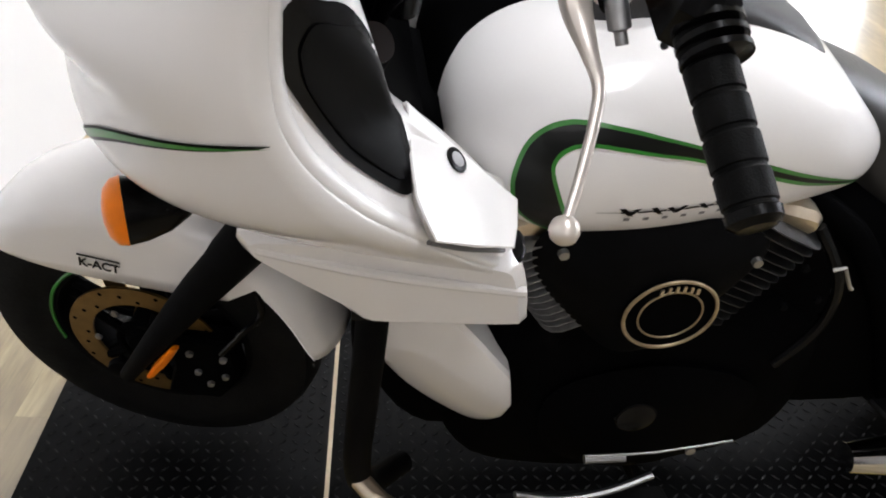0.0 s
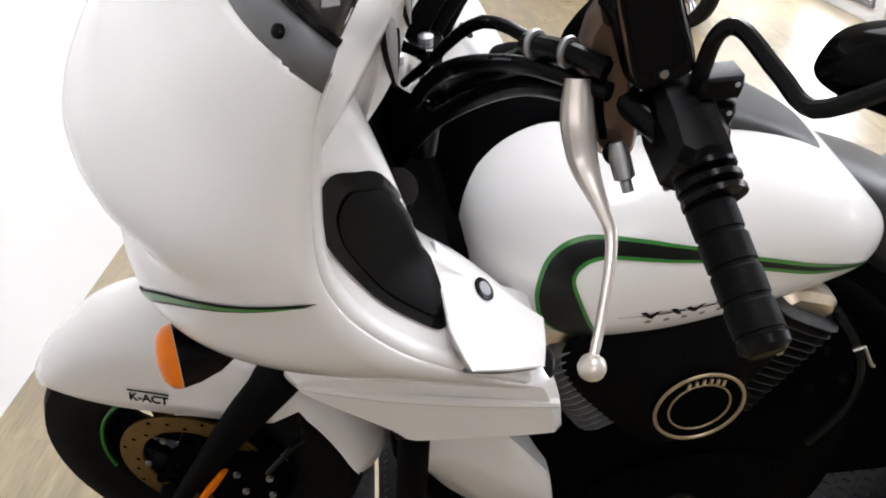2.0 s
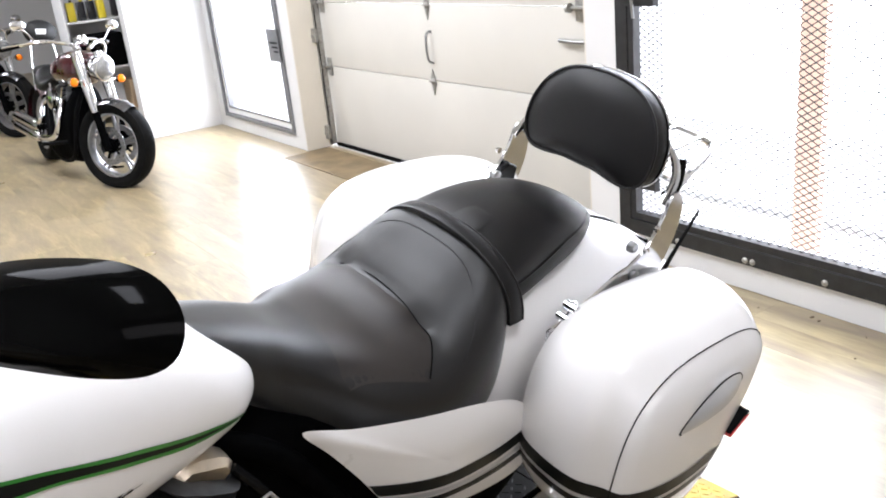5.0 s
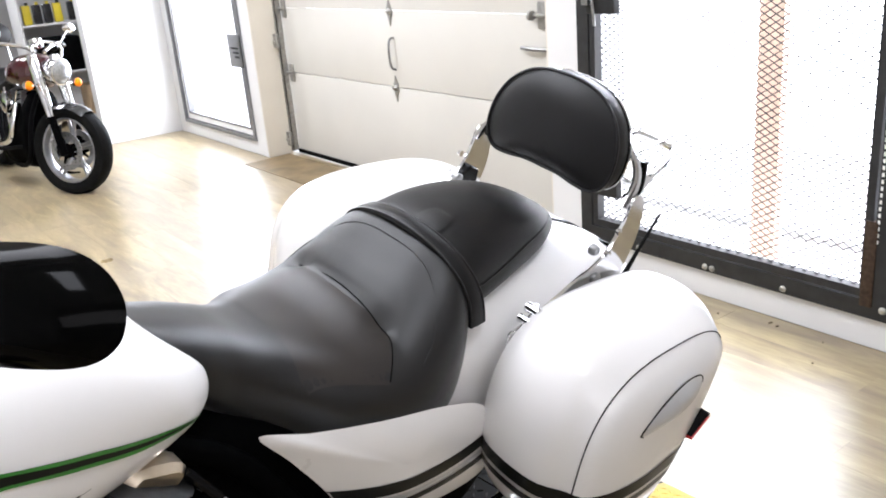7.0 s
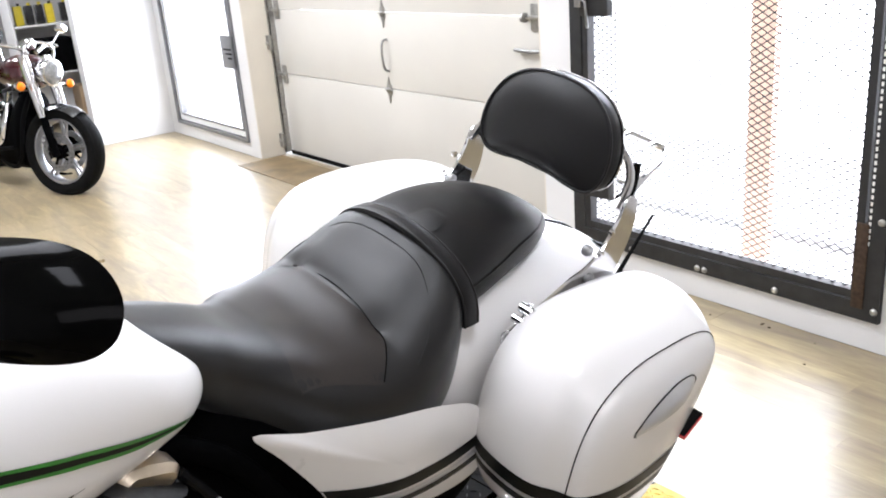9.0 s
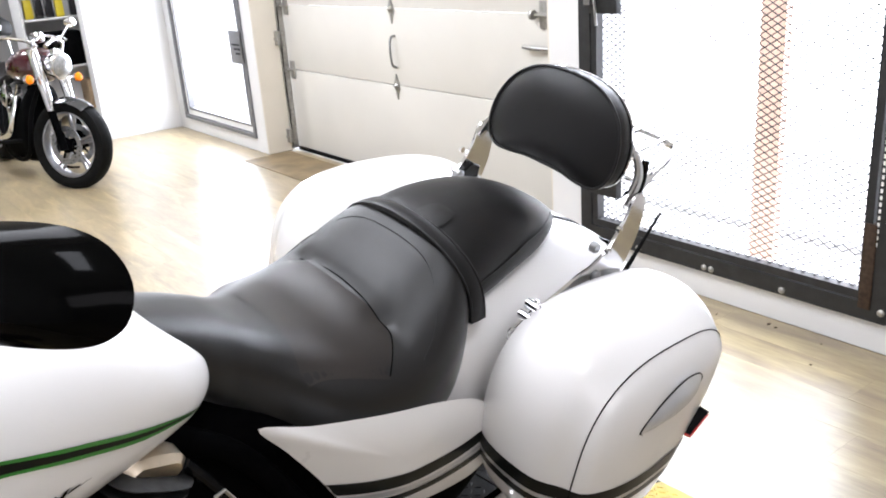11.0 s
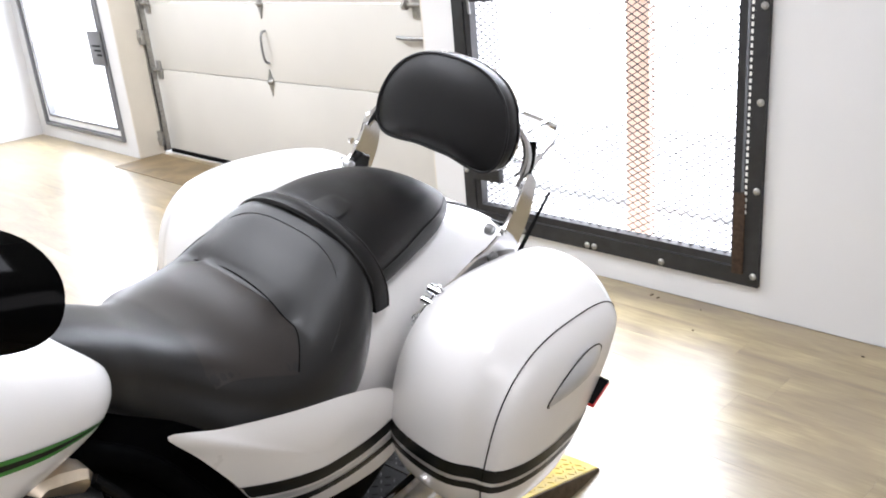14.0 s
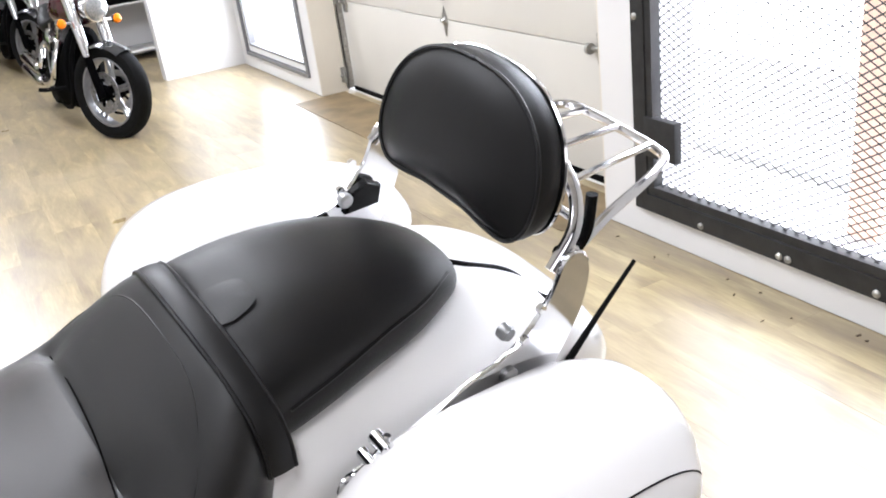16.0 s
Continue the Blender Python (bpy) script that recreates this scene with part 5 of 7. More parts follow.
# ---- front wheel, fender and fork, steered a little to the right ----
FW_C = Vector((0.0, 0.080, 0.332))
STEER = Matrix.Translation(FW_C) @ Matrix.Rotation(radians(-16), 4, "Z")


def wheel_parts(parent, m, r, width, rim_r, spokes, disc=True, rim_mat=None, stripe=None, disc_mat=None, stripe_r=0.0035, tyre_name="tyre"):
    rim_mat = rim_mat or CHROME
    t = width / 2
    prof = [(-t * 0.72, rim_r), (-t * 0.95, rim_r + (r - rim_r) * 0.35), (-t, rim_r + (r - rim_r) * 0.6), (-t * 0.86, rim_r + (r - rim_r) * 0.86), (-t * 0.5, r - 0.006), (0, r), (t * 0.5, r - 0.006), (t * 0.86, rim_r + (r - rim_r) * 0.86), (t, rim_r + (r - rim_r) * 0.6), (t * 0.95, rim_r + (r - rim_r) * 0.35), (t * 0.72, rim_r)]
    wh = part("wheel", moved(lathe([(-t * 0.75, rim_r + 0.006), (-t * 0.75, rim_r - 0.008), (-t * 0.3, rim_r - 0.018), (t * 0.3, rim_r - 0.018), (t * 0.75, rim_r - 0.008), (t * 0.75, rim_r + 0.006)], (0, 0, 0), (0, 1, 0), 56, (False, False)), m), rim_mat, parent, "cast wheel rim")
    part(tyre_name, moved(lathe(prof + [prof[0]], (0, 0, 0), (0, 1, 0), 64, (False, False)), m), RUBBER, wh, "black rubber tyre")
    for k in range(spokes):
        a = 2 * math.pi * k / spokes + 0.3
        for da in (-0.10, 0.10):
            c0, c1 = a + da * 2.2, a + da
            part("spoke", moved(tube([(math.cos(c0) * 0.05, -0.004, math.sin(c0) * 0.05), (math.cos(c1) * rim_r * 0.55, -0.012, math.sin(c1) * rim_r * 0.55), (math.cos(c1) * (rim_r - 0.018), -0.006, math.sin(c1) * (rim_r - 0.018))], 0.012, 8, 2), m), rim_mat, wh)
    part("hub", moved(lathe([(-0.075, 0.03), (-0.06, 0.045), (0.06, 0.045), (0.075, 0.03)], (0, 0, 0), (0, 1, 0), 24), m), DARK, wh, "black hub")
    if disc:
        for s in (-1, 1):
            y = s * 0.062
            g = lathe([(0, 0.100), (0, 0.142), (0.005, 0.142), (0.005, 0.100), (0, 0.100)], (0, y, 0), (0, 1, 0), 48, (False, False))
            d = part("brake_disc", moved(g, m), disc_mat or GOLD, wh, "drilled bronze brake disc")
            carrier = [tube([(math.cos(q) * 0.045, y, math.sin(q) * 0.045), (math.cos(q) * 0.1, y, math.sin(q) * 0.1)], 0.009, 6, 1) for q in [2 * math.pi * w / 5 for w in range(5)]]
            part("disc_carrier", moved(join(*carrier, ring_torus((0, y, 0), (0, 1, 0), 0.05, 0.008, 32, 6)), m), DARK, d)
            holes = []
            for k in range(24):
                a = 2 * math.pi * k / 24
                rr = 0.110 + 0.011 * (k % 3)
                holes.append(lathe([(0, 0.0042), (0.0004, 0.0)], (math.cos(a) * rr, y + (s * 0.0008 if s < 0 else 0.0058), math.sin(a) * rr), (0, s, 0), 8))
            tagged(part("disc_holes", moved(join(*holes), m), DARK, d), label="small drilled holes", kind="stuff")
            for q in [2 * math.pi * w / 6 for w in range(6)]:
                part("disc_bolt", moved(lathe([(0, 0.007), (0.004, 0.006), (0.005, 0)], (math.cos(q) * 0.088, y + s * 0.006, math.sin(q) * 0.088), (0, s, 0), 8), m), STEEL, d)
    if stripe:
        for q in (-1, 1):
            part("rim_stripe", moved((ring_torus((0, q * t * 0.80, 0), (0, 1, 0), rim_r + 0.002, stripe_r, 64, 6) if stripe is LIME else tube([(math.cos(radians(a)) * (rim_r + 0.002), q * t * 0.80, math.sin(radians(a)) * (rim_r + 0.002)) for a in range(118, 206, 8)], stripe_r, 6, 2)), m), stripe, wh, "green rim stripe")
    return wh


wheel_parts(bike, STEER, 0.303, 0.115, 0.18, 5, True, SATIN, GREEN)
fork_lo = [(-0.034, -0.072, 0.365), (0.02, -0.073, 0.45), (0.10, -0.075, 0.57), (0.206, -0.078, 0.72), (0.30, -0.08, 0.86)]
FK = STEER @ Matrix.Translation(-FW_C)
for s in (-1, 1):
    pts = [Vector((x, y if s < 0 else 0.09 - y, z)) for x, y, z in fork_lo]
    part("fork_leg", tube(pts, 0.03, 18, 5, (0.014, 0.020, 0.030, 0.040, 0.043)), SATIN, bike, "black telescopic fork leg with cover")
    part("axle_cap", lathe([(0, 0.022), (0.012, 0.022), (0.016, 0.012), (0.017, 0)], FK @ Vector((-0.018, FW_C.y + s * 0.125, 0.345)), (0, s, 0), 16), SATIN, bike)
    q0, q1 = pts[0].lerp(pts[1], 0.25), pts[1].lerp(pts[2], 0.10)
    off = Vector((0.026, 0.010 * s, -0.012))
    part("fork_reflector", tube([q0 + off, q0.lerp(q1, 0.5) + off, q1 + off], 0.013, 10, 3, (0.009, 0.014, 0.009), flat=0.5), ORANGE, bike, "amber fork reflector")
    part("brake_caliper", moved(slab([(0.055, s * 0.085, 0.06), (0.165, s * 0.085, 0.07), (0.175, s * 0.085, -0.03), (0.13, s * 0.085, -0.105), (0.03, s * 0.085, -0.115), (0.05, s * 0.085, -0.03)], (0, -s * 0.045, 0), 0.008), STEER), DARK, bike, "black brake caliper")
    part("brake_hose", tube([FK @ Vector((0.15, FW_C.y + s * 0.09, 0.38)), FK @ Vector((0.20, FW_C.y + s * 0.10, 0.47)), FK @ Vector((0.23, FW_C.y + s * 0.09, 0.52)), FK @ Vector((0.20, FW_C.y + s * 0.08, 0.62))], 0.006, 8, 4), BLACK, bike, "black brake hose")
for x, z in ((0.09, 0.03), (0.15, 0.03), (0.12, -0.05), (0.15, -0.02), (0.10, -0.02)):
    part("caliper_bolt", lathe([(0, 0.007), (0.006, 0.006), (0.007, 0)], STEER @ Vector((x, -0.088, z)), (0, -1, 0), 8), STEEL, bike)


FENDER_M = Matrix.Translation((0.030, 0.050, 0.318)) @ Matrix.Rotation(radians(-16), 4, "Z")


def fender_geo():
    rings = []
    for k in range(39):                           # cut off flat above the axle
        t = k / 44
        a = radians(143 - 138 * t)                # from the front tip over the top to the tail
        r = 0.352 + 0.062 * math.sin(math.pi * min(1.0, 0.12 + t * 1.05)) ** 1.2
        end = min(1.0, (1 - abs(2 * t - 1) ** 7)) ** 0.5
        w = 0.088 * end + 0.006
        edge = 0.238 / max(0.2, math.sin(a)) if a > radians(58) else r - 0.05
        edge = min(edge, r - 0.012)
        if t > 0.55:
            edge = min(r - 0.012, edge + 0.10 * (t - 0.55))
        drop = (r - edge) * (0.25 + 0.75 * end)
        ring = []
        for j in range(19):
            b = -1 + 2 * j / 18
            e = abs(b)
            q = min(1.0, e / 0.5)
            y = w * math.copysign(math.sin(q * math.pi / 2) ** 0.9, b)
            rr = r - 0.045 * (1 - math.cos(q * math.pi / 2)) * end - (0.0 if e < 0.5 else max(0.0, drop - 0.045 * end) * (e - 0.5) / 0.5)
            ring.append(FENDER_M @ Vector((math.cos(a) * rr, y, math.sin(a) * rr)))
        rings.append(ring)
    return loft(rings, (False, False), False)


fg = fender_geo()
fender = part("front_fender", fg, WHITE, bike, "deep white front fender")
fender.modifiers.new("thickness", "SOLIDIFY").thickness = 0.006
fork_tree = caster(fg)


def text_part(name, body, size, m, material, parent, label=""):
    cu = bpy.data.curves.new(name, "FONT")
    cu.body, cu.size, cu.align_x, cu.align_y, cu.extrude, cu.offset = body, size, "CENTER", "CENTER", 0.0004, 0.0006
    tmp = new(name + "_curve", cu)
    me = bpy.data.meshes.new_from_object(tmp)
    bpy.data.objects.remove(tmp)
    bpy.data.curves.remove(cu)
    me.transform(m)
    me.materials.clear()
    me.materials.append(material)
    ob = new(name, me)
    ob.parent = parent
    return tagged(ob, label=label) if label else ob


hit, nrm, _, _ = fork_tree.ray_cast(FENDER_M @ Vector((0.068, -0.5, 0.276)), Vector((0, 1, 0)))
if hit is not None:
    z_ax = -Vector((0.12, 0.98, -0.12)).normalized()
    x_ax = (STEER.to_3x3() @ Vector((1, 0, -0.06))).normalized()
    y_ax = z_ax.cross(x_ax).normalized()
    mt = Matrix((x_ax, y_ax, z_ax)).transposed().to_4x4()
    mt.translation = hit + z_ax * 0.005
    text_part("fender_lettering", "K-ACT", 0.022, mt, BLACK, fender, "dark K-ACT lettering")
    part("lettering_bar", moved(box(-0.034, 0.034, 0.0135, 0.0165, 0, 0.0008), mt), BLACK, fender)

# ---- handlebar and controls ----
for (x, y), zz in (((0.380, -0.065), 1.165), ((0.395, 0.04), 1.170)):
    oval = [Vector((x + 0.030 * math.cos(a) + 0.020 * math.sin(a) * -1, y + 0.062 * math.sin(a), zz)) for a in [2 * math.pi * k / 28 for k in range(28)]]
    part("bar_clamp", slab([p - Vector((0, 0, 0.004)) for p in oval], (-0.01, 0, -0.075), 0.004), BLACK, bike, "black oval bar riser")
    cap = part("clamp_cap", slab(oval, (0, 0, 0.006), 0.002), CHROME, bike, "chrome oval riser cap")
    for s in (-1, 1):
        part("clamp_bolt", lathe([(0, 0.010), (0.006, 0.010), (0.008, 0.006), (0.0085, 0.0)], Vector((x - 0.013 * s, y + 0.036 * s, zz + 0.006)), (0, 0, 1), 10), STEEL, cap)
barL = [(0.385, -0.03, 1.150), (0.405, -0.12, 1.175), (0.435, -0.24, 1.265), (0.475, -0.33, 1.335), (0.525, -0.39, 1.320), (0.566, -0.448, 1.286), (0.582, -0.566, 1.226)]
part("handlebar", tube(barL, 0.0135, 12, 6), BLACK, bike, "black handlebar")
barR = [(0.385, 0.03, 1.150), (0.46, 0.12, 1.185), (0.53, 0.20, 1.205), (0.60, 0.28, 1.225), (0.655, 0.36, 1.235), (0.695, 0.43, 1.225), (0.722, 0.54, 1.165)]
part("handlebar", tube(barR, 0.0135, 12, 6), BLACK, bike, "black handlebar")
part("grip", tube([(0.700, 0.45, 1.215), (0.722, 0.545, 1.163)], 0.020, 14, 3), GRIPR, bike, "black rubber grip")
part("switch_housing", slab([(0.655, 0.375, 1.29), (0.715, 0.385, 1.275), (0.722, 0.39, 1.20), (0.68, 0.38, 1.18), (0.65, 0.375, 1.21)], (0.01, 0.055, -0.01), 0.008), BLACK, bike, "black switch housing")
part("brake_lever", tube([(0.645, 0.40, 1.27), (0.655, 0.47, 1.24), (0.675, 0.54, 1.18)], 0.007, 8, 4), LEVERM, bike, "polished brake lever")
part("stop_switch", lathe([(0, 0.010), (0.008, 0.009), (0.009, 0)], (0.690, 0.385, 1.285), (0, -0.3, 1), 12), RED, bike, "red switch button")
g0, g1 = Vector((0.566, -0.448, 1.286)), Vector((0.583, -0.570, 1.224))
gd_ = (g1 - g0).normalized()
L = (g1 - g0).length
grip_prof = []
for k in range(5):
    a0 = L * k / 5
    grip_prof += [(a0, 0.0188), (a0 + 0.002, 0.0203), (a0 + L / 5 - 0.004, 0.0200), (a0 + L / 5 - 0.003, 0.0185), (a0 + L / 5 - 0.0005, 0.0185)]
grip_l = part("grip", lathe(grip_prof + [(L, 0.019), (L + 0.006, 0.017), (L + 0.007, 0)], g0, gd_, 24), GRIPR, bike, "ribbed black rubber grip")
part("grip_end", lathe([(L + 0.001, 0.0205), (L + 0.008, 0.020), (L + 0.013, 0.014), (L + 0.014, 0)], g0, gd_, 20), BLACK, grip_l, "glossy bar end")
# switch gear
sw_c = Vector((0.566, -0.418, 1.306))
sw_u = gd_
sw_v = Vector((1, 0, 0)) - sw_u * sw_u.x
sw_v.normalize()
sw_w = sw_u.cross(sw_v)


def on_bar(u, v, w):
    return sw_c + sw_u * u + sw_v * v + sw_w * w


part("switch_housing", slab([on_bar(-0.045, -0.026, -0.030), on_bar(0.030, -0.030, -0.030), on_bar(0.036, -0.006, -0.030), on_bar(0.032, 0.018, -0.030), on_bar(-0.03, 0.020, -0.030), on_bar(-0.048, 0.002, -0.030)], sw_w * 0.062, 0.010, 2), BLACK, bike, "black switch housing")
part("housing_step", slab([on_bar(-0.038, -0.020, -0.033), on_bar(0.020, -0.022, -0.033), on_bar(0.024, -0.004, -0.033), on_bar(-0.034, -0.002, -0.033)], sw_w * 0.012, 0.004, 2), SATIN, bike, "raised switch housing face")
for z, r in ((1.350, 0.0155), (1.324, 0.0145), (1.298, 0.0165)):
    c = Vector((0.584, -0.424, z))
    part("switch_button", slab([c + Vector((dx * 1.0, 0.0, dz)) for dx, dz in ((-0.018, -0.009), (r, -0.011), (r + 0.002, 0.0), (r, 0.010), (-0.018, 0.009))], (0, 0.030, 0), 0.004), BLACK, bike, "black rocker button")
    part("button_mark", lathe([(0, 0.0024), (0.0008, 0.002), (0.001, 0)], c + Vector((r - 0.006, -0.0005, 0.004)), (0, -1, 0.1), 10), LOUV, bike, "pale button mark")
part("horn_button", lathe([(0, 0.009), (0.006, 0.009), (0.009, 0.006), (0.0095, 0)], on_bar(0.012, 0.010, -0.0345), -sw_w, 16), SATIN, bike, "round horn button")
for u, v in ((-0.036, -0.016), (0.028, -0.018), (0.026, 0.022)):
    part("housing_screw", lathe([(0, 0.0035), (0.0015, 0.003), (0.002, 0)], on_bar(u, v, -0.0348), -sw_w, 10), STEEL, bike)
part("choke_lever", tube([on_bar(-0.02, 0.030, 0.0), on_bar(-0.03, 0.050, -0.004), on_bar(-0.046, 0.062, -0.006)], 0.004, 8, 3), BLACK, bike, "small black lever")
part("switch_seam", tube([on_bar(-0.045, -0.006, -0.036), on_bar(0.0, -0.006, -0.036), on_bar(0.038, -0.006, -0.036)], 0.0018, 6, 2), DARK, bike)
part("grip_collar", join(*[lathe([(0.030 + 0.012 * k, 0.020), (0.032 + 0.012 * k, 0.027), (0.037 + 0.012 * k, 0.027), (0.039 + 0.012 * k, 0.020)], sw_c, sw_u, 20) for k in range(3)]), BLACK, bike, "stepped black collar")
# clutch reservoir and lever
MASTERM = mat("bronze_grey_alloy", (0.16, 0.105, 0.075), 0.32, 0.75, 0.2, 0.25, 20)
res = [(0.487, -0.394, 1.441), (0.534, -0.398, 1.443), (0.566, -0.404, 1.360), (0.516, -0.402, 1.342)]
res = [Vector(p) for p in res]
rn = (res[1] - res[0]).cross(res[3] - res[0]).normalized()
if rn.y > 0:
    rn = -rn
rd = Vector((-0.02, 0.86, -0.52)).normalized()


def lid_outline(grow):
    """A rounded four-cornered outline between the corners of the reservoir."""
    out = []
    for k in range(32):
        a = 2 * math.pi * k / 32
        u, v = 0.5 + 0.5 * grow * spow(math.cos(a), 0.38), 0.5 + 0.5 * grow * spow(math.sin(a), 0.38)
        out.append(res[0].lerp(res[1], u).lerp(res[3].lerp(res[2], u), v))
    return out


reservoir = part("clutch_reservoir", slab(lid_outline(0.98), rd * 0.045, 0.006), BLACK, bike, "black clutch fluid reservoir")
rc = sum(res, Vector()) / 4
part("reservoir_cap", slab([p + rn * 0.001 for p in lid_outline(1.04)], rn * 0.007, 0.004), BLACK, reservoir, "black reservoir lid")
for p in (res[0].lerp(res[1], 0.5), res[2].lerp(res[3], 0.5)):
    part("cap_screw", lathe([(0, 0.004), (0.002, 0.0035), (0.0025, 0)], rc + (p - rc) * 0.82 + rn * 0.008, rn, 10), STEEL, reservoir)
part("cap_panel", slab([p + rn * 0.0075 for p in lid_outline(0.78)], rn * 0.0014, 0.001), PLASTIC, reservoir, "recessed lid panel")
# the highlight of the rounded lid edge is a bright metal strip
part("lid_edge_highlight", tube([p + rn * 0.006 for p in lid_outline(1.03)[18:31]], 0.0014, 8, 1), GALV, reservoir, "highlight on the lid edge, built as a bright strip")
part("reservoir_edge", tube([p + rn * 0.0065 for p in lid_outline(0.93)[12:21]], 0.0016, 8, 1), MASTERM, reservoir, "bronze strip along the lid edge")
master = part("master_body", slab([(0.492, -0.378, 1.398), (0.477, -0.386, 1.345), (0.488, -0.394, 1.300), (0.501, -0.398, 1.276), (0.522, -0.402, 1.268), (0.532, -0.400, 1.290), (0.524, -0.392, 1.340), (0.518, -0.388, 1.366)], (0.006, 0.040, -0.004), 0.008, 3), MASTERM, bike, "bronze-tinted master cylinder")
part("pivot_cap", lathe([(0, 0.010), (0.004, 0.010), (0.006, 0.007), (0.0065, 0)], (0.510, -0.405, 1.285), (-0.1, -1, 0.2), 16), BLACK, master, "black pivot bolt cap")
part("master_rib", tube([(0.498, -0.390, 1.366), (0.494, -0.396, 1.330), (0.500, -0.402, 1.298)], 0.0035, 8, 4), DARK, master)
part("perch_clamp", tube([(0.445, -0.335, 1.352), (0.47, -0.37, 1.362), (0.495, -0.40, 1.36)], 0.009, 10, 3), BLACK, bike, "black perch clamp")
for p in ((0.452, -0.342, 1.354), (0.472, -0.370, 1.361)):
    part("clamp_ring", ring_torus(p, (0.55, -0.75, 0.2), 0.010, 0.0035, 20, 8), STEEL, bike, "steel clamp ring")
lev = [(0.478, -0.385, 1.345), (0.476, -0.400, 1.318), (0.480, -0.418, 1.287), (0.487, -0.448, 1.268), (0.493, -0.468, 1.252), (0.487, -0.492, 1.236), (0.474, -0.524, 1.212), (0.463, -0.548, 1.197)]
part("clutch_lever", tube(lev, 0.009, 12, 5, (0.013, 0.0165, 0.0145, 0.0085, 0.0062, 0.0054, 0.0050, 0.0046), flat=0.8), LEVERM, bike, "polished clutch lever with ball end")
part("lever_ball", lathe([(-0.0115, 0.001), (-0.0095, 0.0064), (-0.005, 0.0104), (0, 0.0115), (0.005, 0.0104), (0.0095, 0.0064), (0.0115, 0.001)], (0.461, -0.553, 1.191), (0, 0, 1), 20), LEVERM, bike, "polished ball end")
part("lever_adjuster", join(lathe([(-0.02, 0.006), (-0.01, 0.009), (0.01, 0.009), (0.012, 0.005), (0.022, 0.005)], (0.511, -0.424, 1.284), (0.2, -0.5, -0.8), 12)), STEEL, bike, "knurled lever adjuster")
# cables
for pts, r in (([(0.50, -0.40, 1.34), (0.44, -0.33, 1.33), (0.39, -0.22, 1.26), (0.36, -0.12, 1.13), (0.34, -0.06, 1.0)], 0.008), ([(0.53, -0.39, 1.31), (0.46, -0.30, 1.29), (0.40, -0.20, 1.20), (0.365, -0.10, 1.08), (0.34, -0.04, 0.98)], 0.010),
               ([(0.66, 0.37, 1.25), (0.60, 0.27, 1.245), (0.53, 0.19, 1.225), (0.46, 0.11, 1.20), (0.40, 0.05, 1.14), (0.36, 0.02, 1.02)], 0.025), ([(0.65, 0.36, 1.28), (0.58, 0.25, 1.27), (0.48, 0.12, 1.235), (0.40, 0.02, 1.18), (0.37, 0.0, 1.08)], 0.013), ([(0.64, 0.37, 1.22), (0.57, 0.26, 1.20), (0.47, 0.13, 1.165), (0.38, 0.02, 1.05)], 0.012), ([(0.47, -0.355, 1.345), (0.42, -0.28, 1.345), (0.38, -0.16, 1.23), (0.37, -0.10, 1.18)], 0.006)):
    part("cable", tube(pts, r, 16, 6), DARK if r > 0.01 else BLACK, bike, "black control cable")
# a piece of unknown function; only its blade outline is known
part("bar_blade", pillow(smooth_closed([(0.564, -0.31, 1.440), (0.553, -0.31, 1.425), (0.520, -0.31, 1.392), (0.485, -0.31, 1.348), (0.492, -0.31, 1.322), (0.560, -0.31, 1.325), (0.575, -0.31, 1.340), (0.565, -0.31, 1.398)], 3), (0.004, -0.012, 0.004), (0, 0.012, 0)), BLACK, bike, "black blade-shaped piece behind the reservoir")
# mirrors
mo = Vector((0.661, -0.553, 1.428))
mu = Vector((0.72, -0.69, 0.24)).normalized()
mn = Vector((-0.5, -0.6, 0.6))
mn = (mn - mu * mn.dot(mu)).normalized()
mv = mn.cross(mu) * (1 if mn.cross(mu).z > 0 else -1)
m_out = [(-0.098, 0.012), (-0.082, 0.040), (-0.04, 0.052), (0.01, 0.050), (0.055, 0.040), (0.085, 0.020), (0.100, -0.012), (0.094, -0.044), (0.070, -0.058), (0.03, -0.055), (-0.02, -0.042), (-0.07, -0.025), (-0.095, -0.008)]
m_out = [(u * 0.84, v * 0.72) for u, v in m_out]
mir = part("mirror", pillow(smooth_closed([mo + mu * u + mv * v for u, v in m_out], 4), mn * 0.026, -mn * 0.006, 8, 3.0), GLOSSB, bike, "black teardrop mirror housing")
part("mirror_glass", pillow([mo - mn * 0.0065 + (p - mo) * 0.92 for p in smooth_closed([mo + mu * u + mv * v for u, v in m_out], 4)], -mn * 0.001, mn * 0.001, 3), CHROME, mir, "mirror glass")
part("mirror_ball", lathe([(-0.0065, 0.001), (-0.004, 0.005), (0, 0.0065), (0.004, 0.005), (0.0065, 0.001)], (0.622, -0.556, 1.430), mn, 14), CHROME, mir, "bright pivot ball")
part("mirror_stem", tube([(0.566, -0.412, 1.345), (0.568, -0.420, 1.394), (0.580, -0.432, 1.406), (0.590, -0.480, 1.396), (0.598, -0.520, 1.392), (0.622, -0.554, 1.428)], 0.0068, 10, 5), BLACK, mir, "bent black mirror stem")

# ---- engine ----
part("crankcase", body_loft([(0.50, 0.10, 0.62, 0.18), (0.56, 0.17, 0.66, 0.12), (0.70, 0.20, 0.66, 0.10), (0.86, 0.205, 0.64, 0.10), (1.0, 0.19, 0.62, 0.10), (1.12, 0.16, 0.58, 0.12), (1.2, 0.10, 0.5, 0.16)], 4, 3.4, 0.5, 40), DARK, bike, "black crankcase")
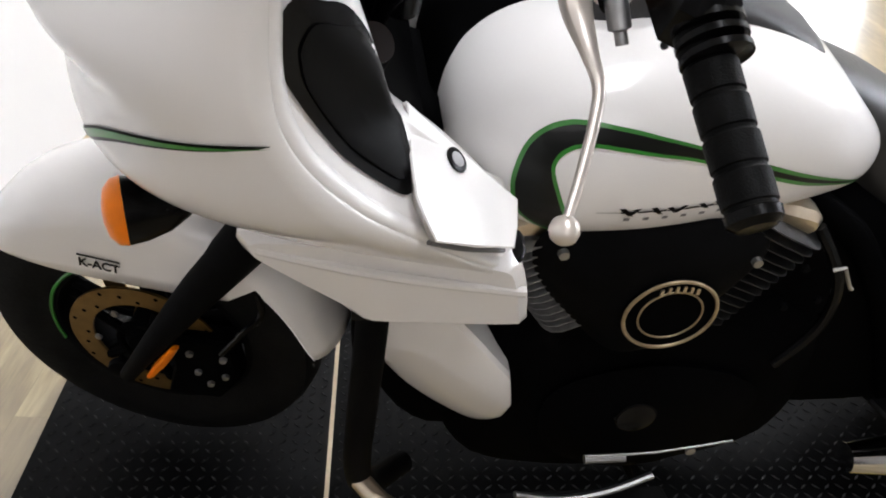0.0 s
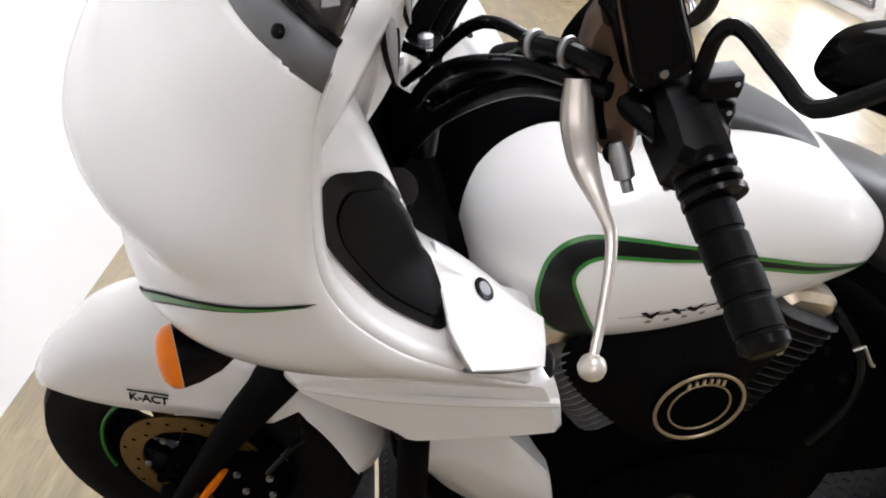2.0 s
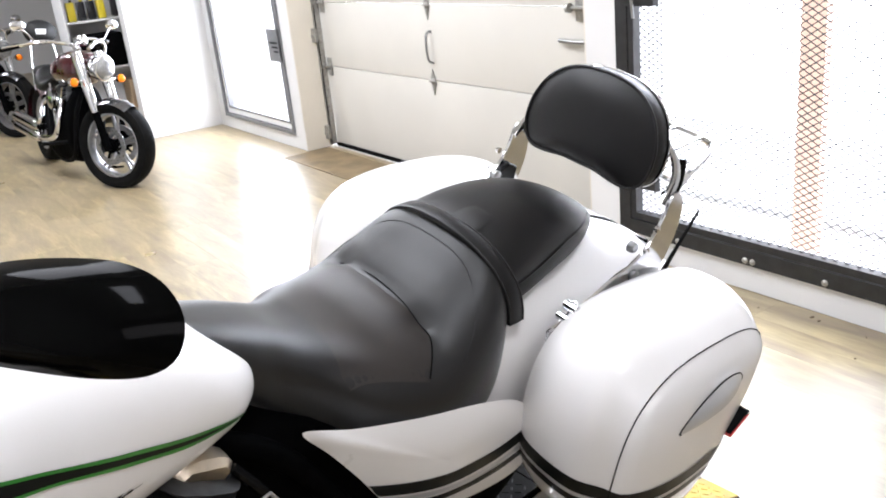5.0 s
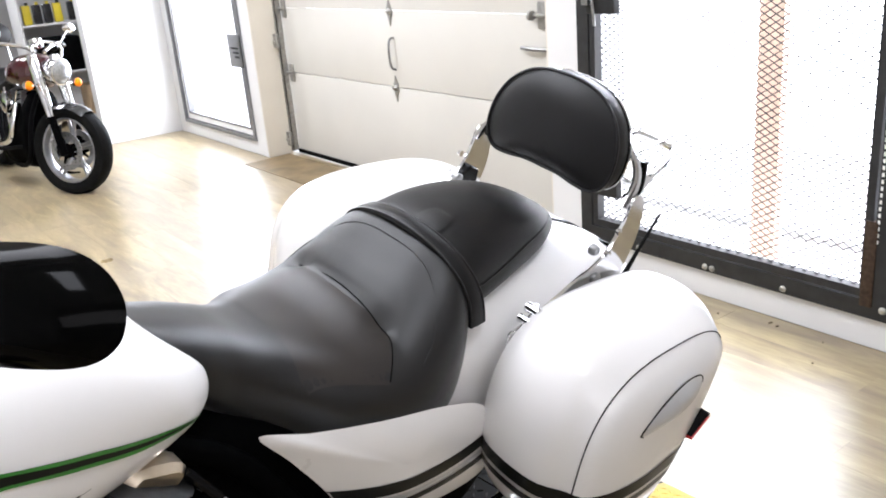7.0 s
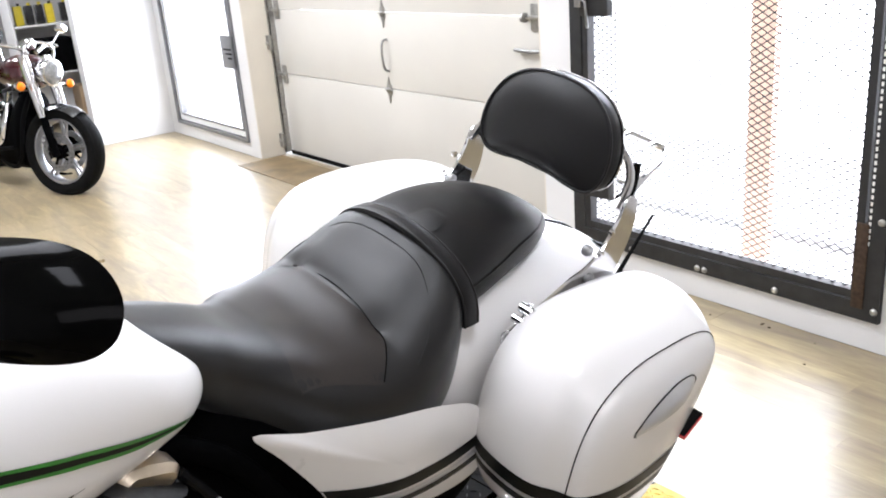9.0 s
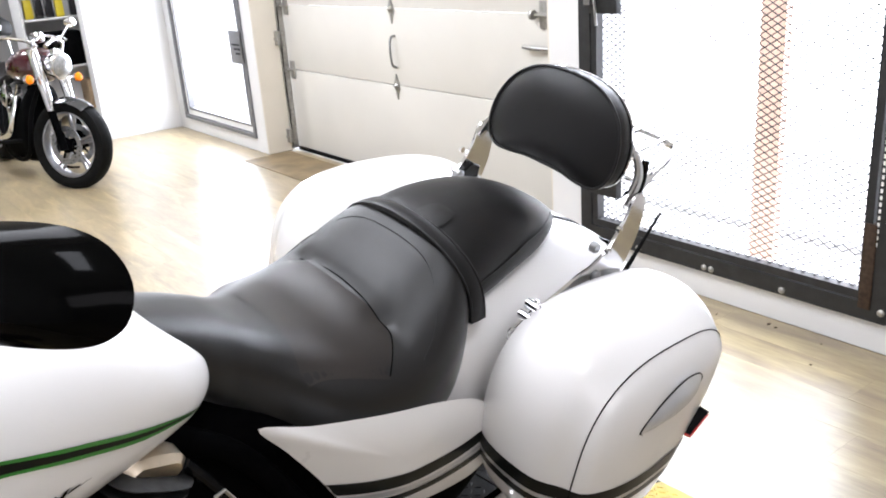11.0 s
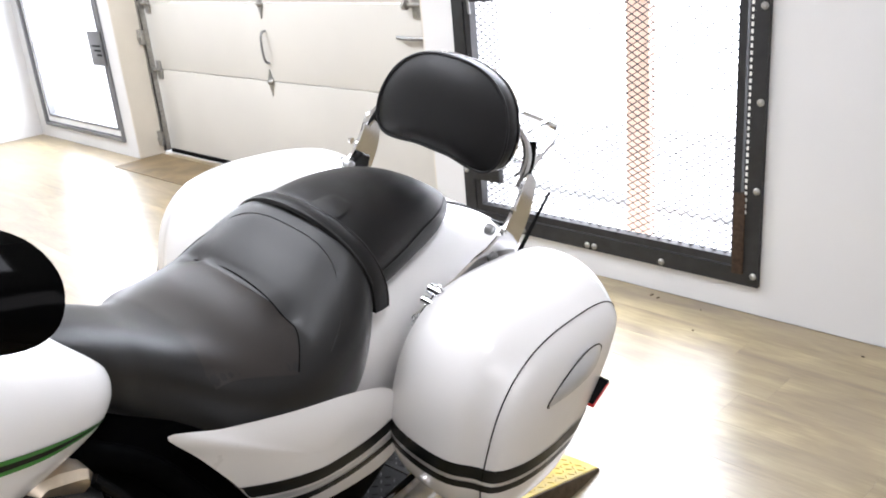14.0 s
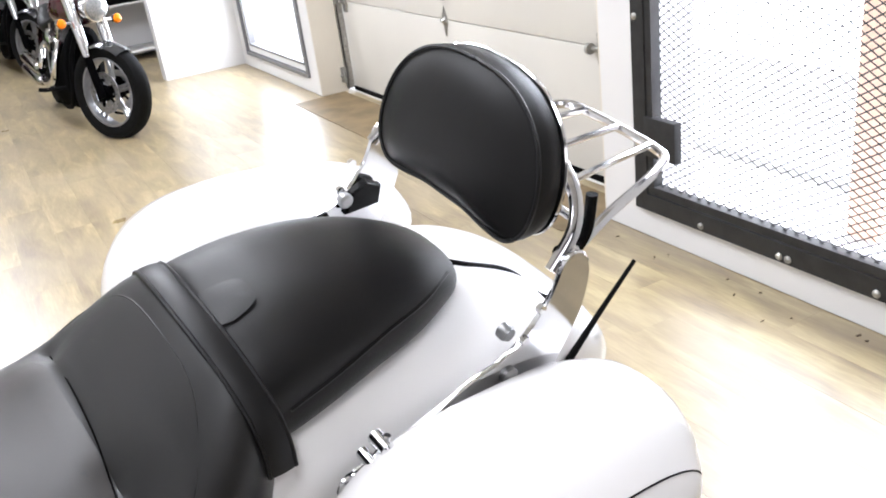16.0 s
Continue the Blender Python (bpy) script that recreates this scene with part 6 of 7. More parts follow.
ac = [(0.585, 0.845), (0.66, 0.870), (0.76, 0.872), (0.85, 0.855), (0.905, 0.822), (0.905, 0.77), (0.865, 0.69), (0.82, 0.61), (0.775, 0.575), (0.725, 0.585), (0.665, 0.65), (0.60, 0.735), (0.572, 0.80)]
part("air_cleaner", pillow(smooth_closed([(x, -0.195, z - 0.03) for x, z in ac], 4), (0, -0.038, 0), (0, 0.10, 0), 8, 3.4), SATIN, bike, "matte black air cleaner cover")
ring_n = Vector((0, -1, 0.06)).normalized()
ac_c = Vector((0.776, -0.236, 0.690))
badge = part("engine_badge", lathe([(0, 0.070), (0.005, 0.070), (0.006, 0.066), (0.004, 0.064), (0.003, 0.0)], ac_c, ring_n, 56), DARK, bike, "round black engine badge")
part("badge_ring", ring_torus(ac_c + ring_n * 0.005, ring_n, 0.0672, 0.0030, 64, 8), BADGEM, badge, "tan alloy outer ring")
part("badge_ring", ring_torus(ac_c + ring_n * 0.005, ring_n, 0.0465, 0.0016, 64, 8), BADGEM, badge, "tan alloy inner ring")
for k in range(6):
    a = radians(62 + k * 11)
    p = ac_c + ring_n * 0.0045 + Vector((math.cos(a) * 0.0562, 0, math.sin(a) * 0.0562))
    part("letter_bar", box(p.x - 0.0022, p.x + 0.0022, p.y - 0.0015, p.y + 0.001, p.z - 0.005, p.z + 0.005), ALLOY, badge)
for p in ((0.607, -0.212, 0.795), (0.885, -0.215, 0.772)):
    part("cover_bolt", lathe([(0, 0.008), (0.008, 0.007), (0.009, 0)], p, (0, -1, 0.1), 10), STEEL, bike)


def cylinder(x0, z0, x1, z1, name_label, fin):
    a, b = Vector((x0, -0.01, z0)), Vector((x1, -0.01, z1))
    d = (b - a).normalized()
    u = Vector((0, 1, 0))
    w = d.cross(u)
    core = part("cylinder", lathe([(0, 0.07), ((b - a).length, 0.07)], a, d, 24), DARK, bike, name_label)
    n = 13
    for k in range(n):
        c = a + (b - a) * (k + 0.5) / n
        ring = [c + u * 0.190 * spow(math.cos(q), 0.45) + w * 0.085 * spow(math.sin(q), 0.45) for q in [2 * math.pi * j / 28 for j in range(28)]]
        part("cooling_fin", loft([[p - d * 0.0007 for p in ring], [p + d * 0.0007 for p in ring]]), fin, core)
    return core


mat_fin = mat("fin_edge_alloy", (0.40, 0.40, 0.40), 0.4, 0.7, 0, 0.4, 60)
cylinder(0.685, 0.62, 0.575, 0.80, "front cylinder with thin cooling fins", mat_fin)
# the rear fins get a darker copy of the alloy in place of shade
cylinder(0.845, 0.62, 0.945, 0.80, "rear cylinder with thin cooling fins", mat("shaded_fin_alloy", (0.04, 0.04, 0.04), 0.5, 0.7, 0, 0.4, 60))
part("rocker_cover", slab([(0.50, -0.185, 0.805), (0.575, -0.185, 0.835), (0.61, -0.185, 0.82), (0.59, -0.185, 0.797), (0.52, -0.185, 0.785)], (0, 0.34, 0), 0.012, 2), ALLOY, bike, "bright alloy rocker cover")
part("rocker_cover", slab([(0.90, -0.165, 0.79), (0.925, -0.165, 0.82), (0.985, -0.165, 0.805), (1.005, -0.165, 0.785), (0.995, -0.165, 0.765), (0.95, -0.165, 0.755)], (0, 0.32, 0), 0.012, 2), ALLOY, bike, "bright alloy rocker cover")
part("rocker_step", slab([(0.905, -0.172, 0.768), (0.955, -0.172, 0.778), (0.99, -0.172, 0.765), (0.955, -0.172, 0.755)], (0, 0.02, 0), 0.004), CHROME, bike, "chrome step")
part("primary_cover", pillow(smooth_closed([(0.66, -0.205, 0.46), (0.78, -0.21, 0.52), (0.92, -0.21, 0.50), (1.02, -0.205, 0.42), (1.0, -0.205, 0.28), (0.86, -0.205, 0.20), (0.72, -0.205, 0.24), (0.65, -0.205, 0.34)], 4), (0, -0.03, 0), (0, 0.1, 0), 7, 3.2), DARK, bike, "black primary cover")
part("inspection_cap", join(lathe([(0, 0.035), (0.008, 0.035), (0.011, 0.030), (0.012, 0)], (0.795, -0.232, 0.42), (0, -1, 0.1), 24)), BLACK, bike, "black round inspection cap")
part("cap_ring", ring_torus((0.795, -0.2405, 0.421), (0, -1, 0.1), 0.033, 0.0012, 40, 6), SATIN, bike)
part("shift_linkage", join(tube([(0.72, -0.262, 0.345), (0.84, -0.265, 0.35), (0.97, -0.265, 0.375)], 0.0022, 8, 2), tube([(0.72, -0.262, 0.335), (0.79, -0.264, 0.338)], 0.008, 10, 2), lathe([(0, 0.007), (0.008, 0.009), (0.009, 0)], (0.90, -0.262, 0.352), (0, -1, 0.1), 12)), STEEL, bike, "steel shift linkage")
part("shift_pedal", tube([(0.60, -0.30, 0.30), (0.68, -0.305, 0.285), (0.76, -0.30, 0.29), (0.84, -0.285, 0.31)], 0.006, 8, 4, flat=1.4), STEEL, bike, "alloy heel-toe shifter")
part("floorboard", slab([(0.58, -0.27, 0.235), (0.88, -0.27, 0.225), (0.90, -0.36, 0.225), (0.86, -0.385, 0.225), (0.62, -0.385, 0.235), (0.58, -0.36, 0.235)], (0, 0, 0.018), 0.006), RUBBER, bike, "black rubber floorboard")
part("front_frame", body_loft([(0.34, 0.10, 0.95, 0.40), (0.42, 0.14, 0.96, 0.25), (0.50, 0.15, 0.90, 0.2), (0.56, 0.12, 0.80, 0.25)], 3, 4, 0.5, 24), DARK, bike, "black radiator and frame front")
part("under_seat_frame", body_loft([(0.95, 0.10, 0.84, 0.35), (1.05, 0.14, 0.80, 0.25), (1.2, 0.155, 0.74, 0.22), (1.4, 0.16, 0.68, 0.25), (1.55, 0.15, 0.6, 0.3)], 3, 3.5, 0.5, 28), DARK, bike, "black frame and battery box")
part("oil_line", tube([(1.0, -0.16, 0.78), (1.05, -0.19, 0.70), (1.06, -0.2, 0.60), (1.02, -0.2, 0.5)], 0.009, 8, 4), BLACK, bike)
part("frame_bracket", tube([(1.02, -0.205, 0.735), (1.035, -0.207, 0.742), (1.06, -0.208, 0.70), (1.066, -0.208, 0.695)], 0.003, 6, 1), GALV, bike, "small bright bracket")
for p in ((0.99, -0.185, 0.72), (1.03, -0.195, 0.66), (0.985, -0.19, 0.64), (1.07, -0.18, 0.6)):
    part("frame_bolt", lathe([(0, 0.007), (0.007, 0.006), (0.008, 0)], p, (0, -1, 0.2), 8), SATIN, bike)
part("exhaust_pipe", tube([(0.62, 0.2, 0.62), (0.70, 0.24, 0.40), (0.9, 0.25, 0.26), (1.3, 0.25, 0.24)], 0.028, 14, 5), CHROME, bike, "chrome exhaust header")
for y in (-0.235, YO + 0.265):
    part("muffler", tube([(1.25, y, 0.235), (1.45, y, 0.235), (1.9, y, 0.25), (2.22, y, 0.262), (2.25, y, 0.263)], 0.04, 20, 3, (0.028, 0.045, 0.052, 0.052, 0.048)), CHROME, bike, "chrome muffler")
part("passenger_board", slab([(1.22, -0.22, 0.40), (1.44, -0.22, 0.40), (1.46, -0.32, 0.40), (1.40, -0.34, 0.40), (1.26, -0.33, 0.40)], (0, 0, 0.014), 0.005), BLACK, bike, "black passenger footboard")
part("board_trim", tube([(1.23, -0.28, 0.418), (1.27, -0.335, 0.42), (1.40, -0.342, 0.42), (1.455, -0.30, 0.418)], 0.004, 8, 3), CHROME, bike, "chrome footboard rim")
wheel_parts(bike, Matrix.Translation((1.665, YO, 0.325)), 0.325, 0.16, 0.21, 5, True, SATIN, None, STEEL)
part("side_stand", join(tube([(0.86, -0.16, 0.16), (0.93, -0.26, 0.05), (0.98, -0.32, -0.035)], 0.014, 10, 3), slab([(0.95, -0.30, -0.046), (1.02, -0.30, -0.046), (1.02, -0.36, -0.06), (0.95, -0.36, -0.06)], (0, 0, 0.01), 0.003)), SATIN, bike, "black side stand")


# ---- motorcycles parked behind ----
ALLOYD = mat("cast_wheel_alloy", (0.40, 0.40, 0.41), 0.3, 0.9, 0, 0.15, 30)
NAVY = mat("black_gloss_paint", (0.008, 0.008, 0.010), 0.2, 0, 0.9, 0.2, 8)


def cruiser(name, m, paint, label, steer=28, backrest=False):
    """A parked cruiser. Local x runs to its tail, y to its right; the front wheel stands at the origin."""
    b = thing(name, m @ Matrix.Rotation(radians(8), 4, "X"), label, "motorcycle", "parked motorcycles")
    ST = Matrix.Translation((0.16, 0, 0)) @ Matrix.Rotation(radians(steer), 4, "Z") @ Matrix.Translation((-0.16, 0, 0))
    fm = ST @ Matrix.Translation((0, 0, 0.33))
    wheel_parts(b, fm, 0.33, 0.125, 0.235, 5, True, ALLOYD, None, STEEL)
    wheel_parts(b, Matrix.Translation((1.62, 0, 0.33)), 0.33, 0.17, 0.225, 5, True, ALLOYD, None, STEEL)
    for s in (-1, 1):
        part("fork_leg", moved(tube([(-0.02, s * 0.105, 0.30), (0.06, s * 0.105, 0.52), (0.12, s * 0.105, 0.70)], 0.028, 14, 2), ST), DARK, b, "black lower fork leg")
        part("fork_tube", moved(tube([(0.07, s * 0.105, 0.55), (0.145, s * 0.108, 0.78), (0.22, s * 0.108, 1.0)], 0.030, 14, 2, (0.026, 0.038, 0.036)), ST), CHROME, b, "chrome fork cover")
        part("handlebar", moved(tube([(0.24, s * 0.04, 1.02), (0.26, s * 0.12, 1.06), (0.34, s * 0.30, 1.08), (0.48, s * 0.42, 1.04)], 0.014, 10, 4), ST), CHROME, b, "chrome handlebar")
        part("grip", moved(tube([(0.44, s * 0.40, 1.052), (0.56, s * 0.46, 1.02)], 0.019, 12, 1), ST), GRIPR, b, "black grip")
        part("lever", moved(tube([(0.36, s * 0.35, 1.075), (0.41, s * 0.43, 1.06), (0.51, s * 0.49, 1.035)], 0.007, 8, 3), ST), CHROME, b)
        part("mirror", moved(join(pillow([Vector((0.38 + 0.01 * math.cos(q), s * 0.45 + 0.06 * math.cos(q), 1.19 + 0.036 * math.sin(q))) for q in [2 * math.pi * k / 20 for k in range(20)]], (-0.02, 0, 0)), tube([(0.36, s * 0.33, 1.08), (0.37, s * 0.39, 1.14), (0.38, s * 0.44, 1.18)], 0.006, 8, 3)), ST), CHROME, b, "chrome round mirror")
        sg = part("turn_signal", moved(lathe([(-0.03, 0.008), (-0.01, 0.030), (0.02, 0.034)], (0.15, s * 0.235, 0.80), (-1, 0, 0), 20), ST), CHROME, b, "chrome turn signal")
        part("signal_lens", moved(lathe([(0.0205, 0.0335), (0.035, 0.028), (0.042, 0.012), (0.043, 0)], (0.15, s * 0.235, 0.80), (-1, 0, 0), 20), ST), ORANGE, sg, "amber lens")
        part("signal_stalk", moved(tube([(0.15, s * 0.225, 0.80), (0.14, s * 0.12, 0.80)], 0.008, 8, 1), ST), CHROME, sg)
    lampo = Vector((0.07, 0, 0.89))
    hl = part("headlamp", moved(lathe([(0.14, 0.02), (0.12, 0.05), (0.06, 0.085), (0.0, 0.096), (-0.012, 0.097), (-0.016, 0.090)], lampo, (1, 0, 0.05), 32), ST), CHROME, b, "chrome headlamp bucket")
    part("headlamp_lens", moved(lathe([(-0.010, 0.089), (-0.022, 0.080), (-0.032, 0.05), (-0.036, 0.0)], lampo, (1, 0, 0.05), 32), ST), LAMPG, hl, "clear headlamp glass")
    part("instrument_pod", moved(lathe([(0, 0.05), (0.05, 0.055), (0.06, 0.05), (0.062, 0)], (0.26, 0, 1.05), (0.4, 0, 0.9), 24), ST), CHROME, b, "chrome speedometer")
    part("front_fender", loft([[fm @ Vector((math.cos(a) * (0.350 - 0.045 * e * e), 0.075 * e * 1.0, math.sin(a) * (0.350 - 0.045 * e * e))) for e in [-1 + k / 4 for k in range(9)]] for a in [radians(60 + 62 * q / 20) for q in range(21)]], (False, False), False), NAVY, b, "black front fender")
    part("rear_fender", loft([[Vector((1.62 + math.cos(a) * (0.375 - 0.06 * e * e), 0.11 * e, 0.33 + math.sin(a) * (0.375 - 0.06 * e * e))) for e in [-1 + k / 4 for k in range(9)]] for a in [radians(-10 + 150 * q / 24) for q in range(25)]], (False, False), False), paint, b, "rear fender")
    part("fuel_tank", body_loft([(0.34, 0.05, 0.95, 0.82), (0.40, 0.13, 0.99, 0.76), (0.54, 0.17, 1.00, 0.73), (0.80, 0.155, 0.95, 0.72), (0.95, 0.12, 0.88, 0.72), (1.05, 0.07, 0.82, 0.73), (1.08, 0.02, 0.79, 0.75)], 3, 2.4, 0.45, 32), paint, b, "glossy teardrop tank")
    part("seat", body_loft([(0.98, 0.08, 0.83, 0.73), (1.08, 0.14, 0.76, 0.64), (1.22, 0.17, 0.74, 0.62), (1.36, 0.16, 0.80, 0.64), (1.42, 0.12, 0.84, 0.70), (1.60, 0.10, 0.83, 0.72), (1.72, 0.06, 0.80, 0.73)], 3, 2.6, 0.5, 32), LEATHER, b, "black leather seat")
    part("engine_case", body_loft([(0.36, 0.08, 0.70, 0.20), (0.44, 0.13, 0.74, 0.15), (0.58, 0.14, 0.66, 0.13), (0.80, 0.17, 0.50, 0.12), (1.0, 0.15, 0.46, 0.14), (1.15, 0.08, 0.40, 0.2)], 3, 3, 0.5, 24), DARK, b, "black engine case")
    part("frame_tube", tube([(0.28, 0.0, 0.86), (0.36, 0.10, 0.55), (0.44, 0.12, 0.20), (0.9, 0.12, 0.14), (1.2, 0.12, 0.28), (1.3, 0.1, 0.6)], 0.018, 10, 4), SATIN, b)
    for x0, x1 in ((0.74, 0.60), (0.80, 0.96)):
        cyl = part("cylinder", lathe([(0, 0.06), (0.30, 0.06)], (x0, 0, 0.42), (x1 - x0, 0, 0.28), 16), DARK, b, "finned cylinder")
        for k in range(9):
            c = Vector((x0, 0, 0.42)).lerp(Vector((x1, 0, 0.70)), (k + 0.5) / 9)
            part("cooling_fin", lathe([(-0.003, 0.10), (0.003, 0.10)], c, (x1 - x0, 0, 0.28), 20), mat_fin, cyl)
        part("push_rod", tube([(x0, 0.15, 0.40), (x1, 0.13, 0.72)], 0.010, 8, 1), CHROME, cyl, "chrome push-rod tube")
    part("windshield_bracket", moved(tube([(0.20, -0.14, 0.94), (0.17, -0.13, 1.06), (0.19, 0.0, 1.10), (0.17, 0.13, 1.06), (0.20, 0.14, 0.94)], 0.010, 8, 4), ST), CHROME, b, "chrome bracket over the headlamp")
    part("air_cleaner", lathe([(0, 0.085), (0.045, 0.085), (0.06, 0.06), (0.062, 0)], (0.78, 0.14, 0.62), (0, 1, 0), 28), CHROME, b, "chrome air cleaner")
    part("exhaust_pipe", tube([(0.60, 0.13, 0.62), (0.52, 0.19, 0.50), (0.58, 0.21, 0.36), (0.85, 0.22, 0.30), (1.15, 0.22, 0.29)], 0.026, 12, 5), CHROME, b, "chrome header pipe")
    part("exhaust_pipe", tube([(0.94, 0.12, 0.62), (1.02, 0.19, 0.55), (0.98, 0.22, 0.44), (1.10, 0.225, 0.38)], 0.026, 12, 5), CHROME, b, "chrome header pipe")
    for z in (0.29, 0.375):
        part("muffler", tube([(1.02, 0.225, z), (1.12, 0.23, z), (1.70, 0.235, z + 0.01), (1.78, 0.236, z + 0.01)], 0.045, 18, 2, (0.030, 0.046, 0.048, 0.046)), CHROME, b, "chrome muffler")
    part("belt_guard", slab([(1.0, -0.12, 0.32), (1.05, -0.12, 0.44), (1.6, -0.12, 0.40), (1.6, -0.12, 0.30)], (0, -0.03, 0), 0.01), SATIN, b)
    part("foot_peg", tube([(0.55, 0.14, 0.30), (0.52, 0.28, 0.30), (0.52, 0.33, 0.305)], 0.015, 10, 2), RUBBER, b)
    part("side_stand", tube([(0.80, -0.12, 0.15), (0.72, -0.22, 0.05), (0.66, -0.31, 0.045)], 0.011, 8, 2), SATIN, b)
    part("tail_lamp", lathe([(0, 0.045), (0.03, 0.04), (0.04, 0.02), (0.042, 0)], (1.99, 0, 0.56), (1, 0, 0.1), 16), RED, b, "red tail lamp")
    if backrest:
        pad = part("backrest", pillow([Vector((1.70 + 0.01 * math.sin(q), 0.14 * math.cos(q), 1.10 + 0.105 * math.sin(q))) for q in [2 * math.pi * k / 28 for k in range(28)]], (-0.035, 0, 0), (0.03, 0, 0)), LEATHER, b, "oval black backrest with white tag")
        part("tag", slab([(1.663, -0.04, 1.085), (1.663, 0.04, 1.085), (1.663, 0.045, 1.13), (1.663, -0.045, 1.13)], (-0.003, 0, 0), 0.001), WALLP, pad, "white paper tag")
        for s in (-1, 1):
            part("backrest_stay", tube([(1.55, s * 0.11, 0.62), (1.62, s * 0.11, 0.85), (1.71, s * 0.08, 1.06)], 0.009, 8, 2), CHROME, b)
    return b


c1 = cruiser("cruiser_motorcycle", pose(2.15, 5.60, 0, 0, 0, 92), MAROON, "maroon cruiser with chrome fork and twin mufflers", 30, True)
c2 = cruiser("cruiser_motorcycle", pose(1.99, 8.80, 0, 0, 0, 92), NAVY, "black chrome-laden cruiser parked in a row")
copy_thing(c2, pose(1.88, 11.1, 0, 8, 0, 92))
copy_thing(c2, pose(1.80, 12.9, 0, 8, 0, 92))


def sport_bike(m, label):
    """A lime-green naked sport bike; local x to the tail, y to its right."""
    b = thing("sport_motorcycle", m @ Matrix.Rotation(radians(9), 4, "X"), label, "motorcycle", "green motorcycles")
    wheel_parts(b, Matrix.Translation((0, 0, 0.30)), 0.30, 0.12, 0.215, 5, True, SATIN, LIME, STEEL, 0.007)
    wheel_parts(b, Matrix.Translation((1.40, 0, 0.30)), 0.30, 0.16, 0.215, 5, True, SATIN, LIME, STEEL, 0.007)
    for s in (-1, 1):
        part("fork_leg", tube([(-0.01, s * 0.10, 0.28), (0.13, s * 0.10, 0.56), (0.26, s * 0.10, 0.84)], 0.026, 12, 2), SATIN, b, "black fork leg")
        part("fork_slider", tube([(-0.01, s * 0.10, 0.28), (0.04, s * 0.10, 0.40)], 0.024, 12, 1), ALLOY, b, "alloy slider")
        part("handlebar", tube([(0.30, s * 0.04, 0.92), (0.33, s * 0.2, 0.97), (0.42, s * 0.38, 0.96)], 0.012, 8, 3), SATIN, b)
        part("frame_spar", tube([(0.32, s * 0.10, 0.80), (0.55, s * 0.16, 0.62), (0.80, s * 0.15, 0.52), (0.95, s * 0.12, 0.36)], 0.020, 10, 3), LIME, b, "lime green frame spar")
        part("frame_truss", tube([(0.45, s * 0.14, 0.72), (0.50, s * 0.15, 0.56), (0.66, s * 0.16, 0.60), (0.70, s * 0.16, 0.46), (0.84, s * 0.15, 0.50)], 0.013, 8, 1), LIME, b, "lime green truss")
        part("tank_shroud", slab([(0.10, s * 0.13, 0.70), (0.28, s * 0.17, 0.86), (0.58, s * 0.19, 0.80), (0.50, s * 0.18, 0.70), (0.24, s * 0.16, 0.62)], (0, -s * 0.03, 0), 0.01), LIME, b, "lime green shroud")
    part("fuel_tank", body_loft([(0.32, 0.06, 0.92, 0.80), (0.42, 0.14, 1.0, 0.76), (0.58, 0.17, 1.0, 0.74), (0.74, 0.13, 0.90, 0.74), (0.84, 0.06, 0.82, 0.74)], 3, 2.6, 0.45, 28), LIME, b, "lime green tank")
    part("seat", body_loft([(0.80, 0.08, 0.84, 0.76), (0.95, 0.13, 0.80, 0.72), (1.12, 0.13, 0.84, 0.74), (1.30, 0.10, 0.92, 0.82), (1.48, 0.05, 0.95, 0.88)], 3, 2.8, 0.5, 28), LEATHER, b, "black seat")
    part("tail", body_loft([(1.05, 0.10, 0.80, 0.72), (1.25, 0.11, 0.86, 0.76), (1.45, 0.08, 0.90, 0.82), (1.60, 0.03, 0.92, 0.88)], 3, 3, 0.5, 24), LIME, b, "lime green tail")
    part("headlamp", body_loft([(0.08, 0.06, 0.82, 0.66), (0.14, 0.11, 0.90, 0.62), (0.24, 0.12, 0.93, 0.66), (0.30, 0.08, 0.92, 0.72)], 3, 2.6, 0.5, 24), SATIN, b, "black headlamp cowl")
    part("engine", body_loft([(0.36, 0.10, 0.60, 0.26), (0.48, 0.17, 0.64, 0.20), (0.72, 0.18, 0.62, 0.18), (0.95, 0.14, 0.52, 0.20), (1.02, 0.08, 0.46, 0.26)], 3, 3, 0.5, 24), DARK, b, "black engine")
    part("radiator", box(0.30, 0.335, -0.17, 0.17, 0.42, 0.70, 0.006), SATIN, b)
    part("muffler", tube([(0.55, 0.14, 0.22), (0.90, 0.15, 0.22), (1.10, 0.16, 0.30), (1.28, 0.17, 0.36)], 0.05, 16, 3, (0.03, 0.04, 0.055, 0.05)), STEEL, b, "steel muffler")
    part("swing_arm", tube([(0.92, 0.11, 0.36), (1.15, 0.12, 0.33), (1.40, 0.12, 0.30)], 0.024, 10, 2), SATIN, b)
    part("front_fender", loft([[Vector((math.cos(a) * (0.325 - 0.03 * e * e), 0.075 * e, 0.30 + math.sin(a) * (0.325 - 0.03 * e * e))) for e in [-1 + k / 3 for k in range(7)]] for a in [radians(30 + 110 * q / 14) for q in range(15)]], (False, False), False), SATIN, b, "black front fender")
    part("side_stand", tube([(0.72, -0.12, 0.20), (0.70, -0.25, 0.09), (0.68, -0.33, 0.055)], 0.011, 8, 2), SATIN, b)
    return b


sb = sport_bike(pose(0.57, 7.5, 0, 0, 0, 174), "lime-green naked sport bike with green wheels")
copy_thing(sb, pose(0.30, 9.3, 0, 9, 0, 170))
copy_thing(sb, pose(0.15, 11.0, 0, 9, 0, 170))

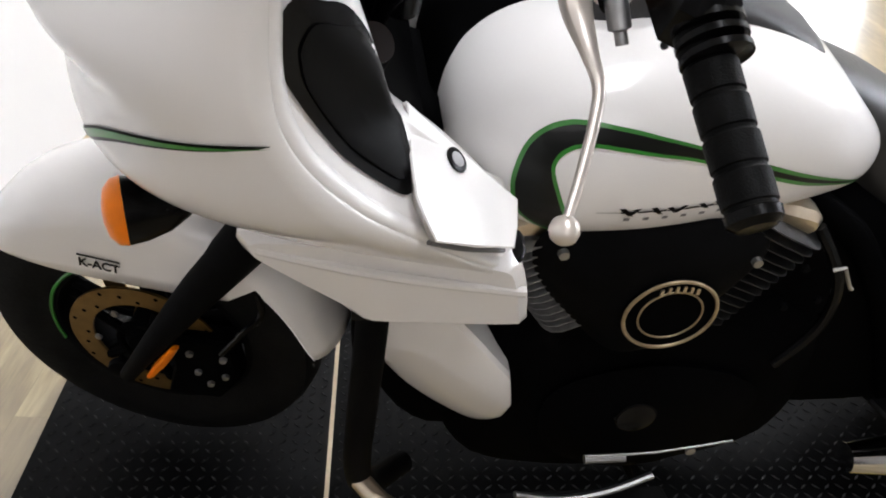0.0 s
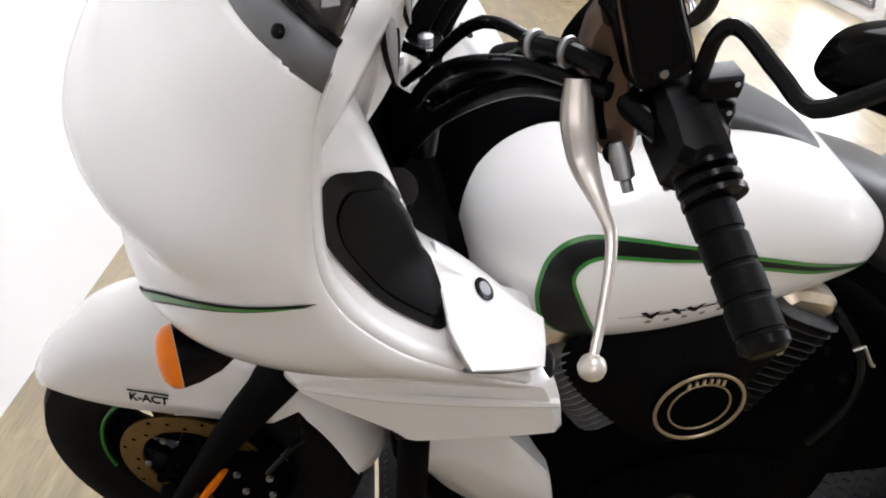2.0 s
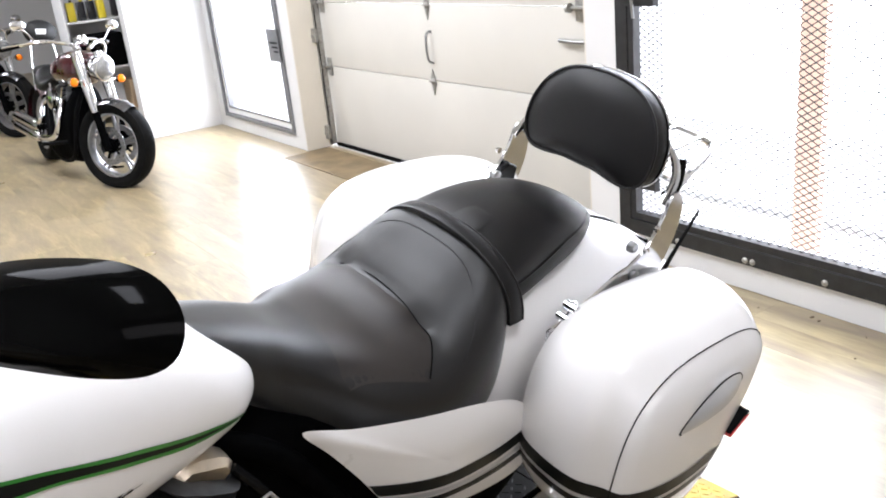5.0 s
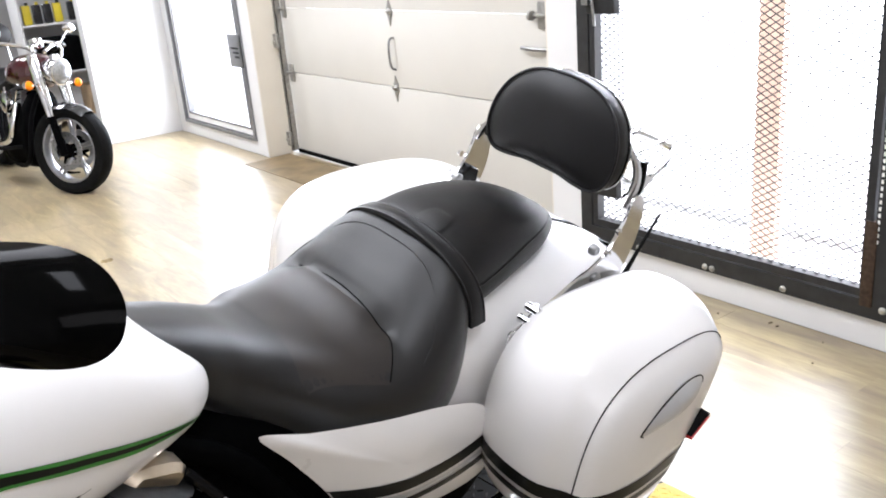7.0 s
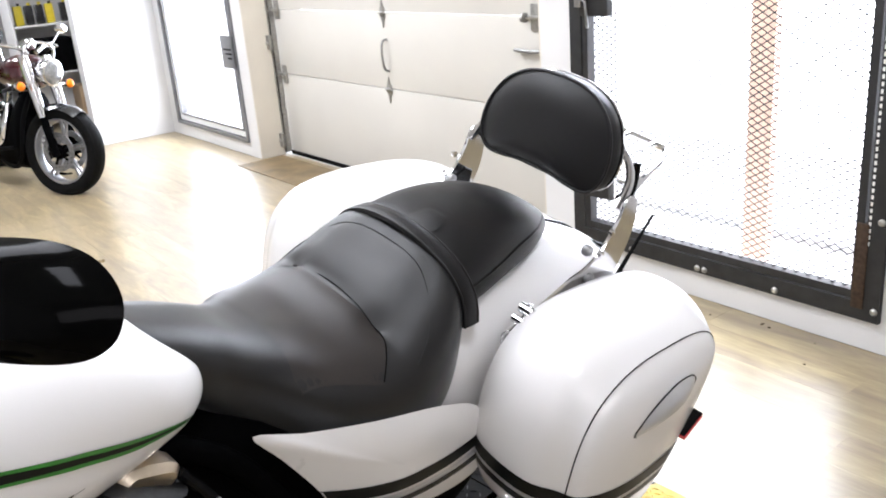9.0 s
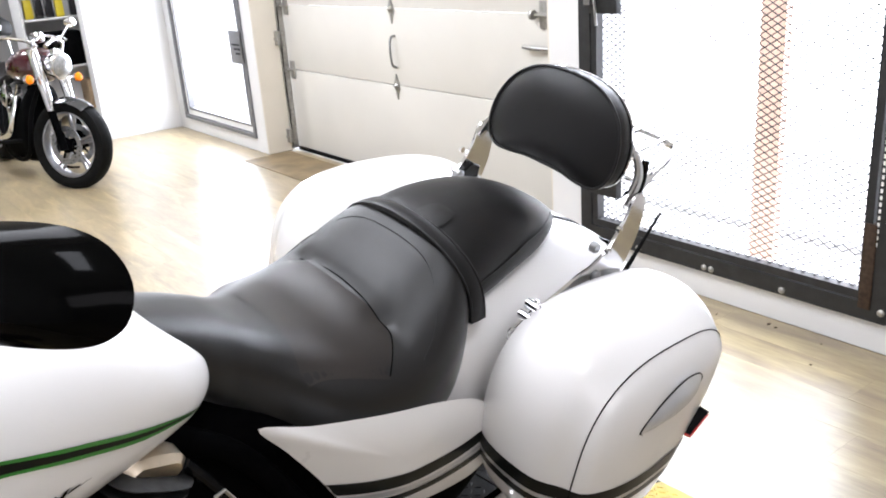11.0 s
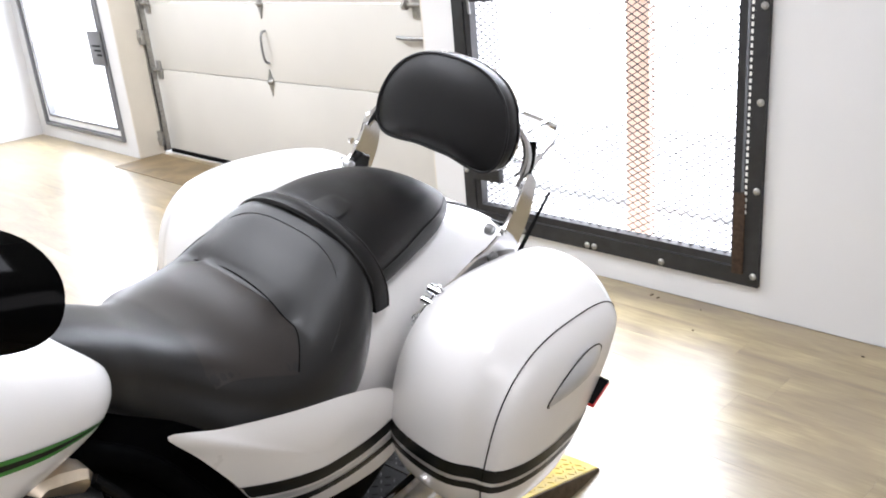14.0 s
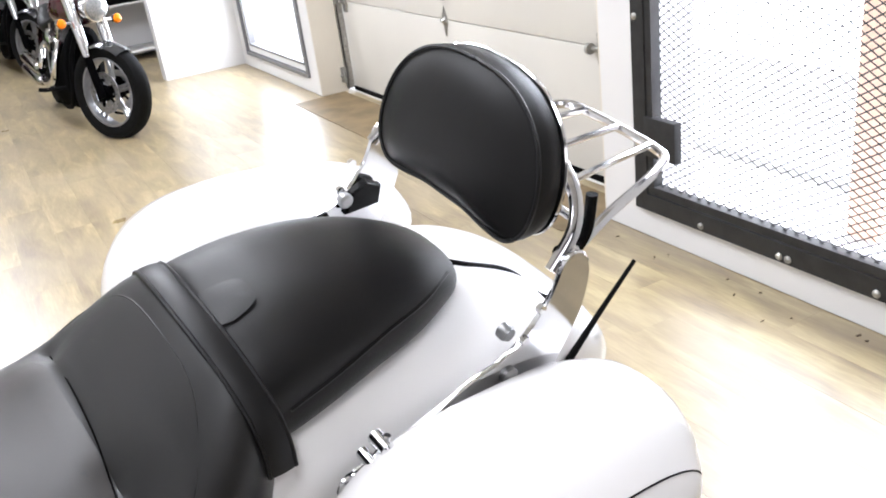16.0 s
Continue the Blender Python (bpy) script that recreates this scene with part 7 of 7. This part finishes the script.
# ---- stock corner behind the partition ----
sh = thing("stock_shelf", pose(3.25, 8.75, 0), "white shelf unit with bottles on top", "shelf")
part("side_panel", box(-0.52, -0.50, -0.20, 0.20, 0, 1.9, 0.002), WALLP, sh)
part("side_panel", box(0.50, 0.52, -0.20, 0.20, 0, 1.9, 0.002), WALLP, sh)
for z in (0.08, 0.55, 1.04, 1.5, 1.88):
    part("shelf_board", box(-0.50, 0.50, -0.20, 0.20, z, z + 0.022, 0.002), WALLP, sh)
part("back_board", box(-0.50, 0.50, 0.202, 0.212, 0, 1.9), WALLP, sh)
YEL = mat("yellow_bottle_plastic", (0.75, 0.60, 0.03), 0.35, 0, 0.2, 0.1, 20)
for i, (x, m, lab) in enumerate(((-0.42, YEL, "yellow oil bottle on the shelf"), (-0.32, NAVY, "black oil bottle on the shelf"), (-0.22, NAVY, "black oil bottle on the shelf"), (-0.12, YEL, "yellow oil bottle on the shelf"), (0.02, NAVY, "black oil bottle on the shelf"))):
    bt = thing("oil_bottle", pose(3.25 + x, 8.65, 1.062), lab, "bottle", "oil bottles")
    part("body", box(-0.04, 0.04, -0.03, 0.03, 0.0, 0.19, 0.012), m, bt)
    part("cap", lathe([(0.19, 0.016), (0.215, 0.016)], (0.015, 0, 0), (0, 0, 1), 14), NAVY if m is YEL else YEL, bt, "screw cap")
crate = thing("black_crate", pose(3.05, 8.70, 0.573), "black storage crate on the shelf", "crate")
part("body", box(-0.22, 0.22, -0.15, 0.15, 0.0, 0.34, 0.015), SATIN, crate)
bx = thing("cardboard_box", pose(3.4, 8.70, 0.103), "brown cardboard box on the low shelf", "box")
part("body", box(-0.16, 0.16, -0.14, 0.14, 0.0, 0.30, 0.004), CARD, bx)
part("flap_seam", box(-0.16, 0.16, -0.01, 0.01, 0.3005, 0.3015), mat("packing_tape", (0.5, 0.4, 0.25), 0.3), bx)
# cabinet shapes are made up; they fill in the dark far end
for x, m, lab in ((0.75, MAROON, "dark red stand-in block by the far wall"), (-0.25, SATIN, "black stand-in block by the far wall"), (-1.35, SATIN, "black stand-in block by the far wall")):
    cb = thing("tool_cabinet", pose(x, 14.6, 0), lab, "cabinet", "far cabinets")
    part("body", box(-0.45, 0.45, -0.3, 0.3, 0.08, 1.75, 0.01), m, cb)
    for i in range(5):
        dr = part("drawer", box(-0.43, 0.43, -0.315, -0.302, 0.14 + 0.31 * i, 0.43 + 0.31 * i, 0.004), m, cb)
        part("handle", box(-0.38, 0.38, -0.335, -0.317, 0.39 + 0.31 * i, 0.41 + 0.31 * i, 0.003), STEEL, dr)
    part("plinth", box(-0.44, 0.44, -0.28, 0.28, 0.0, 0.078), SATIN, cb)

rng = random.Random(5)
chips = []
for k in range(20):
    y = rng.uniform(-1.2, 1.9)
    x = 3.63 - abs(rng.gauss(0, 0.09))
    a, l, w = rng.uniform(0, 3.1), rng.uniform(0.003, 0.010), rng.uniform(0.0015, 0.0035)
    c, sn = math.cos(a), math.sin(a)
    chips.append(moved(box(-l, l, -w, w, 0.0, 0.003), Matrix.Translation((x, y, 0.0005)) @ Matrix.Rotation(a, 4, "Z")))
tagged(mesh_ob("wood_chips", *join(*chips), mat("dark_debris", (0.10, 0.07, 0.045), 0.8, 0, 0, 0.4, 60)), "dark wood chips and grit along the wall", "debris", kind="stuff")


# ---- floor planks ----
rng = random.Random(7)
PL, PW = 1.22, 0.19
plank_mesh = bpy.data.meshes.new("plank")
pv, pf = box(0.0003, PW - 0.0003, 0.0003, PL - 0.0003, -0.0038, 0.0, 0.0)
pv = [Vector(p) for p in pv]
plank_mesh.from_pydata([tuple(p) for p in pv], [], pf)
plank_mesh.materials.append(WOOD)
x, col, count = X_FRONT, 0, 0
far_v, far_f = [], []
while x < X_WALL - 0.02:
    y = -2.4 - rng.random() * PL
    while y < 14.9:
        if y > Y_BACK and x + PW <= X_WALL + 0.001:
            if -1.3 < y < 7.0 and count < 300:
                pk = new("plank", plank_mesh)
                pk.parent = floor
                pk.location = (x, y, 0)
                count += 1
            else:
                o = len(far_v)
                far_v += [p + Vector((x, y, 0)) for p in pv]
                far_f += [tuple(i + o for i in q) for q in pf]
        y += PL
    x += PW
tagged(part("far_planks", (far_v, far_f), WOOD, floor), kind="stuff")
